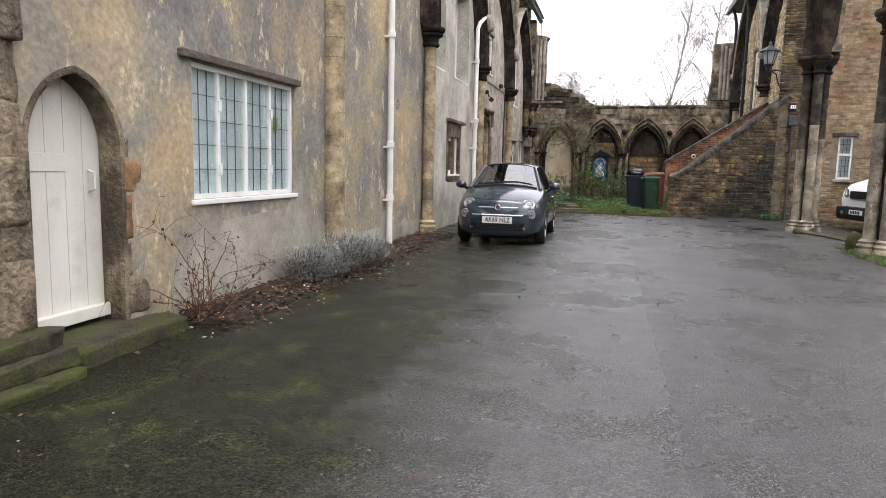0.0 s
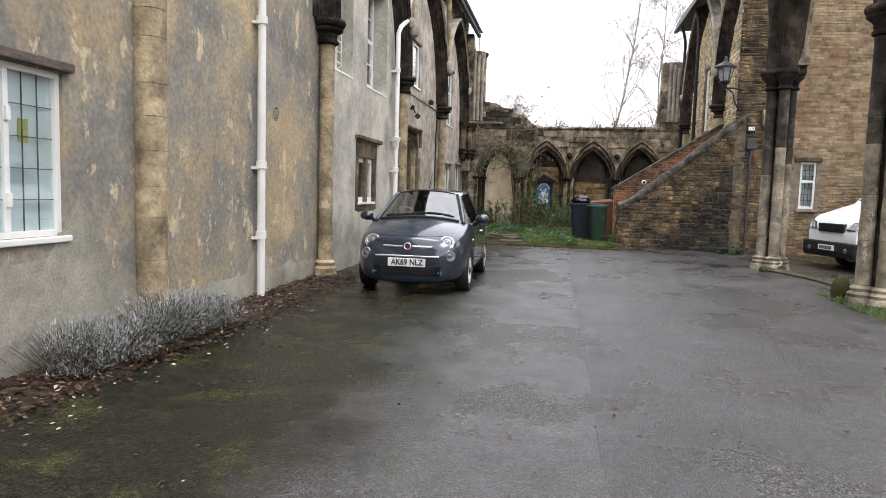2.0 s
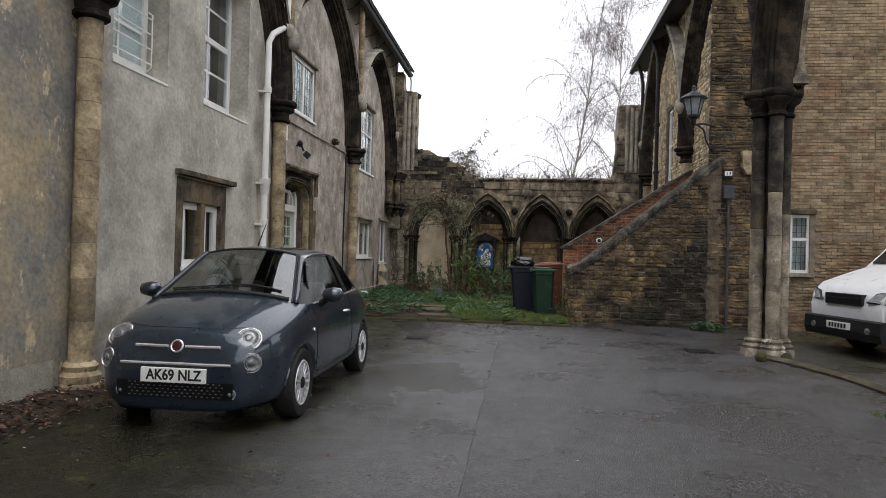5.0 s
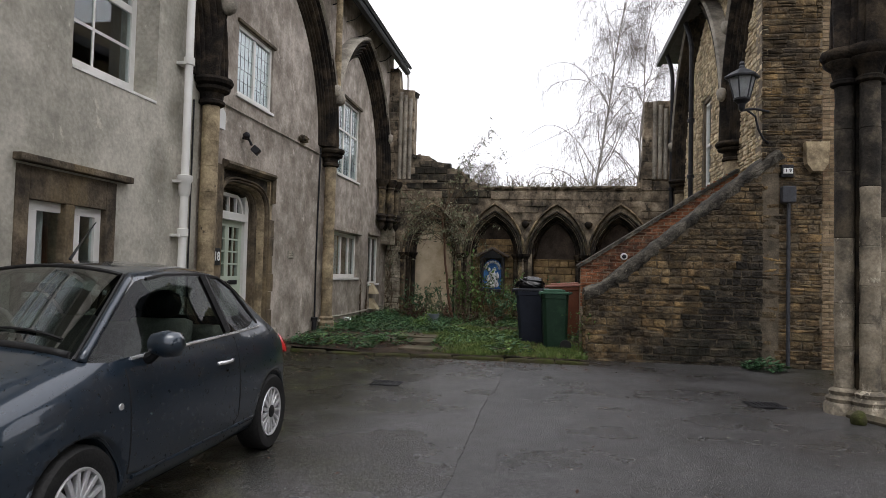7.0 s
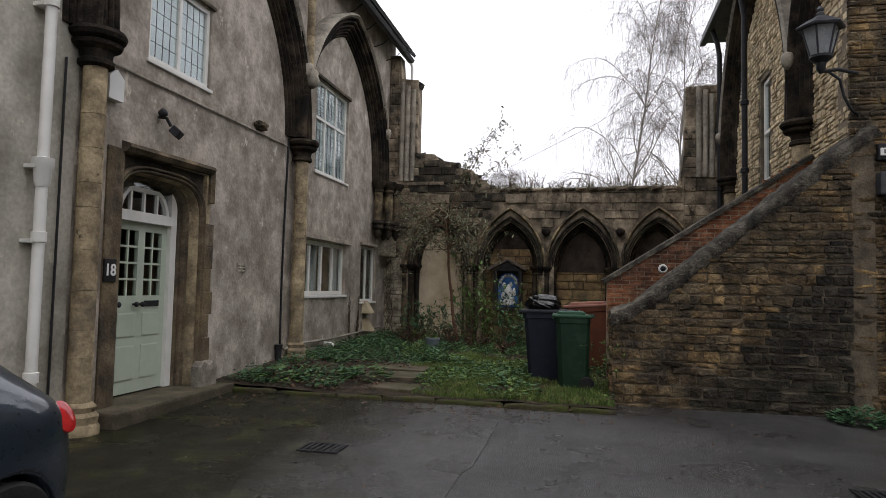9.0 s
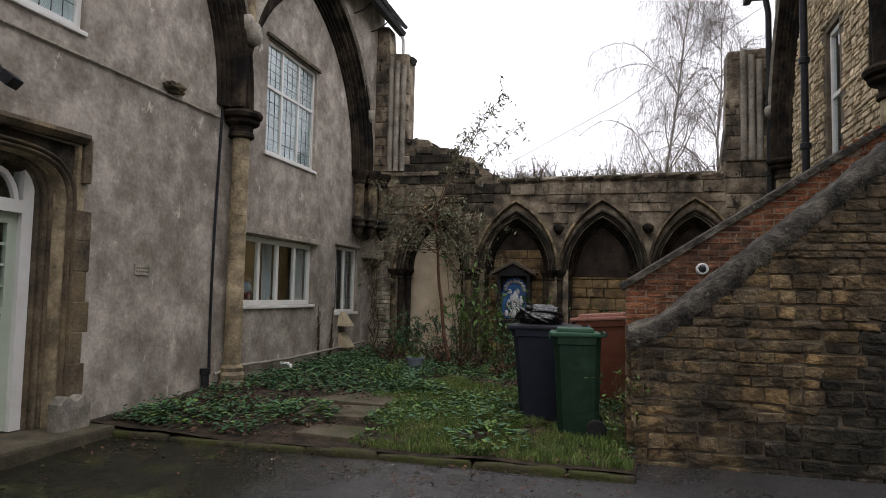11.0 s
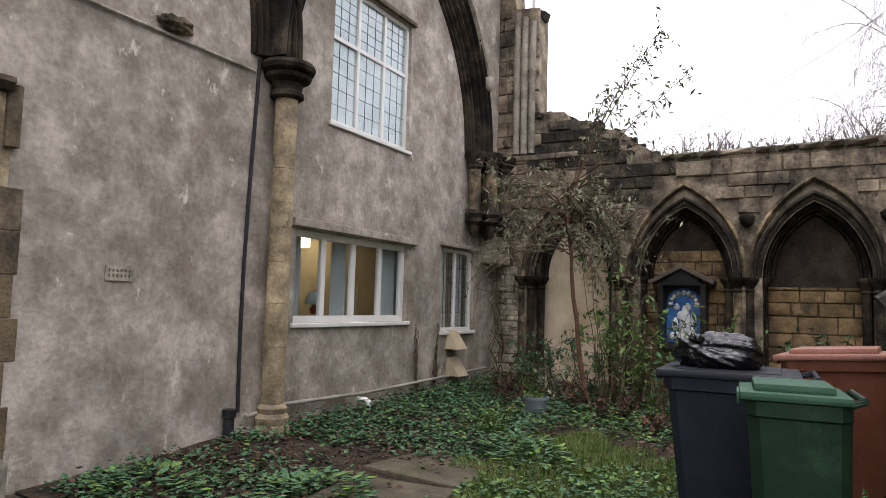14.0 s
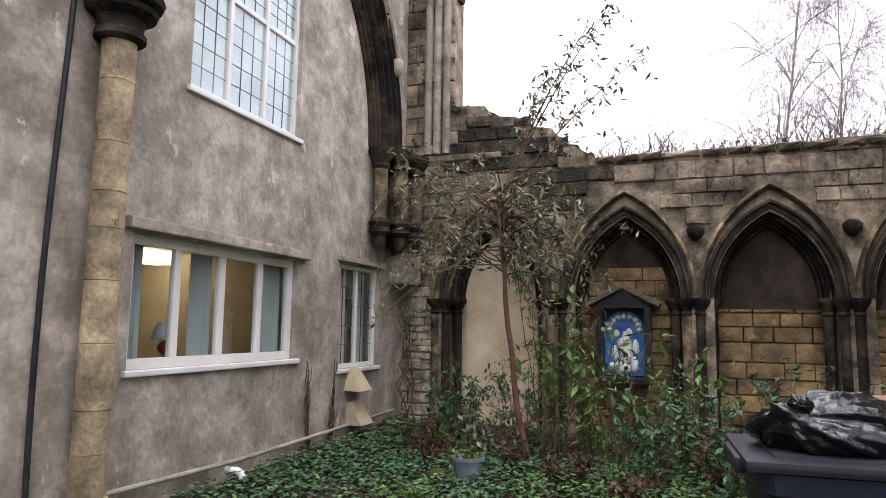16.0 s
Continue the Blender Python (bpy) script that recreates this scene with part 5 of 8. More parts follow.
M["lamp_white"] = surf("clear bright lamp glass", [(0.3, 0.31, 0.32), (0.6, 0.61, 0.62)], 16, 0.2, 0.0, 60, metal=0.3, coat=0.6)
M["van_glass"] = surf("dark tinted van glass", [(0.012, 0.014, 0.014), (0.022, 0.025, 0.025)], 3, 0.14, 0.0, 60, gloss=0.5)
M["lamp_red"] = surf("red lamp glass", [(0.35, 0.01, 0.012), (0.45, 0.02, 0.02)], 25, 0.15, 0.0, 60, coat=1.0)
M["badge_red"] = surf("dark red enamel", [(0.035, 0.009, 0.011), (0.06, 0.02, 0.022)], 60, 0.3, 0.0, 60)
M["plate_white"] = surf("white number plate", [(0.72, 0.72, 0.7), (0.76, 0.76, 0.74)], 20, 0.35, 0.0, 60)
M["car_glass"] = glassy("car window glass", (0.4, 0.46, 0.44), 0.005, 0.85)
M["car_side_glass"] = glassy("tinted side window glass", (0.3, 0.35, 0.33), 0.005, 0.12, 0.3)
M["van_paint"] = surf("white van paint", [(0.68, 0.69, 0.7), (0.74, 0.75, 0.76)], 5, 0.3, 0.0, 60, coat=0.6)

from mathutils.bvhtree import BVHTree


def baked(ob):
    """The mesh of an object with its modifiers done; the object goes."""
    dg = bpy.context.evaluated_depsgraph_get()
    me = bpy.data.meshes.new_from_object(ob.evaluated_get(dg))
    bpy.data.objects.remove(ob)
    return me


def split_by_slot(me, slot):
    """A bmesh with only the faces of one material slot."""
    bm = bmesh.new()
    bm.from_mesh(me)
    bmesh.ops.delete(bm, geom=[f for f in bm.faces if f.material_index != slot], context="FACES")
    for f in bm.faces:
        f.material_index = 0
    return bm


def wheel(parent, x, y, z, r, width, side, spokes):
    w = part("wheel", lathe([(r * 0.62, -width * 0.5), (r * 0.66, -width * 0.42), (r * 0.66, width * 0.42), (r * 0.64, width * 0.49), (r * 0.6, width * 0.47), (r * 0.59, -width * 0.4)], 32, m=pose(0, 0, 0, 0, 90, 0), closed=True), M["alloy"], parent, "silver alloy wheel", 40, m=pose(x, y, z))
    part("tyre", lathe([(r * 0.66, -width * 0.45), (r * 0.8, -width * 0.52), (r * 0.94, -width * 0.5), (r, -width * 0.38), (r, width * 0.38), (r * 0.94, width * 0.5), (r * 0.8, width * 0.52), (r * 0.66, width * 0.45)], 36, m=pose(0, 0, 0, 0, 90, 0), closed=True), M["rubber"], w, "", 40)
    o = side * width * 0.38
    for k in range(spokes):
        a = 360 * k / spokes
        part("spoke", boxed(o - 0.014, o + 0.014, -0.013, 0.013, r * 0.15, r * 0.62, bevel=0.005, m=pose(0, 0, 0, a, 0, 0)), M["alloy"], w)
    part("hub_cap", lathe([(0.05, 0.0), (0.05, 0.02), (0.03, 0.03)], 14, m=pose(o, 0, 0, 0, 90 * side, 0)), M["black_plastic"], w, "", 40)
    part("brake_disc", lathe([(r * 0.55, -0.01), (r * 0.55, 0.01)], 20, m=pose(o - side * 0.08, 0, 0, 0, 90, 0)), M["black_plastic"], w)
    return w


def small_hatchback(m):
    car = thing("parked_car", "dark blue-grey small rounded hatchback parked by the wall", "car", m)
    ZL = 0.165
    rows = ((0.0, 0.05, 0.44, 0.52, 0.42, 0.62, 0.36, 0.69, 0.02), (0.07, 0.11, 0.63, 0.56, 0.6, 0.69, 0.5, 0.76, 0.03), (0.28, 0.3, 0.765, 0.66, 0.7, 0.79, 0.55, 0.86, 0.035),
            (0.6, 0.58, 0.80, 0.74, 0.725, 0.87, 0.58, 0.945, 0.035), (0.95, 0.84, 0.81, 0.80, 0.74, 0.945, 0.66, 0.985, 0.05), (1.4, 1.5, 0.815, 0.82, 0.735, 0.965, 0.515, 1.40, 0.05),
            (1.95, 1.95, 0.815, 0.83, 0.735, 0.97, 0.535, 1.435, 0.055), (2.45, 2.45, 0.815, 0.83, 0.73, 0.98, 0.53, 1.42, 0.055), (2.9, 2.85, 0.81, 0.84, 0.71, 0.995, 0.49, 1.35, 0.045),
            (3.2, 3.12, 0.79, 0.84, 0.68, 0.99, 0.48, 1.2, 0.04), (3.45, 3.38, 0.73, 0.8, 0.64, 0.92, 0.47, 0.99, 0.03), (3.55, 3.52, 0.62, 0.7, 0.56, 0.8, 0.42, 0.86, 0.02))
    bm = bmesh.new()
    rings = []
    for sl, st, hw, zsh, wb, zb, wt, zt, cr in rows:
        half = [(0, sl, ZL), (hw * 0.85, sl, ZL), (hw * 0.965, sl, ZL + 0.1), (hw, sl, 0.52), (hw * 0.98, sl, zsh), (wb, (2 * sl + st) / 3, zb), (wt, st, zt - 0.035), (wt * 0.78, st, zt + cr * 0.3), (0, st - 0.02, zt + cr)]
        ring = half + [(-x, y, z) for x, y, z in reversed(half[1:-1])]
        rings.append([bm.verts.new(p) for p in ring])
    n = len(rings[0])
    for i, (a, b) in enumerate(zip(rings, rings[1:])):
        for j in range(n):
            f = bm.faces.new((a[j], a[(j + 1) % n], b[(j + 1) % n], b[j]))
            jj = min(j, n - 1 - j)
            if i == 4 and jj in (6, 7):
                f.material_index = 1
            elif i in (4, 5, 6) and jj == 5:
                f.material_index = 2
            elif i == 7 and jj == 5:
                f.material_index = 3
            elif i in (8, 9) and jj == 7:
                f.material_index = 4
            elif i in (1, 2, 3) and jj in (6, 7):
                f.material_index = 5
    bm.faces.new(rings[0][::-1])
    bm.faces.new(rings[-1])
    crease = bm.edges.layers.float.new("crease_edge")
    for e in bm.edges:
        fs = e.link_faces
        if len(fs) == 2 and fs[0].material_index != fs[1].material_index:
            e[crease] = 0.6
    shell = new("shell", finish("shell", bm, M["car_paint"], True))
    for k in range(5):
        shell.data.materials.append(M["car_paint"])
    sub = shell.modifiers.new("smooth", "SUBSURF")
    sub.levels = sub.render_levels = 3
    cut = bmesh.new()
    for y in (0.72, 3.0):
        for s in (-1, 1):
            lathe([(0.325, 0.5), (0.345, 1.0)], 40, cut, pose(0, y, 0.295, 0, 90 * s, 0))
    cutter = new("cutter", finish("cutter", cut, M["black_plastic"]))
    bo = shell.modifiers.new("arches", "BOOLEAN")
    bo.operation, bo.object, bo.solver = "DIFFERENCE", cutter, "FAST"
    me = baked(shell)
    bpy.data.objects.remove(cutter)
    tree_bm = bmesh.new()
    tree_bm.from_mesh(me)
    tree = BVHTree.FromBMesh(tree_bm)
    tree_bm.free()
    body = part("body", split_by_slot(me, 0), M["car_paint"], car, "", True)
    for slot, nm, s in ((1, "windscreen", 0), (2, "door_window", 1), (2, "door_window", -1), (3, "quarter_window", 1), (3, "quarter_window", -1), (4, "rear_window", 0)):
        gb = split_by_slot(me, slot)
        if s:
            bmesh.ops.delete(gb, geom=[f for f in gb.faces if f.calc_center_median().x * s < 0], context="FACES")
        g = part(nm, gb, M["car_side_glass" if s else "car_glass"], car, "tinted window glass", True)
        g.visible_shadow = False
    part("bonnet", split_by_slot(me, 5), M["car_paint"], car, "", True)

    def side(y, z, s=1):
        hit = tree.ray_cast(Vector((s * 2.0, y, z)), Vector((-s, 0, 0)))[0]
        return hit if hit else Vector((s * 0.8, y, z))

    def front(x, z):
        hit = tree.ray_cast(Vector((x, -2.0, z)), Vector((0, 1, 0)))
        return hit[0], hit[1]

    def above(x, y):
        return tree.ray_cast(Vector((x, y, 3.0)), Vector((0, 0, -1)))[0]

    def snap(p, out=0.0):
        loc, nrm = tree.find_nearest(Vector(p))[:2]
        return loc + nrm * out

    part("cowl", tube([snap((x, 0.87 - 0.04 * abs(x), 1.02)) for x in np.linspace(-0.6, 0.6, 17)], 0.024, 6), M["black_plastic"], car, "black strip below the windscreen", True)
    part("roof_seal", tube([snap((x, 1.47 - 0.05 * abs(x), 1.47)) for x in np.linspace(-0.46, 0.46, 13)], 0.012, 6), M["black_plastic"], car)
    for s in (-1, 1):
        ends = Vector((s * 0.665, 0.86, 0.965)), Vector((s * 0.49, 1.5, 1.4))
        part("pillar", tube([snap(ends[0].lerp(ends[1], u), 0.001) for u in np.linspace(0, 1, 12)], 0.026, 8), M["car_paint"], car, "", True)
        part("pillar_seal", tube([snap(ends[0].lerp(ends[1], u) + Vector((-s * 0.034, -0.01, 0.0)), 0.001) for u in np.linspace(0, 1, 12)], 0.011, 6), M["black_plastic"], car)
        # lamps
        for (x, z, r, nm) in ((0.53, 0.735, 0.105, "headlight"), (0.585, 0.555, 0.078, "side_lamp"), (0.44, 0.315, 0.045, "fog_lamp")):
            p, nrm = front(s * x, z)
            nrm = (nrm + Vector((0, -0.4, 0))).normalized()
            mm = Matrix.Translation(p - nrm * 0.025) @ nrm.to_track_quat("Z", "Y").to_matrix().to_4x4()
            hl = part(nm, lathe([(r, 0.0), (r, 0.022), (r * 0.96, 0.028), (r * 0.92, 0.022)], 28), M["chrome"], car, "chrome-ringed round lamp", 40, m=mm)
            part("lens", lathe([(r * 0.92, 0.02), (r * 0.86, 0.026), (r * 0.66, 0.031), (r * 0.64, 0.027), (r * 0.4, 0.032), (r * 0.08, 0.034)], 28), M["lamp_clear"], hl, "", True)
            part("bulb", lathe([(r * 0.3, 0.026), (r * 0.3, 0.036), (r * 0.14, 0.039)], 20), M["lamp_clear"], hl, "", True)
        # mirrors
        mir = part("wing_mirror", lathe([(0.02, -0.1), (0.075, -0.075), (0.1, 0.0), (0.085, 0.06), (0.03, 0.085)], 20, m=pose(s * 0.9, 1.23, 1.02, 0, 90, 0) @ Matrix.Diagonal((0.75, 0.8, 1.1, 1))), M["car_paint"], car, "", True)
        part("mirror_arm", tube([(s * 0.76, 1.28, 0.93), (s * 0.81, 1.26, 0.96), (s * 0.86, 1.24, 1.0)], [0.035, 0.03, 0.028], 8), M["black_plastic"], mir)
        # handle, sill strip, belt strip, door seam
        hp = [side(y, 0.80, s) + Vector((s * 0.02, 0, 0)) for y in (2.05, 2.12, 2.2, 2.27)]
        part("door_handle", tube([hp[0] - Vector((s * 0.02, 0, 0)), hp[1], hp[2], hp[3] - Vector((s * 0.02, 0, 0))], 0.013, 8), M["chrome"], car, "chrome door handle", True)
        part("sill_strip", tube([side(y, 0.33, s) + Vector((s * 0.004, 0, 0)) for y in np.linspace(1.12, 2.62, 14)], 0.013, 6), M["car_paint"], car)
        part("belt_strip", tube([side(y, z, s) + Vector((s * 0.003, 0, 0)) for y, z in zip(np.linspace(1.15, 2.86, 16), np.linspace(0.945, 0.985, 16))], 0.01, 6), M["chrome"], car, "thin chrome strip under the windows")
        seam = [(1.08, z) for z in np.linspace(0.9, 0.36, 10)] + [(y, 0.34) for y in np.linspace(1.2, 2.3, 8)] + [(2.36, z) for z in np.linspace(0.4, 0.95, 10)]
        part("door_seam", tube([side(y, z, s) for y, z in seam], 0.005, 5), M["black_plastic"], car, "dark door gap")
        part("door_pillar", tube([side(2.3 - 0.1 * (z - 0.98), z, s) for z in np.linspace(0.99, 1.38, 8)], 0.03, 6), M["black_plastic"], car)
        part("window_seal", tube([side(y, z, s) + Vector((s * 0.0, 0, 0)) for y, z in ((1.6, 1.36), (1.7, 1.375), (1.8, 1.385), (2.2, 1.39), (2.5, 1.365), (2.72, 1.27), (2.86, 1.01))], 0.012, 6), M["black_plastic"], car)
        part("badge_side", lathe([(0.018, 0.0), (0.018, 0.006)], 12, m=Matrix.Translation(side(1.0, 0.72, s)) @ pose(0, 0, 0, 0, 90 * s, 0)), M["chrome"], car)
        # tail lamp
        p = side(3.42, 0.8, s)
        part("tail_lamp", lathe([(0.075, -0.03), (0.075, 0.006), (0.05, 0.014)], 20, m=Matrix.Translation(p) @ pose(0, 0, 0, 0, 62 * s, 0) @ pose(0, 0, 0, 0, 0, 0) @ Matrix.Diagonal((1.15, 0.85, 1, 1))), M["lamp_red"], car, "red tail lamp", 40)
        wheel(car, s * 0.70, 0.72, 0.295, 0.295, 0.185, s, 15)
        wheel(car, s * 0.70, 3.0, 0.295, 0.295, 0.185, s, 15)
        part("arch_lip", tube([side(0.72 + 0.335 * math.cos(a), 0.295 + 0.335 * math.sin(a), s) + Vector((s * 0.002, 0, 0)) for a in np.linspace(0.1, math.pi - 0.1, 18)], 0.012, 6), M["car_paint"], car)
        part("arch_lip", tube([side(3.0 + 0.335 * math.cos(a), 0.295 + 0.335 * math.sin(a), s) + Vector((s * 0.002, 0, 0)) for a in np.linspace(0.1, math.pi - 0.1, 18)], 0.012, 6), M["car_paint"], car)
        part("seat", boxed(-0.22, 0.22, -0.25, 0.25, 0.0, 0.16, bevel=0.05), M["seat_cloth"], car, "pale cloth seat", True, m=pose(s * 0.34, 1.75, 0.45))
        part("seat_back", boxed(-0.22, 0.22, -0.06, 0.06, 0.0, 0.55, bevel=0.05), M["seat_cloth"], car, "pale cloth seat back", True, m=pose(s * 0.34, 2.0, 0.55, -12, 0, 0))
        part("headrest", lathe([(0.03, -0.1), (0.1, -0.07), (0.12, 0.0), (0.1, 0.07), (0.03, 0.1)], 16), M["black_plastic" if s > 0 else "seat_cloth"], car, "", True, m=pose(s * 0.34, 2.12, 1.18))
        part("strip", tube([front(s * x, 0.665)[0] + Vector((0, -0.008, 0)) for x in np.linspace(0.07, 0.34, 8)], 0.013, 6), M["chrome"], car, "chrome nose strip")
    part("rear_bench", boxed(-0.55, 0.55, 2.5, 2.75, 0.5, 1.0, bevel=0.06), M["seat_cloth"], car, "", True)
    part("dashboard", boxed(-0.62, 0.62, 1.02, 1.3, 0.7, 0.95, bevel=0.05), M["black_plastic"], car, "", True)
    part("steering_wheel", tube([(-0.34 + 0.17 * math.cos(a), 1.38 + 0.05 * math.sin(a), 1.0 + 0.16 * math.sin(a)) for a in np.linspace(0, math.tau, 24)], 0.018, 8), M["seat_cloth"], car, "pale steering wheel", True)
    part("rear_view_mirror", boxed(-0.11, 0.11, 1.36, 1.38, 1.27, 1.33, bevel=0.008), M["black_plastic"], car)
    part("lower_strip", tube([front(x, 0.535)[0] + Vector((0, -0.008, 0)) for x in np.linspace(-0.44, 0.44, 16)], 0.012, 6), M["chrome"], car, "chrome strip over the number plate")
    part("badge", lathe([(0.052, 0.0), (0.052, 0.012), (0.046, 0.016), (0.041, 0.012)], 24, m=Matrix.Translation(front(0, 0.665)[0] + Vector((0, 0.004, 0))) @ pose(0, 0, 0, 70, 0, 0)), M["chrome"], car, "round chrome nose badge", 40)
    part("badge_disc", lathe([(0.038, 0.0), (0.038, 0.014), (0.02, 0.016)], 24, m=Matrix.Translation(front(0, 0.665)[0] + Vector((0, 0.002, 0))) @ pose(0, 0, 0, 70, 0, 0)), M["badge_red"], car, "dark red badge centre")
    gr = bmesh.new()
    rws = [[gr.verts.new((x, front(x * 0.9, z)[0].y - 0.006, z)) for x in np.linspace(-0.46 - 0.1 * (z - 0.28), 0.46 + 0.1 * (z - 0.28), 21)] for z in (0.27, 0.32, 0.37, 0.4)]
    for a, b in zip(rws, rws[1:]):
        for k in range(20):
            gr.faces.new((a[k], a[k + 1], b[k + 1], b[k]))
    bmesh.ops.solidify(gr, geom=list(gr.faces), thickness=-0.01)
    grille = part("grille", gr, M["black_plastic"], car, "black lower grille with small studs")
    stud = finish("stud", boxed(-0.007, 0.007, -0.006, 0.004, -0.003, 0.003), M["lamp_clear"])
    for j, z in enumerate((0.29, 0.315, 0.34, 0.365, 0.388)):
        for k in range(17):
            x = -0.36 + 0.045 * k + (0.022 if j % 2 else 0) 
            if abs(x) < 0.385:
                part("stud", stud, None, grille, m=Matrix.Translation((x, front(x, z)[0].y - 0.008, z)))
    py = front(0, 0.44)[0].y
    npl = part("number_plate", boxed(-0.26, 0.26, -0.012, 0.012, -0.056, 0.056, bevel=0.004), M["plate_white"], car, "white plate with black characters", m=Matrix.Translation((0, min(py, front(0.2, 0.44)[0].y) - 0.02, 0.45)))
    for word, wx in (("AK69", -0.1), ("NLZ", 0.135)):
        lettering("characters", word, 0.112, pose(wx, -0.0135, 0, 90, 0, 0) @ Matrix.Diagonal((0.86, 1, 1, 1)), M["black_paint"], npl, 0.0015)
    part("plate_mount", boxed(-0.25, 0.25, 0.01, 0.08, -0.05, 0.05), M["black_plastic"], npl)
    for x0, x1 in ((-0.52, 0.02), (-0.02, 0.5)):
        part("wiper", tube([above(x, 0.93 + 0.02 * math.sin(6 * x)) + Vector((0, 0, 0.012)) for x in np.linspace(x0, x1, 8)], 0.008, 6), M["black_plastic"], car)
    seam = [above(x, 0.13 + 0.12 * (abs(x) / 0.5) ** 3) for x in np.linspace(-0.5, 0.5, 16)]
    part("bonnet_gap", tube([v + Vector((0, 0, -0.001)) for v in seam], 0.005, 5), M["black_plastic"], car, "dark bonnet gap")
    part("aerial", tube([(0.0, 1.62, 1.47), (0.0, 1.75, 1.62), (0.0, 1.85, 1.72)], [0.01, 0.005, 0.003], 6), M["black_plastic"], car)
    part("underbody", boxed(-0.6, 0.6, 0.3, 3.3, 0.16, 0.24, bevel=0.02), M["black_plastic"], car)
    return car


small_hatchback(pose(-1.945, 11.4, gz(12.5), 0.1, 0, 1.2))


def panel_van(m):
    """Local: nose at y = 0, the body runs along +y."""
    van = thing("parked_van", "white panel van with a black bumper parked behind the arcade", "van", m)
    prof = [(0.0, 0.5), (-0.03, 0.85), (0.06, 1.02), (0.2, 1.14), (0.75, 1.32), (1.0, 1.4), (1.75, 2.1), (2.0, 2.3), (2.6, 2.42), (5.1, 2.42), (5.2, 2.2), (5.2, 0.4), (0.3, 0.4)]
    bm = slab(prof, [], 1.9, lambda u, v, w: ((w - 0.95) * (1 - 0.06 * max(0, v - 1.2)) * (1 - 0.12 * max(0, 0.7 - u)), u, v))
    bmesh.ops.remove_doubles(bm, verts=bm.verts, dist=0.0005)
    bmesh.ops.dissolve_limit(bm, angle_limit=0.02, verts=bm.verts, edges=bm.edges)
    bmesh.ops.bevel(bm, geom=[e for e in bm.edges if e.calc_face_angle(0) > 0.5], offset=0.06, segments=3, affect="EDGES")
    part("body", bm, M["van_paint"], van, "", 40)
    part("bumper", slab([(-0.06, 0.28), (-0.1, 0.4), (-0.09, 0.58), (-0.03, 0.6), (0.35, 0.6), (0.62, 0.58), (0.62, 0.28)], [], 1.94, lambda u, v, w: ((w - 0.97) * (1 - 0.14 * max(0, 0.6 - u)), u, v)), M["black_plastic"], van, "black plastic bumper")
    gl = part("grille", boxed(-0.42, 0.42, -0.05, 0.04, 0.8, 0.98, bevel=0.012), M["black_plastic"], van)
    for k in range(3):
        part("grille_bar", boxed(-0.38, 0.38, -0.065, 0.0, 0.805 + 0.045 * k, 0.825 + 0.045 * k), M["black_iron"], gl)
    for s in (-1, 1):
        hl = part("headlight", slab([(-0.2, -0.08), (0.14, -0.1), (0.2, 0.0), (0.17, 0.12), (-0.06, 0.07)], [], 0.1, lambda u, v, w: (s * u, 0.05 - w, v)), M["black_plastic"], van, "clear swept headlight", m=pose(s * 0.7, 0.06, 0.93, -14, 0, s * 16))
        part("lens", slab([(-0.175, -0.065), (0.13, -0.085), (0.18, 0.0), (0.155, 0.105), (-0.05, 0.055)], [], 0.012, lambda u, v, w: (s * u, -0.05 - w, v)), M["lamp_white"], hl, "clear lamp glass")
        part("fog_lamp", lathe([(0.05, 0), (0.05, 0.03), (0.03, 0.04)], 14, m=pose(s * 0.62, -0.08, 0.44, 90, 0, 0)), M["lamp_clear"], van, "", 40)
        wheel(van, s * 0.82, 0.95, 0.33, 0.33, 0.2, s, 8)
        wheel(van, s * 0.82, 4.2, 0.33, 0.33, 0.2, s, 8)
        sw = part("side_window", slab([(1.25, 1.4), (1.85, 1.95), (2.3, 1.98), (2.3, 1.4)], [], 0.01, lambda u, v, w: (s * (0.96 - 0.055 * max(0, v - 1.2) + w), u, v)), M["van_glass"], van)
    wsn = part("windscreen", slab([(-0.78, 0.06), (0.78, 0.06), (0.72, 0.92), (-0.72, 0.92)], [], 0.01, lambda u, v, w: (u, 1.02 + 0.73 * v - 0.012, 1.42 + 0.7 * v + 0.012 + w)), M["van_glass"], van, "dark sloping windscreen")
    np2 = part("number_plate", boxed(-0.26, 0.26, -0.13, -0.1, 0.42, 0.53, bevel=0.004), M["plate_white"], van, "white plate with unreadable marks")
    for k in range(6):
        part("mark", boxed(-0.2 + 0.07 * k, -0.155 + 0.07 * k, -0.134, -0.131, 0.44, 0.51), M["black_paint"], np2)
    return van


panel_van(pose(5.75, 17.85, gz(17.5), 0, 0, -78))

# ---- fittings of the steps and east side ----
lan = thing("wall_lantern", "grey iron wall lantern with glass panes on a scrolled bracket", "lantern", pose(3.98, SY - 0.13, 4.42))
M["lantern_glass"] = surf("milky lantern glass", [(0.42, 0.44, 0.45), (0.55, 0.57, 0.58)], 6, 0.2, 0.0, 60)
M["grey_iron"] = surf("grey painted iron", [(0.035, 0.037, 0.042), (0.07, 0.072, 0.08)], 8, 0.5, 0.1, 60)
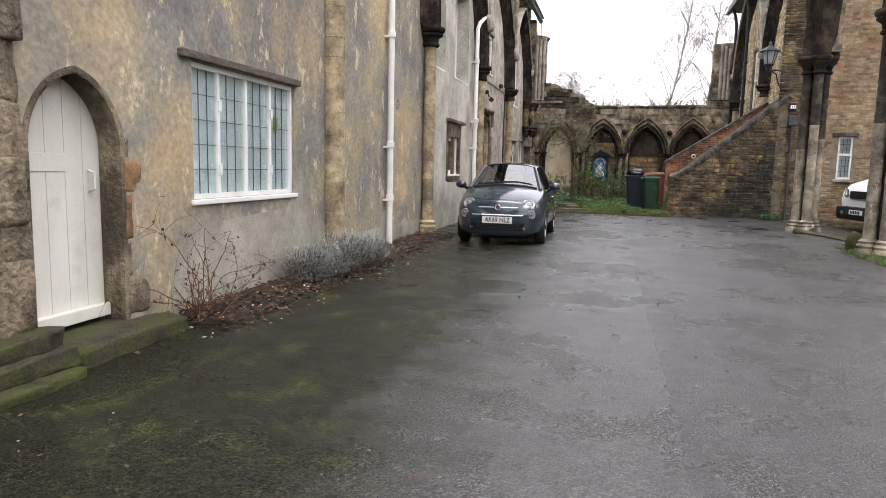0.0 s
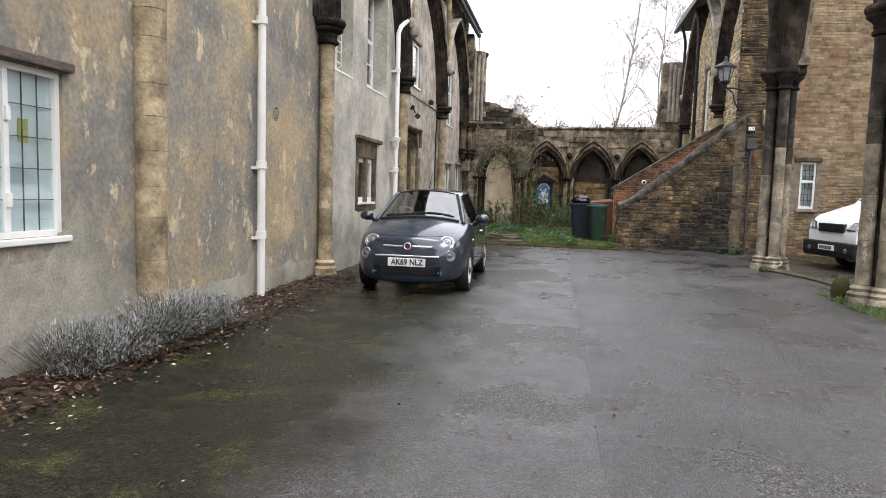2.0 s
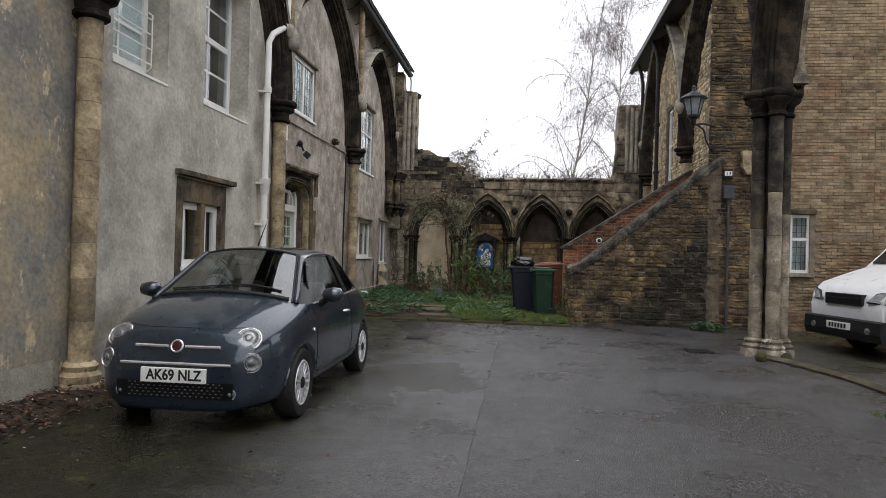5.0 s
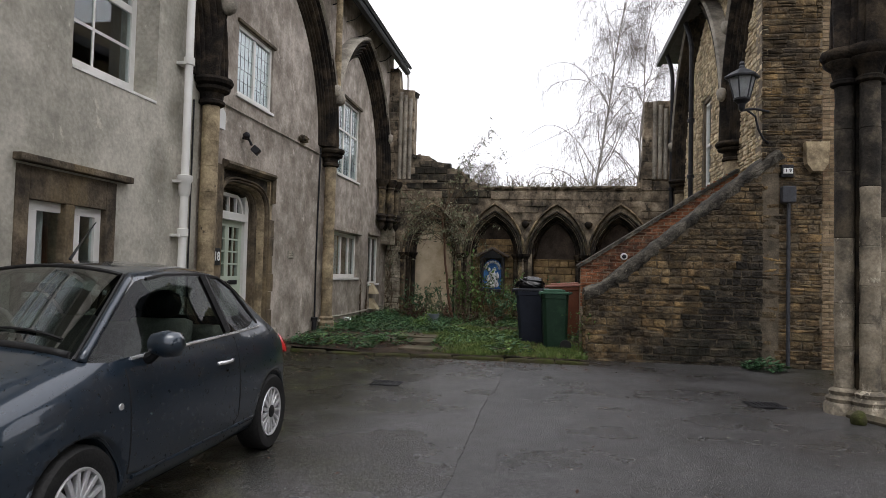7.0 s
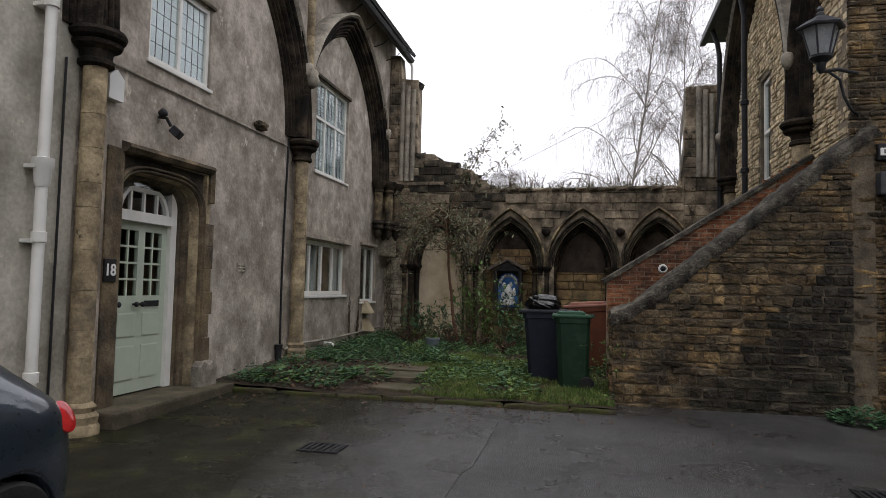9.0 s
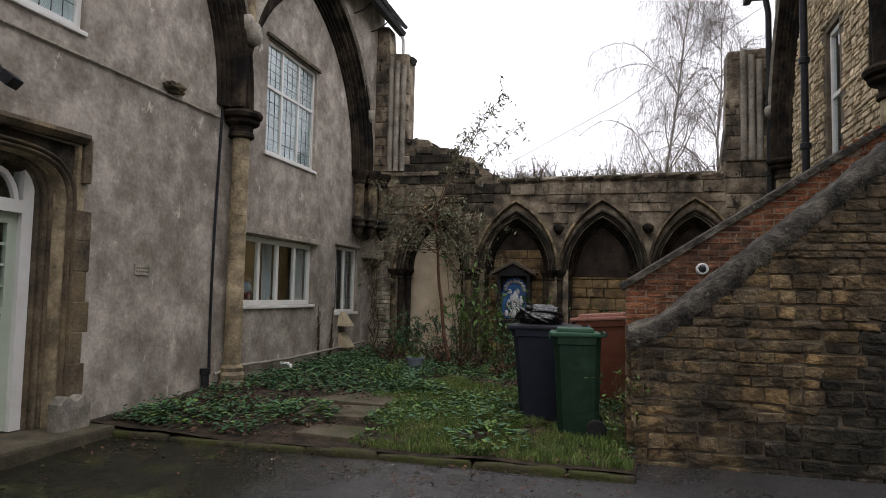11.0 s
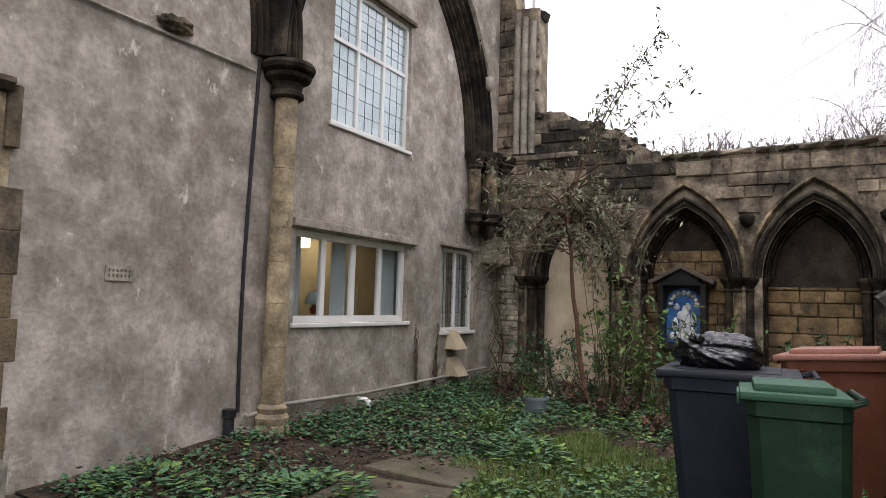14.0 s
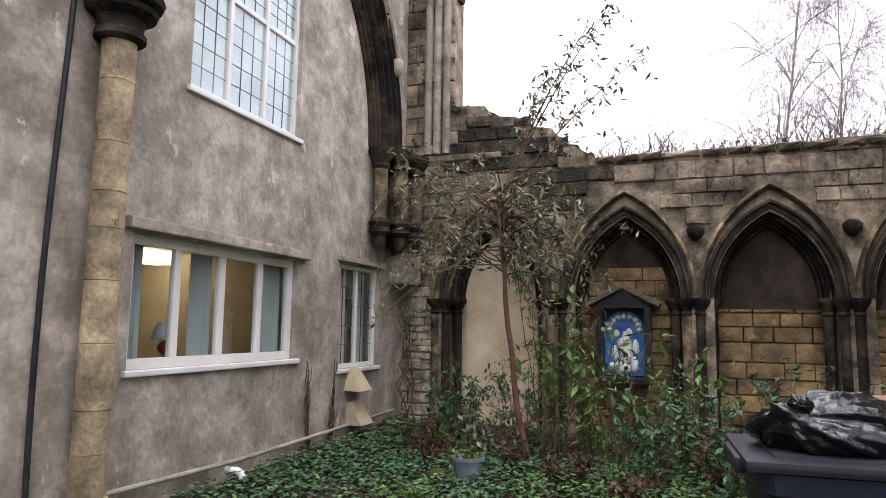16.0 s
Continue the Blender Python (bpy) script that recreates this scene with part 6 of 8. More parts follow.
for k in range(6):
    a0, a1 = math.tau * k / 6, math.tau * (k + 1) / 6
    bm = bmesh.new()
    v = [bm.verts.new((r * math.cos(a), r * math.sin(a), z)) for a, r, z in ((a0, 0.11, 0.02), (a1, 0.11, 0.02), (a1, 0.2, 0.36), (a0, 0.2, 0.36))]
    bm.faces.new(v)
    bmesh.ops.solidify(bm, geom=list(bm.faces), thickness=0.004)
    part("pane", bm, M["lantern_glass"], lan, "milky glass pane")
    part("frame_bar", tube([(0.112 * math.cos(a0), 0.112 * math.sin(a0), 0.0), (0.205 * math.cos(a0), 0.205 * math.sin(a0), 0.37)], 0.012, 6), M["grey_iron"], lan)
part("roof", lathe([(0.27, 0.36), (0.28, 0.38), (0.16, 0.46), (0.08, 0.5), (0.05, 0.52), (0.05, 0.55), (0.03, 0.57), (0.045, 0.6), (0.02, 0.64)], 6), M["grey_iron"], lan)
part("base_cup", lathe([(0.02, -0.18), (0.05, -0.14), (0.06, -0.06), (0.13, 0.0), (0.13, 0.03)], 12), M["black_iron"], lan, "", 40)
part("bracket", tube([(0.0, 0, -0.16), (0.2, 0.04, -0.13), (0.45, 0.15, -0.15)], 0.022, 8), M["black_iron"], lan)
part("scroll", tube([(0.08, 0.02, -0.15), (0.22, 0.05, -0.25), (0.27, 0.07, -0.45), (0.36, 0.09, -0.62), (0.45, 0.15, -0.66)], 0.018, 8), M["black_iron"], lan, "", True)
nbx = thing("meter_box", "dark wall box with a 1 to 9 number plate and conduit", "wall box", pose(0.1, 0, 0))
part("number_plate", boxed(4.54, 4.68, SY - 0.055, SY - 0.025, 3.25, 3.34, bevel=0.004), M["white_letter"], nbx, "white plate reading 1 9")
lettering("numerals", "1 9", 0.075, pose(4.61, SY - 0.057, 3.295, 90, 0, 0), M["black_paint"], nbx)
part("hood", boxed(4.52, 4.7, SY - 0.03, SY + 0.05, 3.2, 3.4, bevel=0.015), M["black_iron"], nbx)
part("box", boxed(4.51, 4.72, SY - 0.11, SY + 0.05, 2.78, 3.05, bevel=0.025), M["grey_iron"], nbx)
part("conduit", tube([(4.62, SY - 0.04, 0.15), (4.62, SY - 0.04, 2.8)], 0.03, 10), M["grey_iron"], nbx, "", 40)
tagged(part("stone_corbel", slab([(4.95, 3.75), (5.3, 3.75), (5.28, 3.4), (5.2, 3.28), (5.05, 3.28), (4.97, 3.4)], [], 0.16, lambda u, v, w: (u, SY + 0.04 - w, v)), M["stone_col"]), "worn stone corbel in the rubble wall", "corbel")
bl = thing("bulkhead_light", "round white bulkhead light on the red brick", "wall light", pose(2.34, 22.0, 1.92, 90, 0, 0))
part("ring", lathe([(0.066, -0.02), (0.066, 0.025), (0.05, 0.042), (0.042, 0.034)], 24), M["white_plastic"], bl, "", 40)
part("lens", lathe([(0.042, 0.0), (0.038, 0.038), (0.02, 0.05)], 20), M["black_iron"], bl, "dark glass lens", True)
for (x, y, z1) in ((4.15, 25.2, 6.9), (4.12, 27.45, 6.9)):
    p = thing("drainpipe", "black iron downpipe on the rubble wall", "drainpipe", None, "black downpipes")
    part("pipe", tube([(x, y, 1.0), (x, y, z1), (x - 0.05, y, z1 + 0.3), (x - 0.15, y, z1 + 0.6)], 0.055, 10), M["black_iron"], p, "", 40)
    for z in (2.4, 3.9, 5.2):
        part("collar", lathe([(0.06, z - 0.05), (0.08, z - 0.04), (0.08, z + 0.04), (0.06, z + 0.05)], 12, m=Matrix.Translation((x, y, 0))), M["black_iron"], p, "", 40)
g2 = thing("gutter", "black gutter under the east eaves", "gutter")
part("channel", boxed(3.84, 3.98, SY - 0.2, 28.4, 7.47, 7.58, bevel=0.02), M["black_iron"], g2)
wn3 = tagged(new("window_9"), "white leaded window in the rubble wall", "window", "", "structure")
fr = bmesh.new()
for a, b, c, d in ((24.36, 24.42, 3.61, 5.49), (24.88, 24.94, 3.61, 5.49), (24.42, 24.88, 3.61, 3.68), (24.42, 24.88, 5.42, 5.49), (24.42, 24.88, 4.5, 4.56)):
    box(fr, EX + 0.08, EX + 0.14, a, b, c, d)
part("window_frame", fr, M["white_paint"], wn3)
part("pane", boxed(EX + 0.11, EX + 0.114, 24.42, 24.88, 3.68, 5.42), M["pane"], wn3)
part("pale_backing", boxed(EX + 0.3, EX + 0.31, 24.36, 24.94, 3.61, 5.49), M["blind"], wn3, "pale sheet behind the pane")
wn4 = tagged(new("window_10"), "white casement with leaded panes in the brick wall", "window", "", "structure")
fr = bmesh.new()
for a, b, c, d in ((5.95, 6.0, 1.33, 2.5), (6.27, 6.32, 1.33, 2.5), (6.0, 6.27, 1.33, 1.39), (6.0, 6.27, 2.44, 2.5), (6.0, 6.27, 1.98, 2.04)):
    box(fr, a, b, SY + 0.09, SY + 0.15, c, d)
part("window_frame", fr, M["white_paint"], wn4)
part("pane", boxed(6.0, 6.27, SY + 0.12, SY + 0.124, 1.39, 2.44), M["pane"], wn4)
lb = bmesh.new()
for k in range(1, 3):
    box(lb, 6.0 + 0.09 * k - 0.005, 6.0 + 0.09 * k + 0.005, SY + 0.11, SY + 0.128, 1.39, 2.44)
for k in range(1, 7):
    box(lb, 6.0, 6.27, SY + 0.111, SY + 0.127, 1.39 + 0.15 * k - 0.005, 1.39 + 0.15 * k + 0.005)
part("glazing_bars", lb, M["lead"], wn4, "thin grey lead cames")
part("pale_backing", boxed(5.95, 6.32, SY + 0.3, SY + 0.31, 1.33, 2.5), M["blind"], wn4, "pale sheet behind the pane")
structure("lintel", boxed(5.8, 6.42, SY - 0.02, SY + 0.2, 2.51, 2.6, bevel=0.01), M["hood"], "dark stone lintel in the brick wall", "lintel")
structure("sill", boxed(5.88, 6.4, SY - 0.02, SY + 0.2, 1.25, 1.325, bevel=0.01), M["stone_pale"], "stone sill of the brick wall window", "sill")

# ---- icon shrine in the second niche ----
shrine = thing("wall_shrine", "small gabled dark wooden shrine holding a blue and white relief", "shrine", pose(-0.6, BY + 0.3, 0))
M["glaze_blue"] = surf("blue glazed pottery", [(0.04, 0.13, 0.36), (0.07, 0.2, 0.46)], 8, 0.25, 0.1, 60)
M["glaze_white"] = surf("white glazed pottery", [(0.62, 0.63, 0.62), (0.74, 0.75, 0.74)], 8, 0.25, 0.1, 60)
box_bm = bmesh.new()
for a, b, c, d in ((-0.34, -0.26, 1.12, 2.0), (0.26, 0.34, 1.12, 2.0), (-0.34, 0.34, 1.04, 1.12)):
    box(box_bm, a, b, -0.3, 0.0, c, d, bevel=0.01)
part("case", box_bm, M["black_paint"], shrine)
part("backboard", boxed(-0.26, 0.26, -0.06, -0.02, 1.12, 2.1), M["black_paint"], shrine)
for s in (-1, 1):
    part("roof_board", boxed(0, 0.52, -0.36, 0.0, -0.03, 0.03, bevel=0.008, m=pose(0, 0, 2.28, 0, 28, 0) if s > 0 else pose(0, 0, 2.28, 0, 180 - 28, 0)), M["timber"], shrine)
part("gable", slab([(-0.34, 2.0), (0.34, 2.0), (0, 2.24)], [], 0.03, lambda u, v, w: (u, -0.3 + w, v)), M["black_paint"], shrine)
part("relief_panel", slab(arch_hole(0, 0.25, 1.72, 0.24, 1.14), [], 0.03, lambda u, v, w: (u, -0.1 + w, v)), M["glaze_blue"], shrine, "blue glazed panel")
rr = random.Random(9)
blobs = bmesh.new()
for k in range(9):
    a = math.pi * k / 8
    lathe([(0.01, -0.02), (0.045, 0.0), (0.01, 0.03)], 8, blobs, pose(0.19 * math.cos(a), -0.11, 1.72 + 0.17 * math.sin(a), 90, 0, 0))
for x, z, r, h in ((-0.12, 1.42, 0.05, 0.2), (0.14, 1.5, 0.05, 0.2), (-0.1, 1.68, 0.05, 0.1), (0.02, 1.45, 0.09, 0.5), (0.06, 1.68, 0.05, 0.12), (-0.05, 1.55, 0.05, 0.14), (-0.02, 1.25, 0.12, 0.2), (0.12, 1.28, 0.06, 0.2), (-0.16, 1.24, 0.05, 0.12)):
    lathe([(r * 0.3, -h / 2), (r, -h / 4), (r * 0.8, h / 5), (r * 0.3, h / 2)], 8, blobs, Matrix.Translation((x, -0.11, z)) @ Matrix.Diagonal((1, 0.4, 1, 1)))
part("relief", blobs, M["glaze_white"], shrine, "plain white relief shapes", True)


# ---- bins ----
def wheelie_bin(m, colour, lid_colour, label, w=0.58, d=0.72, h=1.0, crown=0.085):
    """Local: hinge and wheels at +x."""
    b = thing("wheelie_bin", label, "wheelie bin", m, "wheelie bins in the garden")
    bm = bmesh.new()
    for z, s in ((0.03, 0.74), (0.08, 0.76), (h - 0.08, 0.95), (h - 0.07, 1.0), (h, 1.01)):
        x0, x1, yy = -d * 0.5 * s, d * 0.5 * (0.72 + 0.28 * s), w * 0.5 * s
        c = 0.05
        pts = [(x0 + c, -yy), (x1 - c, -yy), (x1, -yy + c), (x1, yy - c), (x1 - c, yy), (x0 + c, yy), (x0, yy - c), (x0, -yy + c)]
        ring = [bm.verts.new((px, py, z)) for px, py in pts]
        if z > 0.03:
            for k in range(8):
                bm.faces.new((prev[k], prev[(k + 1) % 8], ring[(k + 1) % 8], ring[k]))
        else:
            bm.faces.new(ring[::-1])
        prev = ring
    bm.faces.new(prev)
    bmesh.ops.bevel(bm, geom=[e for e in bm.edges if e.calc_face_angle(0) > 0.35], offset=0.008, segments=2, affect="EDGES")
    part("body", bm, colour, b, "", 40)
    lid = bmesh.new()
    box(lid, -d * 0.56, d * 0.5, -w * 0.53, w * 0.53, h + 0.002, h + 0.045, bevel=0.018)
    box(lid, -d * 0.42, d * 0.36, -w * 0.4, w * 0.4, h + 0.03, h + crown, bevel=min(0.03, crown * 0.25))
    box(lid, -d * 0.585, -d * 0.53, -w * 0.3, w * 0.3, h - 0.03, h + 0.03, bevel=0.012)
    part("lid", lid, lid_colour, b, "", 40)
    part("handle", tube([(d * 0.46, -w * 0.42, h), (d * 0.6, -w * 0.42, h + 0.03), (d * 0.6, w * 0.42, h + 0.03), (d * 0.46, w * 0.42, h)], 0.018, 8), colour, b)
    for s in (-1, 1):
        part("wheel", lathe([(0.03, -0.025), (0.09, -0.025), (0.1, -0.015), (0.1, 0.015), (0.09, 0.025), (0.03, 0.025)], 24, m=pose(d * 0.4, s * w * 0.44, 0.1, 90, 0, 0)), M["rubber"], b, "black rubber wheel", 40)
    part("axle", tube([(d * 0.4, -w * 0.44, 0.1), (d * 0.4, w * 0.44, 0.1)], 0.012, 6), M["black_iron"], b)
    return b


M["bin_black"] = surf("charcoal bin plastic", [(0.012, 0.015, 0.024), (0.018, 0.022, 0.034)], 4, 0.5, 0.1, 90, stain=(0.04, 0.04, 0.042), stain_scale=3, stain_at=0.62)
M["bin_black_lid"] = surf("greyed bin lid plastic", [(0.013, 0.0145, 0.019), (0.023, 0.025, 0.031)], 4, 0.55, 0.1, 90)
M["bin_green"] = surf("green bin plastic", [(0.011, 0.029, 0.017), (0.015, 0.038, 0.022)], 4, 0.5, 0.1, 90, stain=(0.03, 0.07, 0.04), stain_scale=3)
M["bin_green_lid"] = surf("faded green bin lid", [(0.026, 0.07, 0.042), (0.04, 0.1, 0.06)], 4, 0.55, 0.1, 90)
M["bin_brown"] = surf("brown bin plastic", [(0.12, 0.04, 0.022), (0.16, 0.06, 0.034)], 4, 0.5, 0.1, 90)
M["bin_brown_lid"] = surf("faded brown bin lid", [(0.26, 0.12, 0.09), (0.34, 0.17, 0.13)], 4, 0.45, 0.1, 90)
wheelie_bin(pose(0.72, 21.85, gardenz(0.7, 21.8) - 0.03, 0, 0, 3), M["bin_black"], M["bin_black_lid"], "charcoal wheelie bin with a rubbish bag on its lid", 0.62, 0.74, 0.99, 0.055)
wheelie_bin(pose(1.07, 21.2, gardenz(1.1, 21.2) - 0.03, 0, 0, 6), M["bin_green"], M["bin_green_lid"], "green wheelie bin with a paler lid", 0.46, 0.46, 0.98)
wheelie_bin(pose(1.38, 23.0, gardenz(1.4, 23) - 0.03, 0, -4, -6), M["bin_brown"], M["bin_brown_lid"], "brown wheelie bin with a faded lid", 0.58, 0.7, 1.04)
M["bag"] = surf("glossy black bin bag", [(0.004, 0.004, 0.005), (0.008, 0.008, 0.009)], 9, 0.02, 0.3, 24, gloss=0.5, bump_dist=0.02)
bm = bmesh.new()
bmesh.ops.create_icosphere(bm, subdivisions=5, radius=1)
KN = Vector((-0.62, -0.62, 0.48)).normalized()
KU = KN.orthogonal().normalized()
KV = KN.cross(KU)
for v in bm.verts:
    p = v.co.copy()
    reach = math.acos(max(-1, min(1, p.dot(KN)))) / math.pi
    fan = math.atan2(p.dot(KU), p.dot(KV))
    ring = Vector((math.cos(fan), math.sin(fan), 0))
    pleat = abs(noise.noise(ring * 3.4 + Vector((0, 0, reach * 0.9)))) + 0.5 * abs(noise.noise(ring * 7.5 + Vector((3, 0, reach * 1.4))))
    k = 1 + 0.16 * noise.noise(p * 1.5) + 0.42 * pleat * (1 - reach) ** 0.7 - 0.3 * max(0, 0.2 - reach) + 0.1 * abs(noise.noise(p * 4.5))
    tail = 0.09 * max(0.0, 1 - reach / 0.07)
    v.co = Vector((p.x * 0.235 * k, p.y * 0.2 * k, max(-0.066, p.z * 0.118 * k))) + KN * tail
bag = thing("rubbish_bag", "knotted glossy black rubbish bag on a bin lid", "rubbish bag", pose(0.66, 21.84, gardenz(0.7, 21.8) - 0.03 + 0.99 + 0.055 + 0.066))
part("sack", bm, M["bag"], bag, "", True)
knot = bmesh.new()
bmesh.ops.create_icosphere(knot, subdivisions=4, radius=1)
for v in knot.verts:
    p = v.co.copy()
    k = 1 + 0.5 * abs(noise.noise(p * 3.0)) + 0.25 * noise.noise(p * 7.0)
    v.co = Vector((p.x * 0.034 * k, p.y * 0.03 * k, p.z * 0.045 * k))
part("knot", knot, M["bag"], bag, "twisted neck of the bag", True, m=Matrix.Translation(KN * 0.205) @ KN.to_track_quat("Z", "Y").to_matrix().to_4x4())

# ---- kerb, slabs, drains ----
kerb = structure("kerb", boxed(0, 0.001, 0, 0.001, 0, 0.001), M["slab"], "row of worn kerb stones at the garden edge", "kerb")
kx = -3.45
rr = random.Random(12)
while kx < 1.6:
    ln = min(rr.uniform(0.6, 0.95), 1.62 - kx)
    part("kerb_stone", rough_box(kx, kx + ln - 0.008, 19.95, 20.06, 0.02, 0.2 + rr.uniform(-0.015, 0.01), 0.014, 5, kx), M["moss_stone"], kerb, "", True)
    kx += ln
for cx, cy, w, d in ((-1.2, 20.5, 0.6, 0.5), (-1.5, 21.35, 0.85, 0.7), (-1.55, 22.15, 0.9, 0.75)):
    tagged(part("paving_slab", boxed(-w / 2, w / 2, -d / 2, d / 2, -0.04, 0.03, bevel=0.012), M["slab"], None, "", m=pose(cx, cy, gardenz(cx, cy) - 0.002, 0, 0, rr.uniform(-8, 8))), "mossy sunken stone path slab", "paving slab", "path slabs")
for cx, cy, rz in ((-1.07, 17.66, 0), (3.45, 17.5, 4)):
    dr = thing("drain_cover", "rusty iron drain grating set in the asphalt", "drain cover", pose(cx, cy, gz(cy) + 0.008, 0, 0, rz), "drain covers")
    part("rim", slab(rect(-0.19, 0.19, -0.16, 0.16), [rect(-0.17, 0.17, -0.13, 0.13)], 0.012, lambda u, v, w: (u, v, w)), M["black_iron"], dr)
    for k in range(6):
        part("slat", boxed(-0.155 + 0.057 * k, -0.125 + 0.057 * k, -0.13, 0.13, -0.02, 0.01), M["black_iron"], dr)
# curved kerb and verge under the arcade
kp = [Vector((float(x), float(y), 0)) for y in np.linspace(17.1, 12.6, 16) for x in [np.interp(y, (12.6, 13.3, 14.3, 15.4, 16.4, 17.1), (4.9, 4.85, 4.78, 4.72, 4.5, 4.2))]]
structure("kerb.001", tube([p + Vector((0, 0, gz(p.y) + 0.01)) for p in kp], 0.07, 6), M["slab"], "low curved stone edging under the arcade", "kerb", 40)
structure("verge", sheet(3.9, 6.5, 10.0, 13.2, 20, 20, lambda x, y: gz(y) - 0.02 + 0.09 * max(0, min(1, (x - 3.95 + 0.1 * noise.noise((0, y * 2, 0))) / 0.3)) * max(0, min(1, (13.15 - y) / 0.3)) + 0.015 * noise.noise((x * 5, y * 5, 0))), M["earth"], "mossy earth verge at the pier foot", "verge")
bm = bmesh.new()
bmesh.ops.create_icosphere(bm, subdivisions=3, radius=1)
for v in bm.verts:
    v.co *= 1 + 0.12 * noise.noise(v.co * 1.6)
    v.co = Vector((v.co.x * 0.13, v.co.y * 0.14, v.co.z * 0.24))
stone_me = finish("boundary_stone", bm, M["moss_stone"], True)
tagged(part("boundary_stone", stone_me, None, None, "", m=pose(4.18, 13.15, gz(13) + 0.14)), "rounded mossy guard stone by a pier", "guard stone")
for x, y, s in ((4.12, 16.72, 0.55), (4.45, 16.68, 0.6)):
    tagged(part("guard_stone", stone_me, None, None, "", m=pose(x, y, gz(y) + 0.05) @ Matrix.Diagonal((s * 1.1, s, s * 0.7, 1))), "small rounded stone at a pier foot", "guard stone", "small guard stones")
pot = thing("flower_pot", "small grey plastic flower pot in the weeds", "flower pot", pose(-1.72, 24.78, gardenz(-1.7, 24.8)))
M["pot_grey"] = surf("blue-grey pot plastic", [(0.13, 0.15, 0.18), (0.2, 0.22, 0.25)], 6, 0.6, 0.1, 60, grit=0.15)
part("pot", lathe([(0.1, 0.0), (0.14, 0.2), (0.15, 0.2), (0.15, 0.23), (0.135, 0.23), (0.13, 0.19)], 18), M["pot_grey"], pot, "", 40)
tagged(part("garden_stone", stone_me, None, None, "", m=pose(-1.98, 24.7, gardenz(-2, 24.7) + 0.05) @ Matrix.Diagonal((0.7, 0.55, 0.3, 1))), "small rounded stone beside the flower pot", "stone")


# ---- plants ----
class Soup:
    """Gathers many small faces into one mesh."""

    def __init__(self):
        self.v, self.f = [], []

    def leaf(self, p, d, up, length, width, fold=0.25):
        d, side = d.normalized(), d.cross(up)
        side = side.normalized() if side.length > 1e-4 else d.orthogonal().normalized()
        nrm = side.cross(d)
        k = len(self.v)
        mid = p + d * length * 0.45 - nrm * width * fold
        tip = p + d * length - nrm * length * 0.12
        self.v += [p, mid + side * width * 0.5 + nrm * width * fold, tip, mid - side * width * 0.5 + nrm * width * fold, mid]
        self.f += [(k, k + 4, k + 1), (k + 1, k + 4, k + 2), (k, k + 3, k + 4), (k + 3, k + 2, k + 4)]

    def blade(self, p, lean, h, w, turn):
        s = Vector((math.cos(turn), math.sin(turn), 0)) * w
        k = len(self.v)
        q = p + Vector((lean.x * 0.35, lean.y * 0.35, h * 0.6))
        self.v += [p - s, p + s, q + s * 0.7, q - s * 0.7, p + Vector((lean.x, lean.y, h))]
        self.f += [(k, k + 1, k + 2, k + 3), (k + 3, k + 2, k + 4)]

    def twig(self, pts, r0, r1, n=3):
        k0 = len(self.v)
        m = len(pts)
        for i, p in enumerate(pts):
            d = (pts[min(i + 1, m - 1)] - pts[max(i - 1, 0)]).normalized()
            a = d.orthogonal().normalized()
            b = d.cross(a)
            r = r0 + (r1 - r0) * i / (m - 1)
            self.v += [p + r * (math.cos(math.tau * j / n) * a + math.sin(math.tau * j / n) * b) for j in range(n)]
        for i in range(m - 1):
            for j in range(n):
                a, b = k0 + i * n + j, k0 + i * n + (j + 1) % n
                self.f.append((a, b, b + n, a + n))

    def mesh(self, name, material, smooth=False):
        me = bpy.data.meshes.new(name)
        me.from_pydata([tuple(v) for v in self.v], [], self.f)
        me.materials.append(material)
        if smooth:
            me.shade_smooth()
        return me


def leafy(name, cols, rough=0.55, vary=0.35):
    m = surf(name, cols, 5.0, rough, 0.15, 90, vary=vary, island=True, gloss=0.35)
    return m


M["ivy"] = leafy("dark green ivy leaves", [(0.03, 0.08, 0.034), (0.048, 0.115, 0.05), (0.07, 0.15, 0.07)], 0.6, 0.25)
M["weed"] = leafy("fresh green weed leaves", [(0.042, 0.1, 0.02), (0.085, 0.16, 0.033), (0.14, 0.21, 0.05)])
M["grass"] = leafy("winter grass", [(0.06, 0.105, 0.02), (0.1, 0.15, 0.032), (0.16, 0.175, 0.055)], 0.7)
M["dead_leaf"] = leafy("dead brown leaves", [(0.028, 0.015, 0.011), (0.065, 0.033, 0.021), (0.13, 0.075, 0.045)], 0.8, 0.5)
M["pale_leaf"] = leafy("bleached dead leaves", [(0.3, 0.26, 0.2), (0.42, 0.38, 0.3)], 0.8)
M["dull_leaf"] = leafy("grey-green drooping leaves", [(0.07, 0.085, 0.045), (0.15, 0.16, 0.095), (0.26, 0.25, 0.18)], 0.7, 0.4)
M["twig"] = surf("brown twigs", [(0.06, 0.042, 0.028), (0.13, 0.09, 0.055)], 8, 0.9, 0.3, 60)
M["red_twig"] = surf("reddish dead stems", [(0.09, 0.045, 0.03), (0.17, 0.095, 0.06)], 8, 0.9, 0.3, 60)
M["lavender"] = leafy("silver-grey lavender leaves", [(0.2, 0.225, 0.215), (0.33, 0.36, 0.35), (0.45, 0.47, 0.47)], 0.9, 0.25)
M["birch_bark"] = surf("pale birch bark", [(0.2, 0.18, 0.16), (0.36, 0.34, 0.31)], 3, 0.85, 0.3, 30, stain=(0.06, 0.05, 0.045), stain_scale=2)
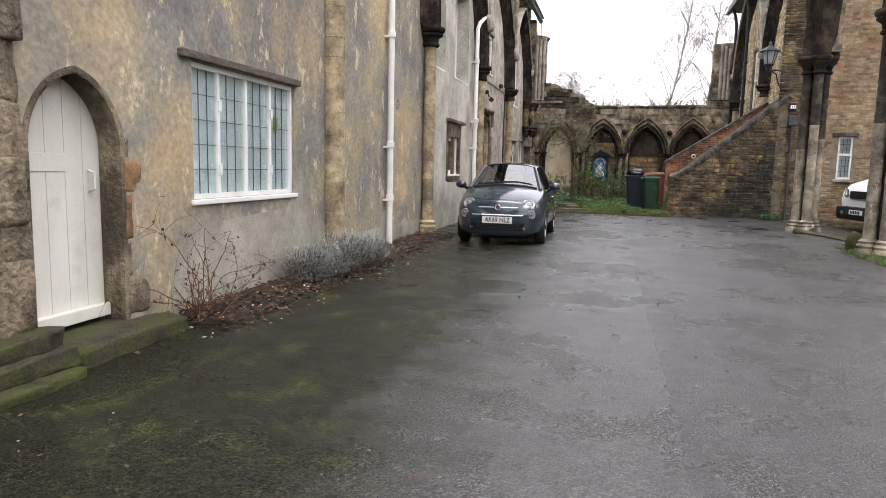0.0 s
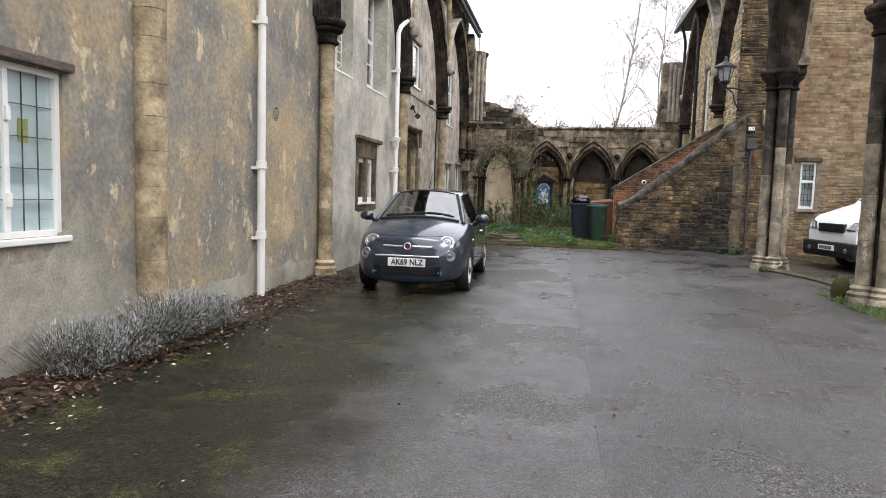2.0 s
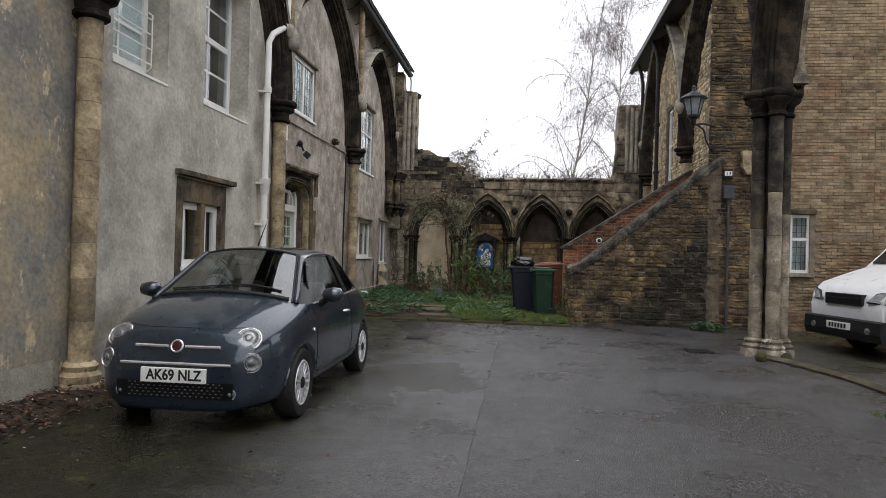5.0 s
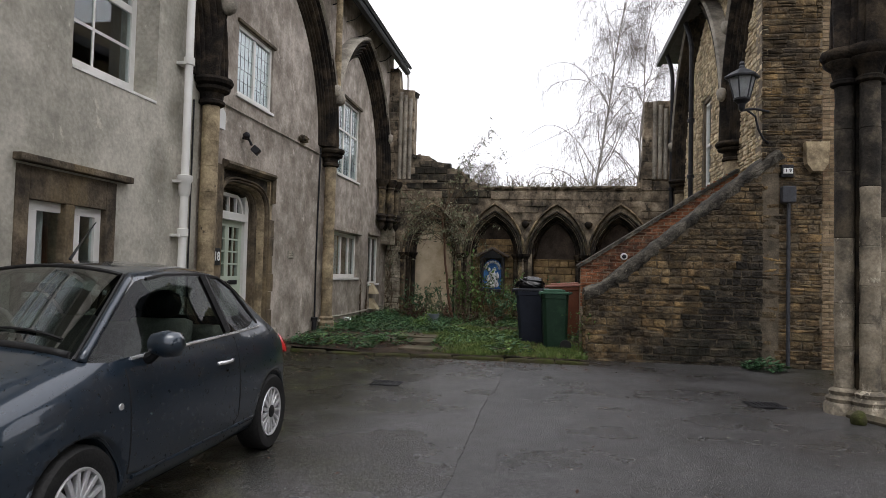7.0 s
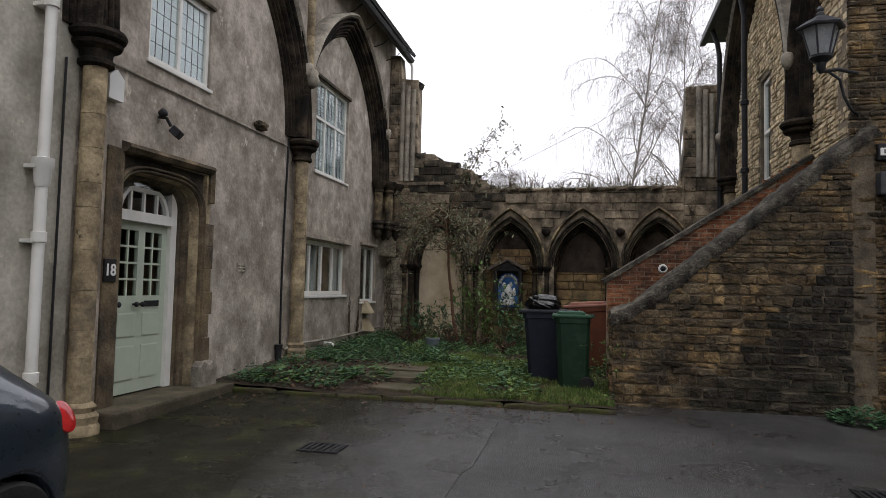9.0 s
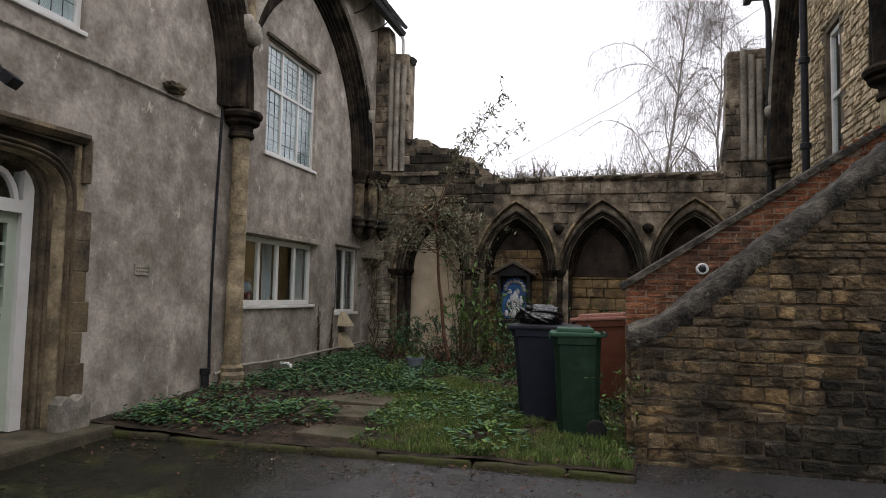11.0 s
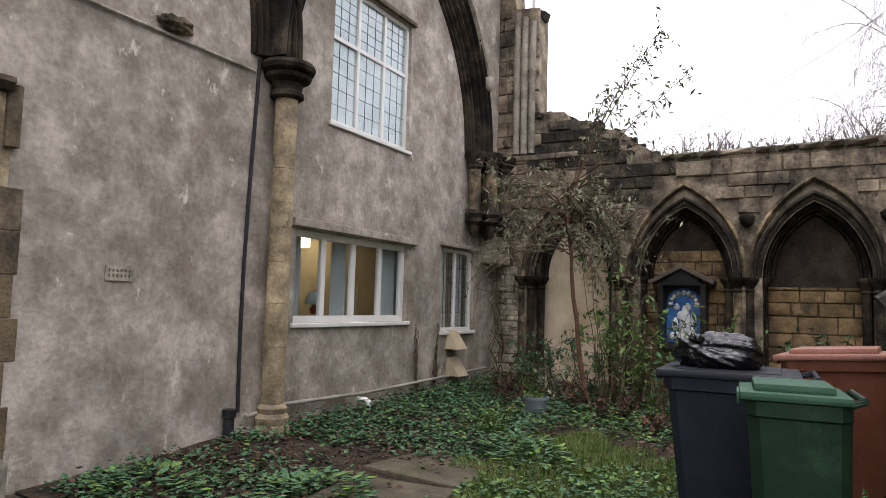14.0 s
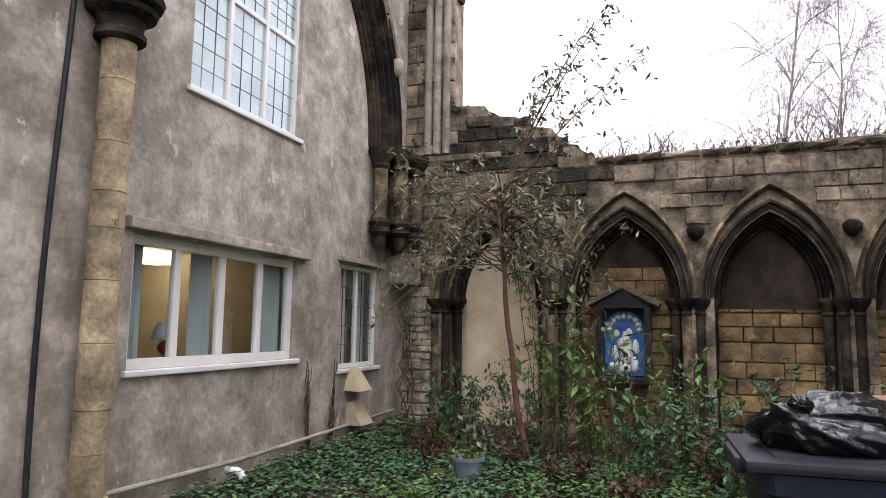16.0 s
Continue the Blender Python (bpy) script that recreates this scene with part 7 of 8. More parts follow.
M["birch_twig"] = surf("grey-brown birch twigs", [(0.12, 0.105, 0.1), (0.2, 0.175, 0.165)], 3, 0.9, 0.1, 30)
M["conifer"] = leafy("dark conifer needles", [(0.012, 0.03, 0.012), (0.03, 0.055, 0.02)], 0.7)

R = random.Random(77)


def rvec(s=1.0):
    return Vector((R.gauss(0, s), R.gauss(0, s), R.gauss(0, s)))


def fractal(x, y, s):
    return noise.noise(Vector((x * s, y * s, 4.2)))


# garden ground cover
grass, ivy, weeds, dead, pale_bits = Soup(), Soup(), Soup(), Soup(), Soup()
on_slab = lambda x, y: -1.9 + 0.35 * fractal(x, y, 2.5) < x + 0.2 * (y - 20.5) < -0.85 + 0.35 * fractal(x + 9, y, 2.5) and y < 22.2
for _ in range(90000):
    x, y = R.uniform(-1.5, 1.6), R.uniform(20.08, 24.6)
    w = 0.38 + fractal(x, y, 0.9) + 0.8 * fractal(x, y, 3.0) - max(0, y - 23.4) * 0.8 - max(0, abs(x - 0.1) - 1.0) * 0.7
    if w < R.uniform(0, 0.5) or on_slab(x, y):
        continue
    grass.blade(Vector((x, y, gardenz(x, y) - 0.01)), Vector((R.gauss(0, 0.03), R.gauss(0, 0.03), 0)), R.uniform(0.035, 0.1), R.uniform(0.0025, 0.005), R.uniform(0, 6))
for _ in range(46000):
    x, y = R.uniform(-3.55, 1.6), R.uniform(20.1, 27.4)
    left = x < -1.3
    w = (0.28 if left else 0.14) + 0.9 * fractal(x, y, 0.7) + 0.4 * fractal(x, y, 2.5) + (0.25 if left and y > 22.3 else 0) - (0.25 if y < 21 else 0)
    if w < R.uniform(-0.05, 0.4) or on_slab(x, y):
        continue
    s = R.uniform(0.025, 0.066)
    p = Vector((x, y, gardenz(x, y) + abs(R.gauss(0.03, 0.05))))
    a = R.uniform(0, math.tau)
    (ivy if R.random() < (0.85 if left else 0.5) else weeds).leaf(p, Vector((math.cos(a), math.sin(a), R.uniform(-0.2, 0.5))), Vector((R.gauss(0, 0.3), R.gauss(0, 0.3), 1)), s, s * 0.85)
for cx, cy, n, r in ((-1.85, 21.05, 260, 0.42), (-1.2, 23.0, 200, 0.35), (-2.9, 20.5, 160, 0.4), (0.3, 20.5, 150, 0.4), (0.2, 21.3, 120, 0.35), (-0.9, 22.7, 200, 0.35), (1.72, 22.6, 120, 0.2), (4.3, 20.3, 260, 0.28)):
    for _ in range(n):
        a, q = R.uniform(0, math.tau), r * R.random() ** 0.6
        x, y = cx + q * math.cos(a), cy + q * math.sin(a)
        base = gardenz(x, y) if cy != 20.3 else gz(y)
        s = R.uniform(0.05, 0.11)
        (ivy if R.random() < 0.6 or cy == 20.3 else weeds).leaf(Vector((x, y, base + R.uniform(0.01, 0.22) * (1 - q / r * 0.6))), Vector((math.cos(a), math.sin(a), R.uniform(-0.1, 0.6))), Vector((0, 0, 1)), s, s * 0.6)


def litter(soup, x0, x1, y0, y1, n, zf, s0, s1, keep):
    for _ in range(n):
        x, y = R.uniform(x0, x1), R.uniform(y0, y1)
        if not keep(x, y):
            continue
        a, s = R.uniform(0, math.tau), R.uniform(s0, s1)
        soup.leaf(Vector((x, y, zf(x, y) + R.uniform(0.004, 0.03))), Vector((math.cos(a), math.sin(a), R.gauss(0, 0.25))), Vector((R.gauss(0, 0.35), R.gauss(0, 0.35), 1)), s, s * 0.6, R.uniform(-0.2, 0.3))


litter(dead, -3.55, 1.6, 20.1, 27.4, 9000, lambda x, y: gardenz(x, y) + 0.01, 0.03, 0.07, lambda x, y: fractal(x, y, 1.1) > -0.25 - (0.25 if x < -1.5 else 0) and not (on_slab(x, y) and R.random() < 0.6))
bed_z = lambda x, y: gz(y) - 0.01 + 0.085 * max(0, min(1, (-2.99 - x) / 0.3))
litter(dead, -3.62, -2.85, 4.75, 12.9, 3600, bed_z, 0.03, 0.065, lambda x, y: R.random() < 1.0 - max(0, x + 3.05) * 5)
litter(pale_bits, -3.62, -2.7, 4.2, 12.5, 420, bed_z, 0.02, 0.05, lambda x, y: R.random() < 0.7)
litter(dead, -3.6, 4.6, 0.5, 19.9, 750, lambda x, y: gz(y) + 0.006, 0.025, 0.055, lambda x, y: R.random() < 0.35 + 0.65 * (x < -2 or y > 18.6))
litter(dead, -3.4, 1.6, 19.3, 19.95, 420, lambda x, y: gz(y) + 0.006, 0.02, 0.05, lambda x, y: True)
litter(pale_bits, -3.4, 3.5, 1.0, 19.9, 110, lambda x, y: gz(y) + 0.004, 0.015, 0.03, lambda x, y: True)
moss = Soup()
for _ in range(5000):
    x, y = R.uniform(3.9, 5.2), R.uniform(10.2, 13.2)
    moss.blade(Vector((x, y, gz(y) + 0.05)), Vector((R.gauss(0, 0.02), R.gauss(0, 0.02), 0)), R.uniform(0.02, 0.06), 0.004, R.uniform(0, 6))
for nm, soup, mt, label in (("garden_grass", grass, "grass", "patchy winter grass in the garden"), ("ivy_cover", ivy, "ivy", "dark ivy and nettles covering the garden soil"),
                            ("weed_cover", weeds, "weed", "fresh green weeds among the ivy"), ("leaf_litter", dead, "dead_leaf", "dead brown leaves on soil and asphalt"),
                            ("pale_litter", pale_bits, "pale_leaf", "bleached leaf scraps along the bed"), ("verge_grass", moss, "weed", "low moss and grass on the verge")):
    tagged(new(nm, soup.mesh(nm, M[mt])), label, "ground cover", "", "stuff")


def wander(p, d, length, steps, wobble, droop=0.0):
    pts, d = [p.copy()], d.normalized()
    for _ in range(steps):
        d = (d + rvec(wobble) + Vector((0, 0, -droop))).normalized()
        pts.append(pts[-1] + d * length / steps)
    return pts


def shrub(name, label, base, stems, height, lean, leaf_mat, twig_mat, leaves, leaf_size, spread, category="shrub", twigs=5, low=0.35, r0=0.012, slim=0.5, wob=0.12):
    t = thing(name, label, category, Matrix.Translation(base))
    wood, crown = Soup(), Soup()
    for _ in range(stems):
        a = R.uniform(0, math.tau)
        d = Vector((math.cos(a) * spread + lean[0], math.sin(a) * spread + lean[1], 1))
        h = height * R.uniform(0.6, 1.05)
        pts = wander(Vector((R.gauss(0, 0.06), R.gauss(0, 0.06), -0.03)), d, h, 9, wob)
        wood.twig(pts, r0, r0 * 0.35, 4)
        for _ in range(twigs):
            i = R.randint(int(9 * low), 9)
            tw = wander(pts[i], rvec() + Vector((0, 0, 0.4)), h * R.uniform(0.12, 0.32), 5, 0.2, 0.05)
            wood.twig(tw, r0 * 0.35, r0 * 0.15, 3)
            for _ in range(leaves):
                q = R.choice(tw)
                s = leaf_size * R.uniform(0.6, 1.3)
                crown.leaf(q, rvec() + Vector((0, 0, -0.25)), Vector((R.gauss(0, 0.4), R.gauss(0, 0.4), 1)), s, s * slim)
    part("stem_tangle", wood.mesh("stems", M[twig_mat]), None, t)
    if leaves:
        part("foliage", crown.mesh("leaves", M[leaf_mat]), None, t)
    return t


# lavender clumps and the bare bush by the wall
for x, y, h in ((-3.32, 6.85, 0.42), (-3.3, 7.3, 0.38), (-3.28, 7.75, 0.46), (-3.3, 8.2, 0.42), (-3.25, 8.65, 0.34)):
    t = thing("lavender_bush", "silver-grey lavender bush at the wall foot", "lavender", pose(x, y, gz(y)), "lavender bushes")
    st = Soup()
    wd = Soup()
    for _ in range(520):
        a = R.uniform(0, math.tau)
        d = Vector((math.cos(a) * R.uniform(0.1, 1.0) + 0.1, math.sin(a) * R.uniform(0.1, 1.0), R.uniform(0.5, 1.2)))
        p = Vector((R.gauss(0, 0.07), R.gauss(0, 0.08), 0.02))
        pts = wander(p, d, h * R.uniform(0.6, 1.1), 4, 0.08)
        wd.twig(pts, 0.003, 0.0015, 3)
        for q in pts[1:]:
            for _ in range(3):
                st.leaf(q + rvec(0.008), d + rvec(0.6), Vector((0, 0, 1)), R.uniform(0.025, 0.05), 0.006)
    part("stem_tangle", wd.mesh("stems", M["twig"]), None, t)
    part("foliage", st.mesh("leaves", M["lavender"]), None, t)
shrub("bare_bush", "bare reddish twiggy bush beside the doorstep", (-3.4, 4.95, gz(5) + 0.04), 20, 1.05, (0.12, 0.2), "dead_leaf", "red_twig", 1, 0.045, 0.8, "bush", 10, 0.2, 0.006, wob=0.2)
# undergrowth before the blind arcade
for x, y, h, n, lf in ((-2.75, 26.9, 1.0, 12, "ivy"), (-2.3, 26.6, 0.9, 12, "ivy"), (-1.75, 26.8, 1.1, 10, "ivy"), (-1.2, 26.3, 1.3, 12, "weed"), (-0.75, 26.1, 1.5, 12, "weed"), (-0.35, 26.4, 1.2, 12, "ivy"),
                       (0.1, 26.2, 1.2, 12, "weed"), (0.5, 25.8, 1.0, 12, "ivy"), (-0.2, 25.2, 0.9, 10, "ivy"), (0.55, 24.9, 0.8, 10, "ivy"), (-1.9, 25.9, 0.7, 10, "dull_leaf"), (1.2, 26.6, 1.2, 9, "ivy"), (1.9, 26.7, 0.9, 8, "ivy")):
    shrub("garden_shrub", "tangled leafy shrub before the ruined wall", (x, y, gardenz(x, y)), n, h, (0, -0.05), lf, "twig", 5, 0.085, 0.35, "shrub", 6, 0.2, 0.007)
for x, y, h in ((-2.2, 25.3, 0.45), (-1.35, 25.5, 0.5), (-0.9, 25.0, 0.45), (-0.3, 24.6, 0.4), (0.4, 25.3, 0.55), (-2.7, 26.0, 0.5)):
    shrub("withered_plant", "withered brown plant among the undergrowth", (x, y, gardenz(x, y)), 14, h, (0, 0), "dead_leaf", "twig", 4, 0.07, 0.7, "plant", 5, 0.2, 0.005)
shrub("tall_stems", "tall green-leaved stems against the wall", (-1.15, 25.9, gardenz(-1, 25.9)), 7, 2.1, (0.05, 0.0), "weed", "twig", 3, 0.13, 0.22, "shrub", 4, 0.45, 0.009, wob=0.07)
shrub("tall_stems", "tall green-leaved stems near the shrine", (-0.5, 25.6, gardenz(-0.5, 25.6)), 6, 1.9, (0.1, 0.0), "weed", "twig", 3, 0.13, 0.25, "shrub", 4, 0.45, 0.009, wob=0.07)
shrub("pot_plant", "small green fern in the flower pot", (-1.72, 24.78, gardenz(-1.7, 24.8) + 0.2), 9, 0.3, (0, 0), "weed", "twig", 6, 0.05, 0.6, "plant", 4, 0.1, 0.003)
shrub("fern_clump", "yellow-green fern clump in the ivy", (-1.75, 23.6, gardenz(-1.75, 23.6)), 16, 0.34, (0, 0), "weed", "twig", 8, 0.05, 0.7, "plant", 4, 0.1, 0.003)
shrub("fern_clump", "yellow-green fern clump in the ivy", (-2.5, 26.2, gardenz(-2.5, 26.2)), 16, 0.45, (0, 0), "grass", "red_twig", 8, 0.05, 0.7, "plant", 4, 0.1, 0.003)
shrub("wall_creeper", "ivy tuft at the end of the stair wall", (1.56, 20.78, 0.2), 9, 1.0, (0.0, 0.0), "weed", "twig", 5, 0.045, 0.07, "creeper", 7, 0.1, 0.005)
# climbers at the corner
cr = thing("corner_climber", "brown withered climber hanging at the wall corner", "climber", Matrix.Translation((-3.5, 27.2, 0.4)))
wood, crown = Soup(), Soup()
for k in range(5):
    pts = [Vector((R.gauss(0.0, 0.08) + 0.05 * k * 0.4, R.gauss(0.2, 0.08), z)) for z in np.linspace(0, R.uniform(1.6, 3.4), 9)]
    wood.twig(pts, 0.01, 0.004, 4)
    for q in pts[3:]:
        for _ in range(2):
            crown.leaf(q + rvec(0.04), Vector((R.uniform(-0.4, 1), R.uniform(-1, 0.2), R.uniform(-0.8, 0.2))), Vector((0, 0, 1)), R.uniform(0.08, 0.17), 0.03)
part("stem_tangle", wood.mesh("stems", M["twig"]), None, cr)
part("foliage", crown.mesh("leaves", M["dull_leaf"]), None, cr)
for y in (25.2, 25.62):
    c2 = thing("wall_creeper", "dry creeper stem climbing the plaster", "creeper", Matrix.Translation((WX + 0.02, y, 0.4)))
    wood = Soup()
    for _ in range(9):
        wood.twig([Vector((abs(R.gauss(0.012, 0.012)), 0.12 * math.sin(z * 2.2) * (y - 25.4) * 3 + R.gauss(0, 0.03), z)) for z in np.linspace(0, R.uniform(0.4, 0.95), 9)], 0.008, 0.004, 3)
    part("stem_tangle", wood.mesh("stems", M["twig"]), None, c2)["kind"] = "stuff"

# the small tree in the garden: bare trunk, drooping tangled crown, two tall leafy shoots
tr = thing("garden_tree", "slender small tree with a drooping tangled crown", "tree", Matrix.Translation((-1.36, 25.75, gardenz(-1.4, 25.75))))
trunk = [Vector((-0.08 * k ** 0.5 - 0.03 * k * 0.4 + 0.012 * math.sin(k * 2), 0.01 * math.sin(k), 0.29 * k - 0.06)) for k in range(10)]
tb = Soup()
tb.twig(trunk, 0.036, 0.022, 8)
part("trunk", tb.mesh("trunk", M["red_twig"], True), None, tr)
wood, crown = Soup(), Soup()
top = trunk[-1]
for k in range(60):
    a = R.uniform(0, math.tau)
    st = trunk[R.randint(7, 9)] + Vector((0, 0, R.uniform(-0.1, 0.35)))
    d = Vector((math.cos(a) * 1.0, math.sin(a) * 0.6, R.uniform(0.0, 0.9)))
    pts = wander(st, d, R.uniform(0.7, 1.55), 9, 0.16, 0.13)
    wood.twig(pts, 0.011, 0.003, 3)
    for i in range(3, 10):
        for _ in range(R.choice((1, 1, 2))):
            tw = wander(pts[i], rvec() + Vector((0, 0, -0.2)), R.uniform(0.12, 0.4), 4, 0.25, 0.1)
            wood.twig(tw, 0.004, 0.002, 3)
            if R.random() < 0.75:
                for q in tw[1:]:
                    s = R.uniform(0.05, 0.13)
                    crown.leaf(q, rvec() + Vector((0, 0, -0.9)), rvec(), s, s * 0.32)
part("branch_tangle", wood.mesh("branches", M["twig"]), None, tr)
part("crown", crown.mesh("crown", M["dull_leaf"]), None, tr)
wood, crown = Soup(), Soup()
for dx, ht, bend in ((0.95, 2.3, 0.5), (1.5, 1.95, 0.6), (0.5, 1.7, 0.3), (1.2, 2.5, 0.45)):
    pts = [top + Vector((dx * u ** 1.2, 0.1 * u, 0.0 + ht * u - bend * u * u * 0.5)) for u in np.linspace(0, 1, 14)]
    wood.twig(pts, 0.014, 0.004, 4)
    for i in range(6, 14):
        for _ in range(4):
            tw = wander(pts[i], rvec() + Vector((0.2, 0, 0.1)), R.uniform(0.1, 0.32), 4, 0.2, 0.16)
            wood.twig(tw, 0.004, 0.002, 3)
            for q in tw[1:]:
                for _ in range(1):
                    s = R.uniform(0.05, 0.12)
                    crown.leaf(q, rvec() + Vector((0.3, 0, -0.8)), rvec(), s, s * 0.35)
part("shoot_wood", wood.mesh("shoots", M["twig"]), None, tr)
part("shoot_leaves", crown.mesh("shoot_leaves", M["dull_leaf"]), None, tr, "dark drooping leaves")

# dry stems along the wall top
for k in range(22):
    x = -1.0 + 0.2 * k + R.gauss(0, 0.05)
    shrub("dry_tuft", "dry weed stems growing on the wall top", (x, BY + 0.25, 3.96), R.randint(9, 18), R.uniform(0.25, 0.7), (0, 0), "dull_leaf", "twig", 2, 0.035, 0.45, "weeds", 5, 0.3, 0.0075, wob=0.12)["group"] = "weeds on the wall top"
gt = Soup()
for _ in range(2500):
    x = R.uniform(-1.0, 3.4)
    gt.blade(Vector((x, BY + R.uniform(-0.02, 0.4), 3.96)), Vector((R.gauss(0, 0.03), R.gauss(-0.02, 0.03), 0)), R.uniform(0.02, 0.09), 0.004, R.uniform(0, 6))
tagged(new("wall_top_grass", gt.mesh("wall_top_grass", M["weed"])), "short grass and moss on the wall top", "grass", "", "stuff")


# ---- bare birches behind the wall ----
def birch(base, height, seed, label, lean=0.0, spread=1.0):
    t = thing("birch_tree", label, "tree", Matrix.Translation(base), "bare birches behind the wall")
    rng = random.Random(seed)
    g = lambda s: Vector((rng.gauss(0, s), rng.gauss(0, s), rng.gauss(0, s)))
    tb, cb = Soup(), Soup()
    stem = [Vector((0, 0, -0.3))]
    d = Vector((lean, 0, 1))
    for k in range(16):
        d = (d + g(0.05)).normalized()
        stem.append(stem[-1] + d * height / 16)
    tb.twig(stem, 0.085, 0.01, 8)
    for i in range(4, 16):
        for _ in range(3):
            a = rng.uniform(0, math.tau)
            p, d = stem[i].copy(), Vector((math.cos(a) * 0.75, math.sin(a) * 0.75, 1.15))
            ln = spread * (0.5 + (16 - i) / 16) * rng.uniform(2.2, 3.9)
            limb = [p]
            for k in range(10):
                d = (d + g(0.11) + Vector((0, 0, -0.035 * k))).normalized()
                limb.append(limb[-1] + d * ln / 10)
            tb.twig(limb, 0.04 * (1.15 - i / 18), 0.008, 5)
            for k in range(3, 11):
                for _ in range(5):
                    d2 = (g(0.6) + (limb[k] - limb[k - 1]).normalized() * 0.8 + Vector((0, 0, 0.15))).normalized()
                    tw = [limb[k]]
                    tl = rng.uniform(0.8, 2.3)
                    for q in range(9):
                        d2 = (d2 + g(0.08) + Vector((0, 0, -0.26))).normalized()
                        tw.append(tw[-1] + d2 * tl / 9)
                    cb.twig(tw, 0.0058, 0.0022, 3)
                    for q in (2, 3, 4, 5, 6):
                        if rng.random() < 0.6:
                            d3 = (g(0.5) + Vector((0, 0, -0.4))).normalized()
                            t3 = [tw[q], tw[q] + d3 * 0.2, tw[q] + d3 * 0.32 + Vector((0, 0, -0.15)), tw[q] + d3 * 0.38 + Vector((0, 0, -0.5))]
                            cb.twig(t3, 0.0035, 0.002, 3)
    part("trunk", tb.mesh("trunk", M["birch_bark"], True), None, t)
    part("crown", cb.mesh("crown", M["birch_twig"]), None, t)
    return t


birch((2.2, 43.0, 0.2), 18.5, 3, "tall bare weeping birch behind the ruined wall", 0.02, 1.4)
birch((5.2, 44.0, 0.2), 18.0, 8, "tall bare birch behind the ruined wall", -0.02, 1.35)
birch((-5.5, 54.0, 0.2), 9.5, 31, "smaller bare tree behind the ruined wall", 0.03, 0.7)
wire = thing("overhead_wire", "thin overhead wire crossing to the east range", "wire")
part("strand", tube([(-1.2, 31.0, 5.0), (1.5, 29.8, 6.05), (4.2, 28.0, 7.3)], 0.006, 4), M["black_iron"], wire)
# conifer sprig beside the pier
con = thing("conifer_branch", "dark green conifer branch reaching past a pier", "conifer", Matrix.Translation((5.4, 12.0, 0.2)))
ndl, wood = Soup(), Soup()
wood.twig([Vector((0, 0, 0)), Vector((0.03, 0.0, 1.6)), Vector((0.0, 0.02, 3.4))], 0.05, 0.02, 6)
for z0, tip in ((2.75, Vector((-1.0, 0.25, 3.12))), (2.6, Vector((-0.8, 0.2, 2.86))), (2.9, Vector((-0.7, -0.3, 3.3))), (2.3, Vector((-0.5, 0.1, 2.6)))):
    pts = [Vector((0, 0, z0)).lerp(tip, u) + Vector((0, 0, 0.08 * math.sin(u * 3))) for u in np.linspace(0, 1, 8)]
    wood.twig(pts, 0.012, 0.004, 4)
    for q in pts[2:]:
        for _ in range(3):
            tw = wander(q, (tip - pts[0]).normalized() + rvec(0.5), 0.22, 4, 0.1, 0.05)
            for w in tw:
                for _ in range(8):
                    ndl.leaf(w, rvec() + (tip - pts[0]) * 0.4, Vector((0, 0, 1)), 0.035, 0.004)
part("stem", wood.mesh("stem", M["twig"]), None, con)
part("needle_spray", ndl.mesh("needles", M["conifer"]), None, con)

# ---- stones, bricks and blocks of the walls ----
def unit_stone(name, material, seed, rough=0.05, inset=0.1):
    """A block with a raised, slightly uneven face towards -y, one metre each way."""
    rr = random.Random(seed)
    bm = bmesh.new()
    j = lambda s=rough: rr.uniform(-s, s)
    back = [bm.verts.new((sx * 0.5, 0.5, sz * 0.5)) for sx, sz in ((-1, -1), (1, -1), (1, 1), (-1, 1))]
    rim = [bm.verts.new((sx * 0.5 + j(), -0.2, sz * 0.5 + j())) for sx, sz in ((-1, -1), (1, -1), (1, 1), (-1, 1))]
    face = [bm.verts.new((sx * (0.5 - inset * 0.5) + j(), -0.5 + j(0.12), sz * (0.5 - inset) + j())) for sx, sz in ((-1, -1), (1, -1), (1, 1), (-1, 1))]
    mid = bm.verts.new((j(0.1), -0.55 + j(0.12), j(0.1)))
    for a, b in ((back, rim), (rim, face)):
        for k in range(4):
            bm.faces.new((a[k], a[(k + 1) % 4], b[(k + 1) % 4], b[k]))
    for k in range(4):
        bm.faces.new((face[k], face[(k + 1) % 4], mid))
    return finish(name, bm, material)


def courses(x0, x1, z0, z1, hs, ws, keep, seed, gap=0.008, mixed=False):
    """Rows of blocks: yields centre, width and height."""
    rr = random.Random(seed)
    z = z0
    while z < z1 - 0.02:
        h = min(rr.uniform(*hs), z1 - z)
        x = x0 - rr.uniform(0, ws[0])
        while x < x1:
            w = rr.uniform(*ws)
            a, b = max(x, x0), min(x + w, x1)
            if b - a > 0.04 and keep(a, b, z, z + h):
                if mixed and rr.random() < 0.35 and h > 0.08:
                    cut = h * rr.uniform(0.38, 0.62)
                    yield (a + b) / 2, z + cut / 2, b - a - gap, cut - gap, rr
                    yield (a + b) / 2, z + cut + (h - cut) / 2, b - a - gap, h - cut - gap, rr
                else:
                    yield (a + b) / 2, z + h / 2, b - a - gap, h - gap, rr
            x += w
        z += h


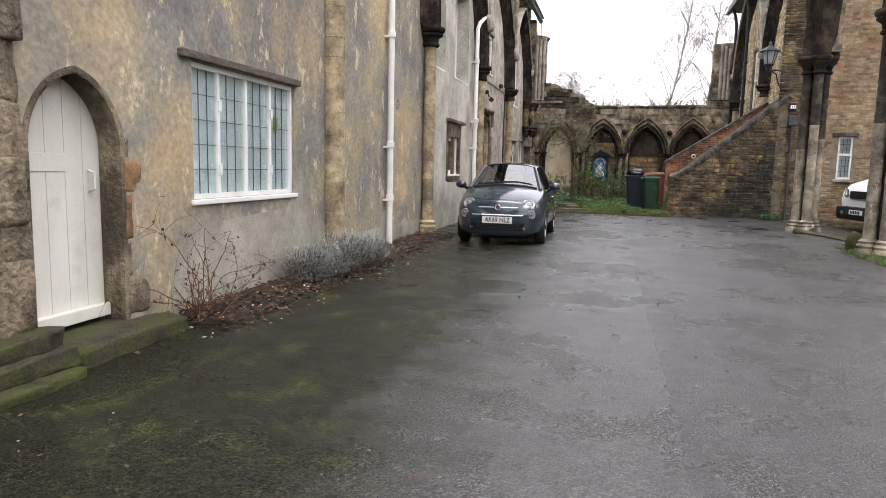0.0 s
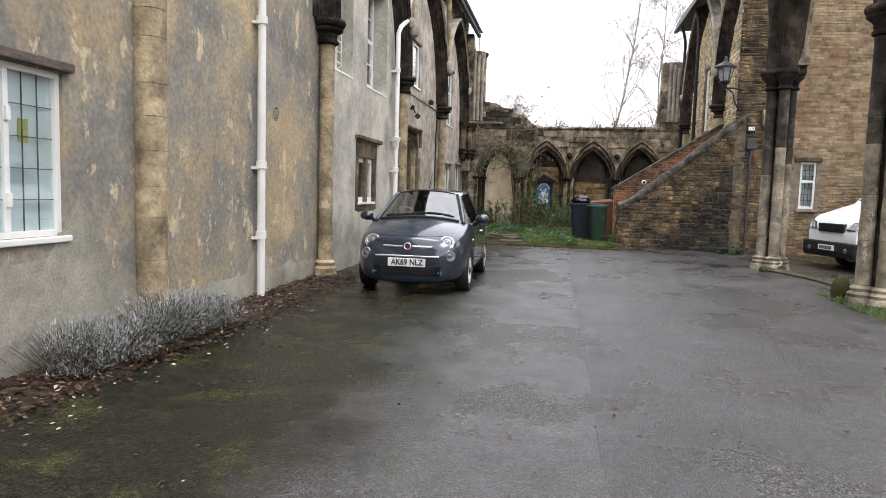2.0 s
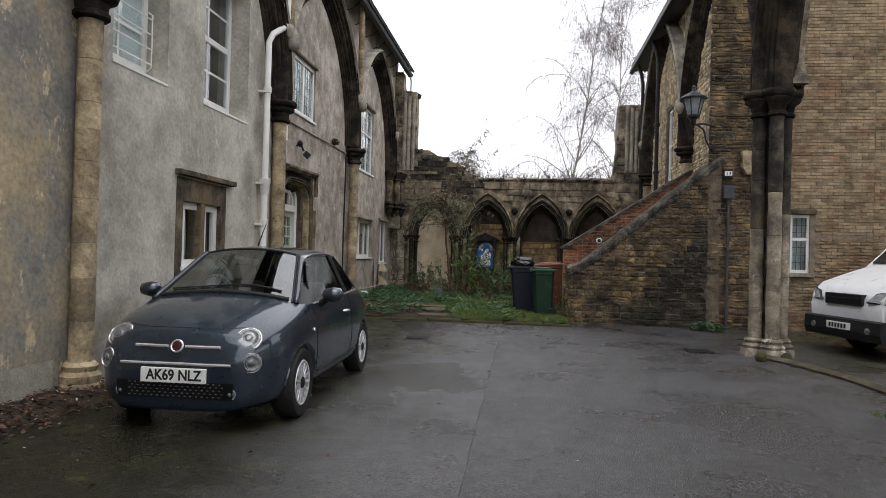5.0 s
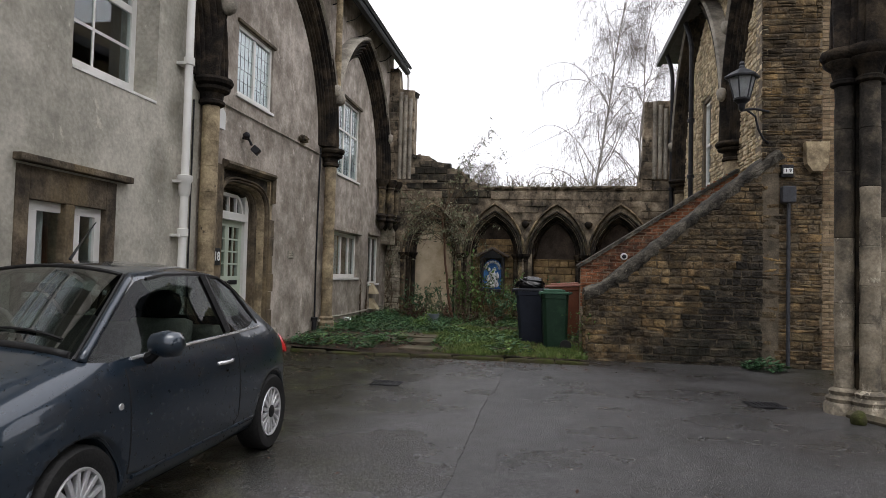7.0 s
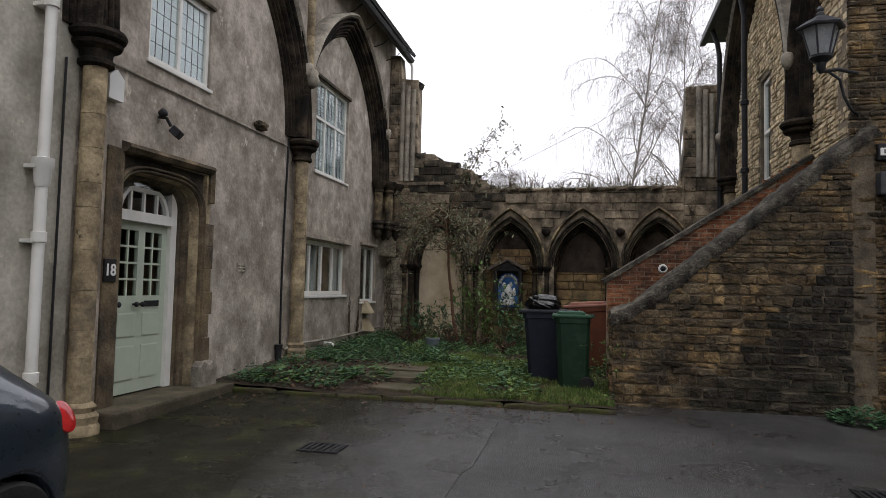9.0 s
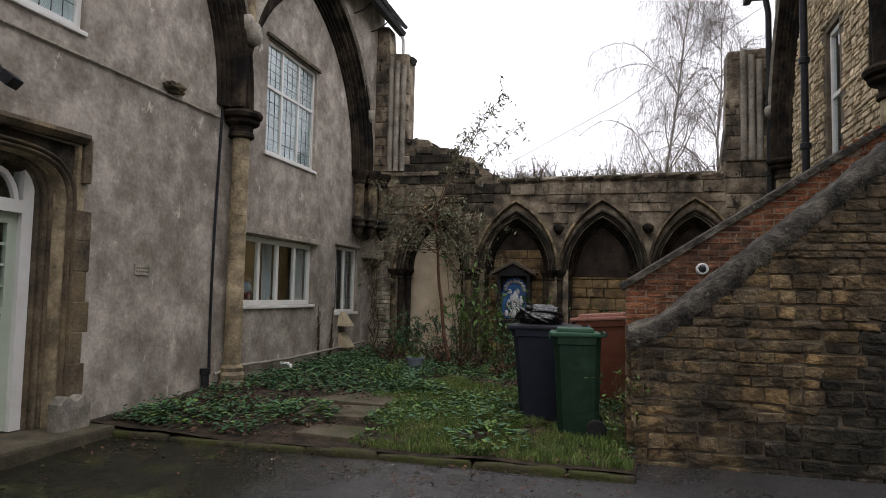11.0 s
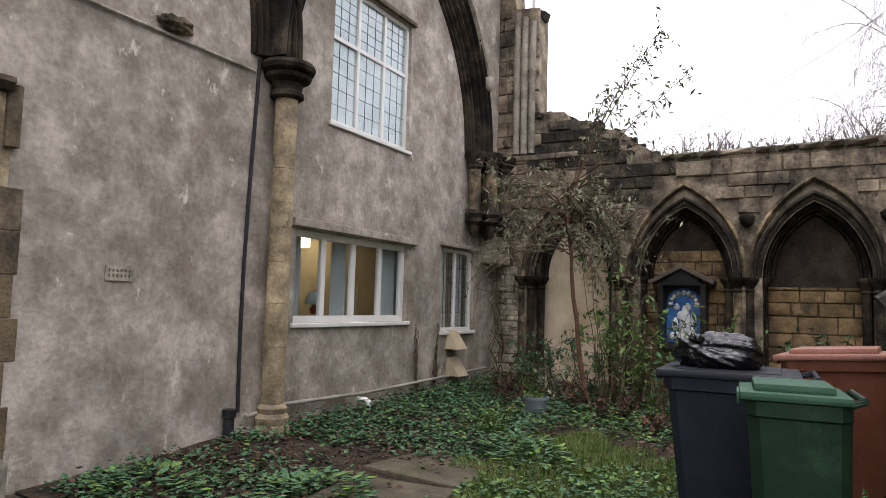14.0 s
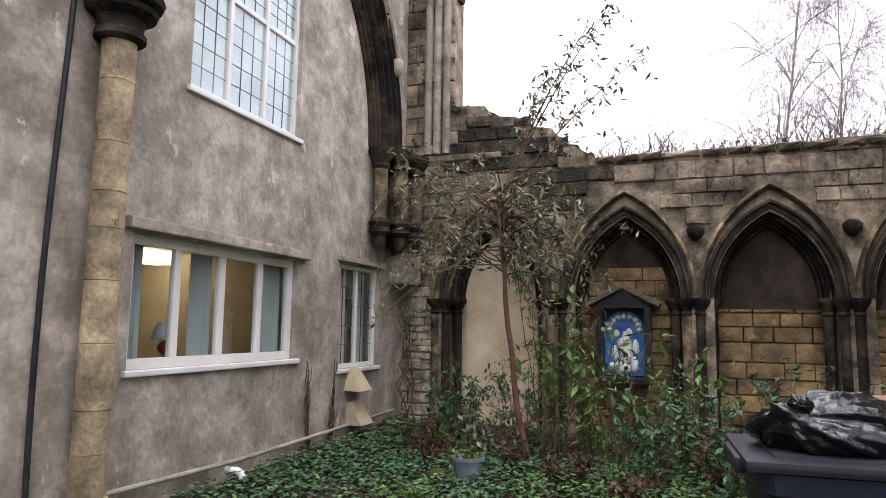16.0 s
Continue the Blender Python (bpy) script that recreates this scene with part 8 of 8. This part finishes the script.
def lay(parent, name, meshes, spots, put, depth, jut=0.01, tilt=0.0):
    n = 0
    for u, v, w, h, rr in spots:
        m = put(u, v, rr.uniform(-jut, jut)) @ Matrix.Rotation(rr.gauss(0, tilt), 4, "Y") @ Matrix.Diagonal((w, depth, h, 1))
        ob = part(name, rr.choice(meshes), None, parent)
        ob.matrix_world = m
        n += 1
    return n


def lay_joined(name, material, spots, put, depth, label, category, jut=0.01, inset=0.1):
    v, f = [], []
    for u, vv, w, h, rr in spots:
        m = put(u, vv, rr.uniform(-jut, jut))
        k = len(v)
        j = lambda: rr.uniform(-0.04, 0.04)
        for sx, sy, sz in ((-0.5, 0.5, -0.5), (0.5, 0.5, -0.5), (0.5, 0.5, 0.5), (-0.5, 0.5, 0.5)):
            v.append(m @ Vector((sx * w, sy * depth, sz * h)))
        for sx, sz in ((-1, -1), (1, -1), (1, 1), (-1, 1)):
            v.append(m @ Vector((sx * w * (0.5 + j()), -0.3 * depth, sz * h * (0.5 + j()))))
        for sx, sz in ((-1, -1), (1, -1), (1, 1), (-1, 1)):
            v.append(m @ Vector((sx * w * (0.5 - inset * 0.4) + j() * w, -0.5 * depth + j() * depth, sz * h * (0.5 - inset) + j() * h)))
        f += [(k, k + 1, k + 5, k + 4), (k + 1, k + 2, k + 6, k + 5), (k + 2, k + 3, k + 7, k + 6), (k + 3, k, k + 4, k + 7),
              (k + 4, k + 5, k + 9, k + 8), (k + 5, k + 6, k + 10, k + 9), (k + 6, k + 7, k + 11, k + 10), (k + 7, k + 4, k + 8, k + 11), (k + 8, k + 9, k + 10, k + 11)]
    me = bpy.data.meshes.new(name)
    me.from_pydata([tuple(p) for p in v], [], f)
    me.materials.append(material)
    return tagged(new(name, me), label, category, "", "stuff")


rub = [unit_stone("stone", M["rubble"], 100 + k, 0.09, 0.07) for k in range(9)]
facing_s = lambda y: (lambda u, v, d: Matrix.Translation((u, y + d, v)))
under = lambda a, b, z0, z1: z1 < min(slope(a), slope(b)) + 0.05
black = [unit_stone("stone", M["rubble_black"], 130 + k, 0.1, 0.08) for k in range(6)]
# black stones run along the coping and low towards the high end
is_black = lambda a, z: slope(a) - z < 0.1 + 0.22 * noise.noise((a * 2.1, z, 5)) or z < (a - 2.4) * 1.15 + 0.45 * noise.noise((a * 1.3, z * 1.5, 2)) + 0.25 * noise.noise((a * 6, z * 6, 8))
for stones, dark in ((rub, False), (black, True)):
    spots = [q for q in courses(1.58, 4.36, 0.1, 3.5, (0.06, 0.145), (0.1, 0.27), under, 3, 0.016) if is_black(q[0], q[1]) == dark]
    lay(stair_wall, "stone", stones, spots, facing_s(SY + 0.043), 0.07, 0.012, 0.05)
facing_w = lambda x: (lambda u, v, d: Matrix.Translation((x + d, u, v)) @ Matrix.Rotation(-math.pi / 2, 4, "Z"))
lay(stair_wall, "stone", rub, courses(SY + 0.03, SY + 0.44, 0.1, 1.24, (0.08, 0.15), (0.16, 0.3), lambda *a: True, 4), facing_w(1.59), 0.08, 0.01)
lay_joined("rubble_side", M["rubble_light"], courses(SY + 0.05, 28.0, 1.2, 7.55, (0.06, 0.13), (0.07, 0.24), lambda a, b, z0, z1: not (a < 25.0 and b > 24.3 and z1 > 3.55 and z0 < 5.55), 8, 0.016, True), facing_w(EX + 0.043), 0.07, "golden limestone rubble facing above the steps", "stone facing", 0.014)
bk = [unit_stone("brick", M["brick_buff"], 200 + k, 0.02, 0.06) for k in range(3)]
end_wall = bpy.data.objects["wall_east_end"]
lay(end_wall, "stone", rub, courses(4.34, 5.25, 0.05, 7.9, (0.07, 0.15), (0.1, 0.34), lambda *a: True, 7, 0.016, True), facing_s(SY + 0.07), 0.07, 0.012, 0.03)


def bricks(x0, x1, z0, z1, keep, seed, ln=0.212, ht=0.066, gap=0.008):
    rr = random.Random(seed)
    row = 0
    z = z0
    while z + ht <= z1:
        x = x0 - (ln / 2 if row % 2 else 0)
        while x < x1:
            a, b = max(x, x0), min(x + ln, x1)
            if b - a > 0.05 and keep(a, b, z, z + ht):
                yield (a + b) / 2, z + ht / 2, b - a - gap, ht - gap, rr
            x += ln
        z += ht
        row += 1


clear = lambda a, b, z0, z1: not (b > 5.82 and a < 6.4 and z1 > 1.27 and z0 < 2.6)
lay(end_wall, "brick", bk, bricks(5.25, 7.5, 0.12, 2.1, clear, 1), facing_s(SY + 0.076), 0.05, 0.004)
lay_joined("brick_facing", M["brick_buff_far"], bricks(5.25, 7.5, 2.1, 9.1, clear, 2), facing_s(SY + 0.076), 0.05, "buff brick facing of the tall wall", "brick facing", 0.004, 0.05)
lay_joined("brick_facing", M["brick_buff_far"], bricks(7.5, 11.5, 0.12, 9.1, clear, 5), facing_s(SY + 0.076), 0.05, "buff brick facing of the tall wall", "brick facing", 0.004, 0.05)
rb = [unit_stone("brick", M["brick_red"], 300 + k, 0.03, 0.06) for k in range(4)]
lay(parapet, "brick", rb, bricks(1.55, 4.36, 0.975, 3.5, lambda a, b, z0, z1: (z0 + z1) / 2 < 1.735 + ((a + b) / 2 - 1.55) * 0.642 and z0 > slope(min(4.5, max(1.6, b))) - 0.75, 3, 0.215, 0.064, 0.008), facing_s(22.03), 0.05, 0.004)


def in_arch(x, z, grow=0.0):
    for c in ARCHES:
        if abs(x - c) < 0.86 + grow:
            path = pointed(c, 0.86 + grow, 2.12, 1.41, 10)
            if z < float(np.interp(x, [p[0] for p in path], [p[1] for p in path])):
                return True
    return False


def wall_top(x):
    xs = [(-3.7, 7.3), (-3.38, 7.3), (-3.36, 6.75), (-2.93, 6.7), (-2.9, 4.88), (-2.45, 4.82), (-2.35, 4.68), (-2.0, 4.6), (-1.8, 4.45), (-1.5, 4.4), (-1.35, 4.2), (-1.1, 4.05), (-0.9, 3.95), (3.3, 3.98), (3.4, 4.9), (3.46, 6.25), (4.4, 6.3)]
    return float(np.interp(x, [p[0] for p in xs], [p[1] for p in xs]))


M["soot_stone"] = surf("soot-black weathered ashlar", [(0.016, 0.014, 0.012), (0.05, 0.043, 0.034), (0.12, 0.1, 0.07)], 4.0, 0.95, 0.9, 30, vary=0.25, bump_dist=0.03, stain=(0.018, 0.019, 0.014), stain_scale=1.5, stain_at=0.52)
ash = [unit_stone("stone_block", M["ashlar"], 400 + k, 0.03, 0.05) for k in range(6)]
free = lambda a, b, z0, z1: not any(in_arch(x, z) for x in (a, (a + b) / 2, b) for z in (z0, z1)) and z1 <= min(wall_top(a + 0.02), wall_top(b - 0.02)) + 0.06
north = bpy.data.objects["wall_north"]
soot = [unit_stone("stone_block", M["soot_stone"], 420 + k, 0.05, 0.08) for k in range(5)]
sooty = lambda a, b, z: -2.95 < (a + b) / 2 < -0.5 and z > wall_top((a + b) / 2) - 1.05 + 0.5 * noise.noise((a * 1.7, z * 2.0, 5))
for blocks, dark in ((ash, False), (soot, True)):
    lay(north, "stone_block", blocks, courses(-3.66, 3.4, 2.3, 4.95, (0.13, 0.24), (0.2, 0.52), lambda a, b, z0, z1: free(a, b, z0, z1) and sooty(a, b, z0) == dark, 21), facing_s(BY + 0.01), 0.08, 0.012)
pale_ash = [unit_stone("stone_block", M["corner_stone"], 440 + k, 0.06, 0.08) for k in range(4)]
lay(north, "stone_block", pale_ash, courses(-3.66, -3.2, 0.3, 2.3, (0.08, 0.2), (0.12, 0.34), free, 22), facing_s(BY + 0.01), 0.08, 0.014)
lay(north, "stone_block", ash, courses(-3.66, -2.9, 4.95, 7.3, (0.2, 0.34), (0.3, 0.5), free, 23), facing_s(BY + 0.01), 0.08, 0.008)
lay(north, "stone_block", ash, courses(3.4, 4.4, 2.2, 6.3, (0.18, 0.32), (0.25, 0.5), free, 24), facing_s(BY + 0.01), 0.08, 0.01)
nic = [unit_stone("stone_block", M["niche_stone"], 500 + k, 0.02, 0.05) for k in range(5)]
backing = bpy.data.objects["wall_north.001"]
for i, c in enumerate(ARCHES[1:]):
    lay(backing, "stone_block", nic, courses(c - 0.62, c + 0.62, 0.25, 2.0 if i else 2.55, (0.15, 0.26), (0.24, 0.5), lambda *a: True, 30 + i, 0.005), facing_s(BY + 0.385), 0.08, 0.006)
cap_st = [unit_stone("coping_stone", M["ashlar"], 600 + k, 0.06, 0.1) for k in range(3)]
lay(north, "coping_stone", cap_st, courses(-0.9, 3.35, 3.9, 4.0, (0.1, 0.1), (0.25, 0.5), lambda *a: True, 41), facing_s(BY + 0.1), 0.32, 0.02)
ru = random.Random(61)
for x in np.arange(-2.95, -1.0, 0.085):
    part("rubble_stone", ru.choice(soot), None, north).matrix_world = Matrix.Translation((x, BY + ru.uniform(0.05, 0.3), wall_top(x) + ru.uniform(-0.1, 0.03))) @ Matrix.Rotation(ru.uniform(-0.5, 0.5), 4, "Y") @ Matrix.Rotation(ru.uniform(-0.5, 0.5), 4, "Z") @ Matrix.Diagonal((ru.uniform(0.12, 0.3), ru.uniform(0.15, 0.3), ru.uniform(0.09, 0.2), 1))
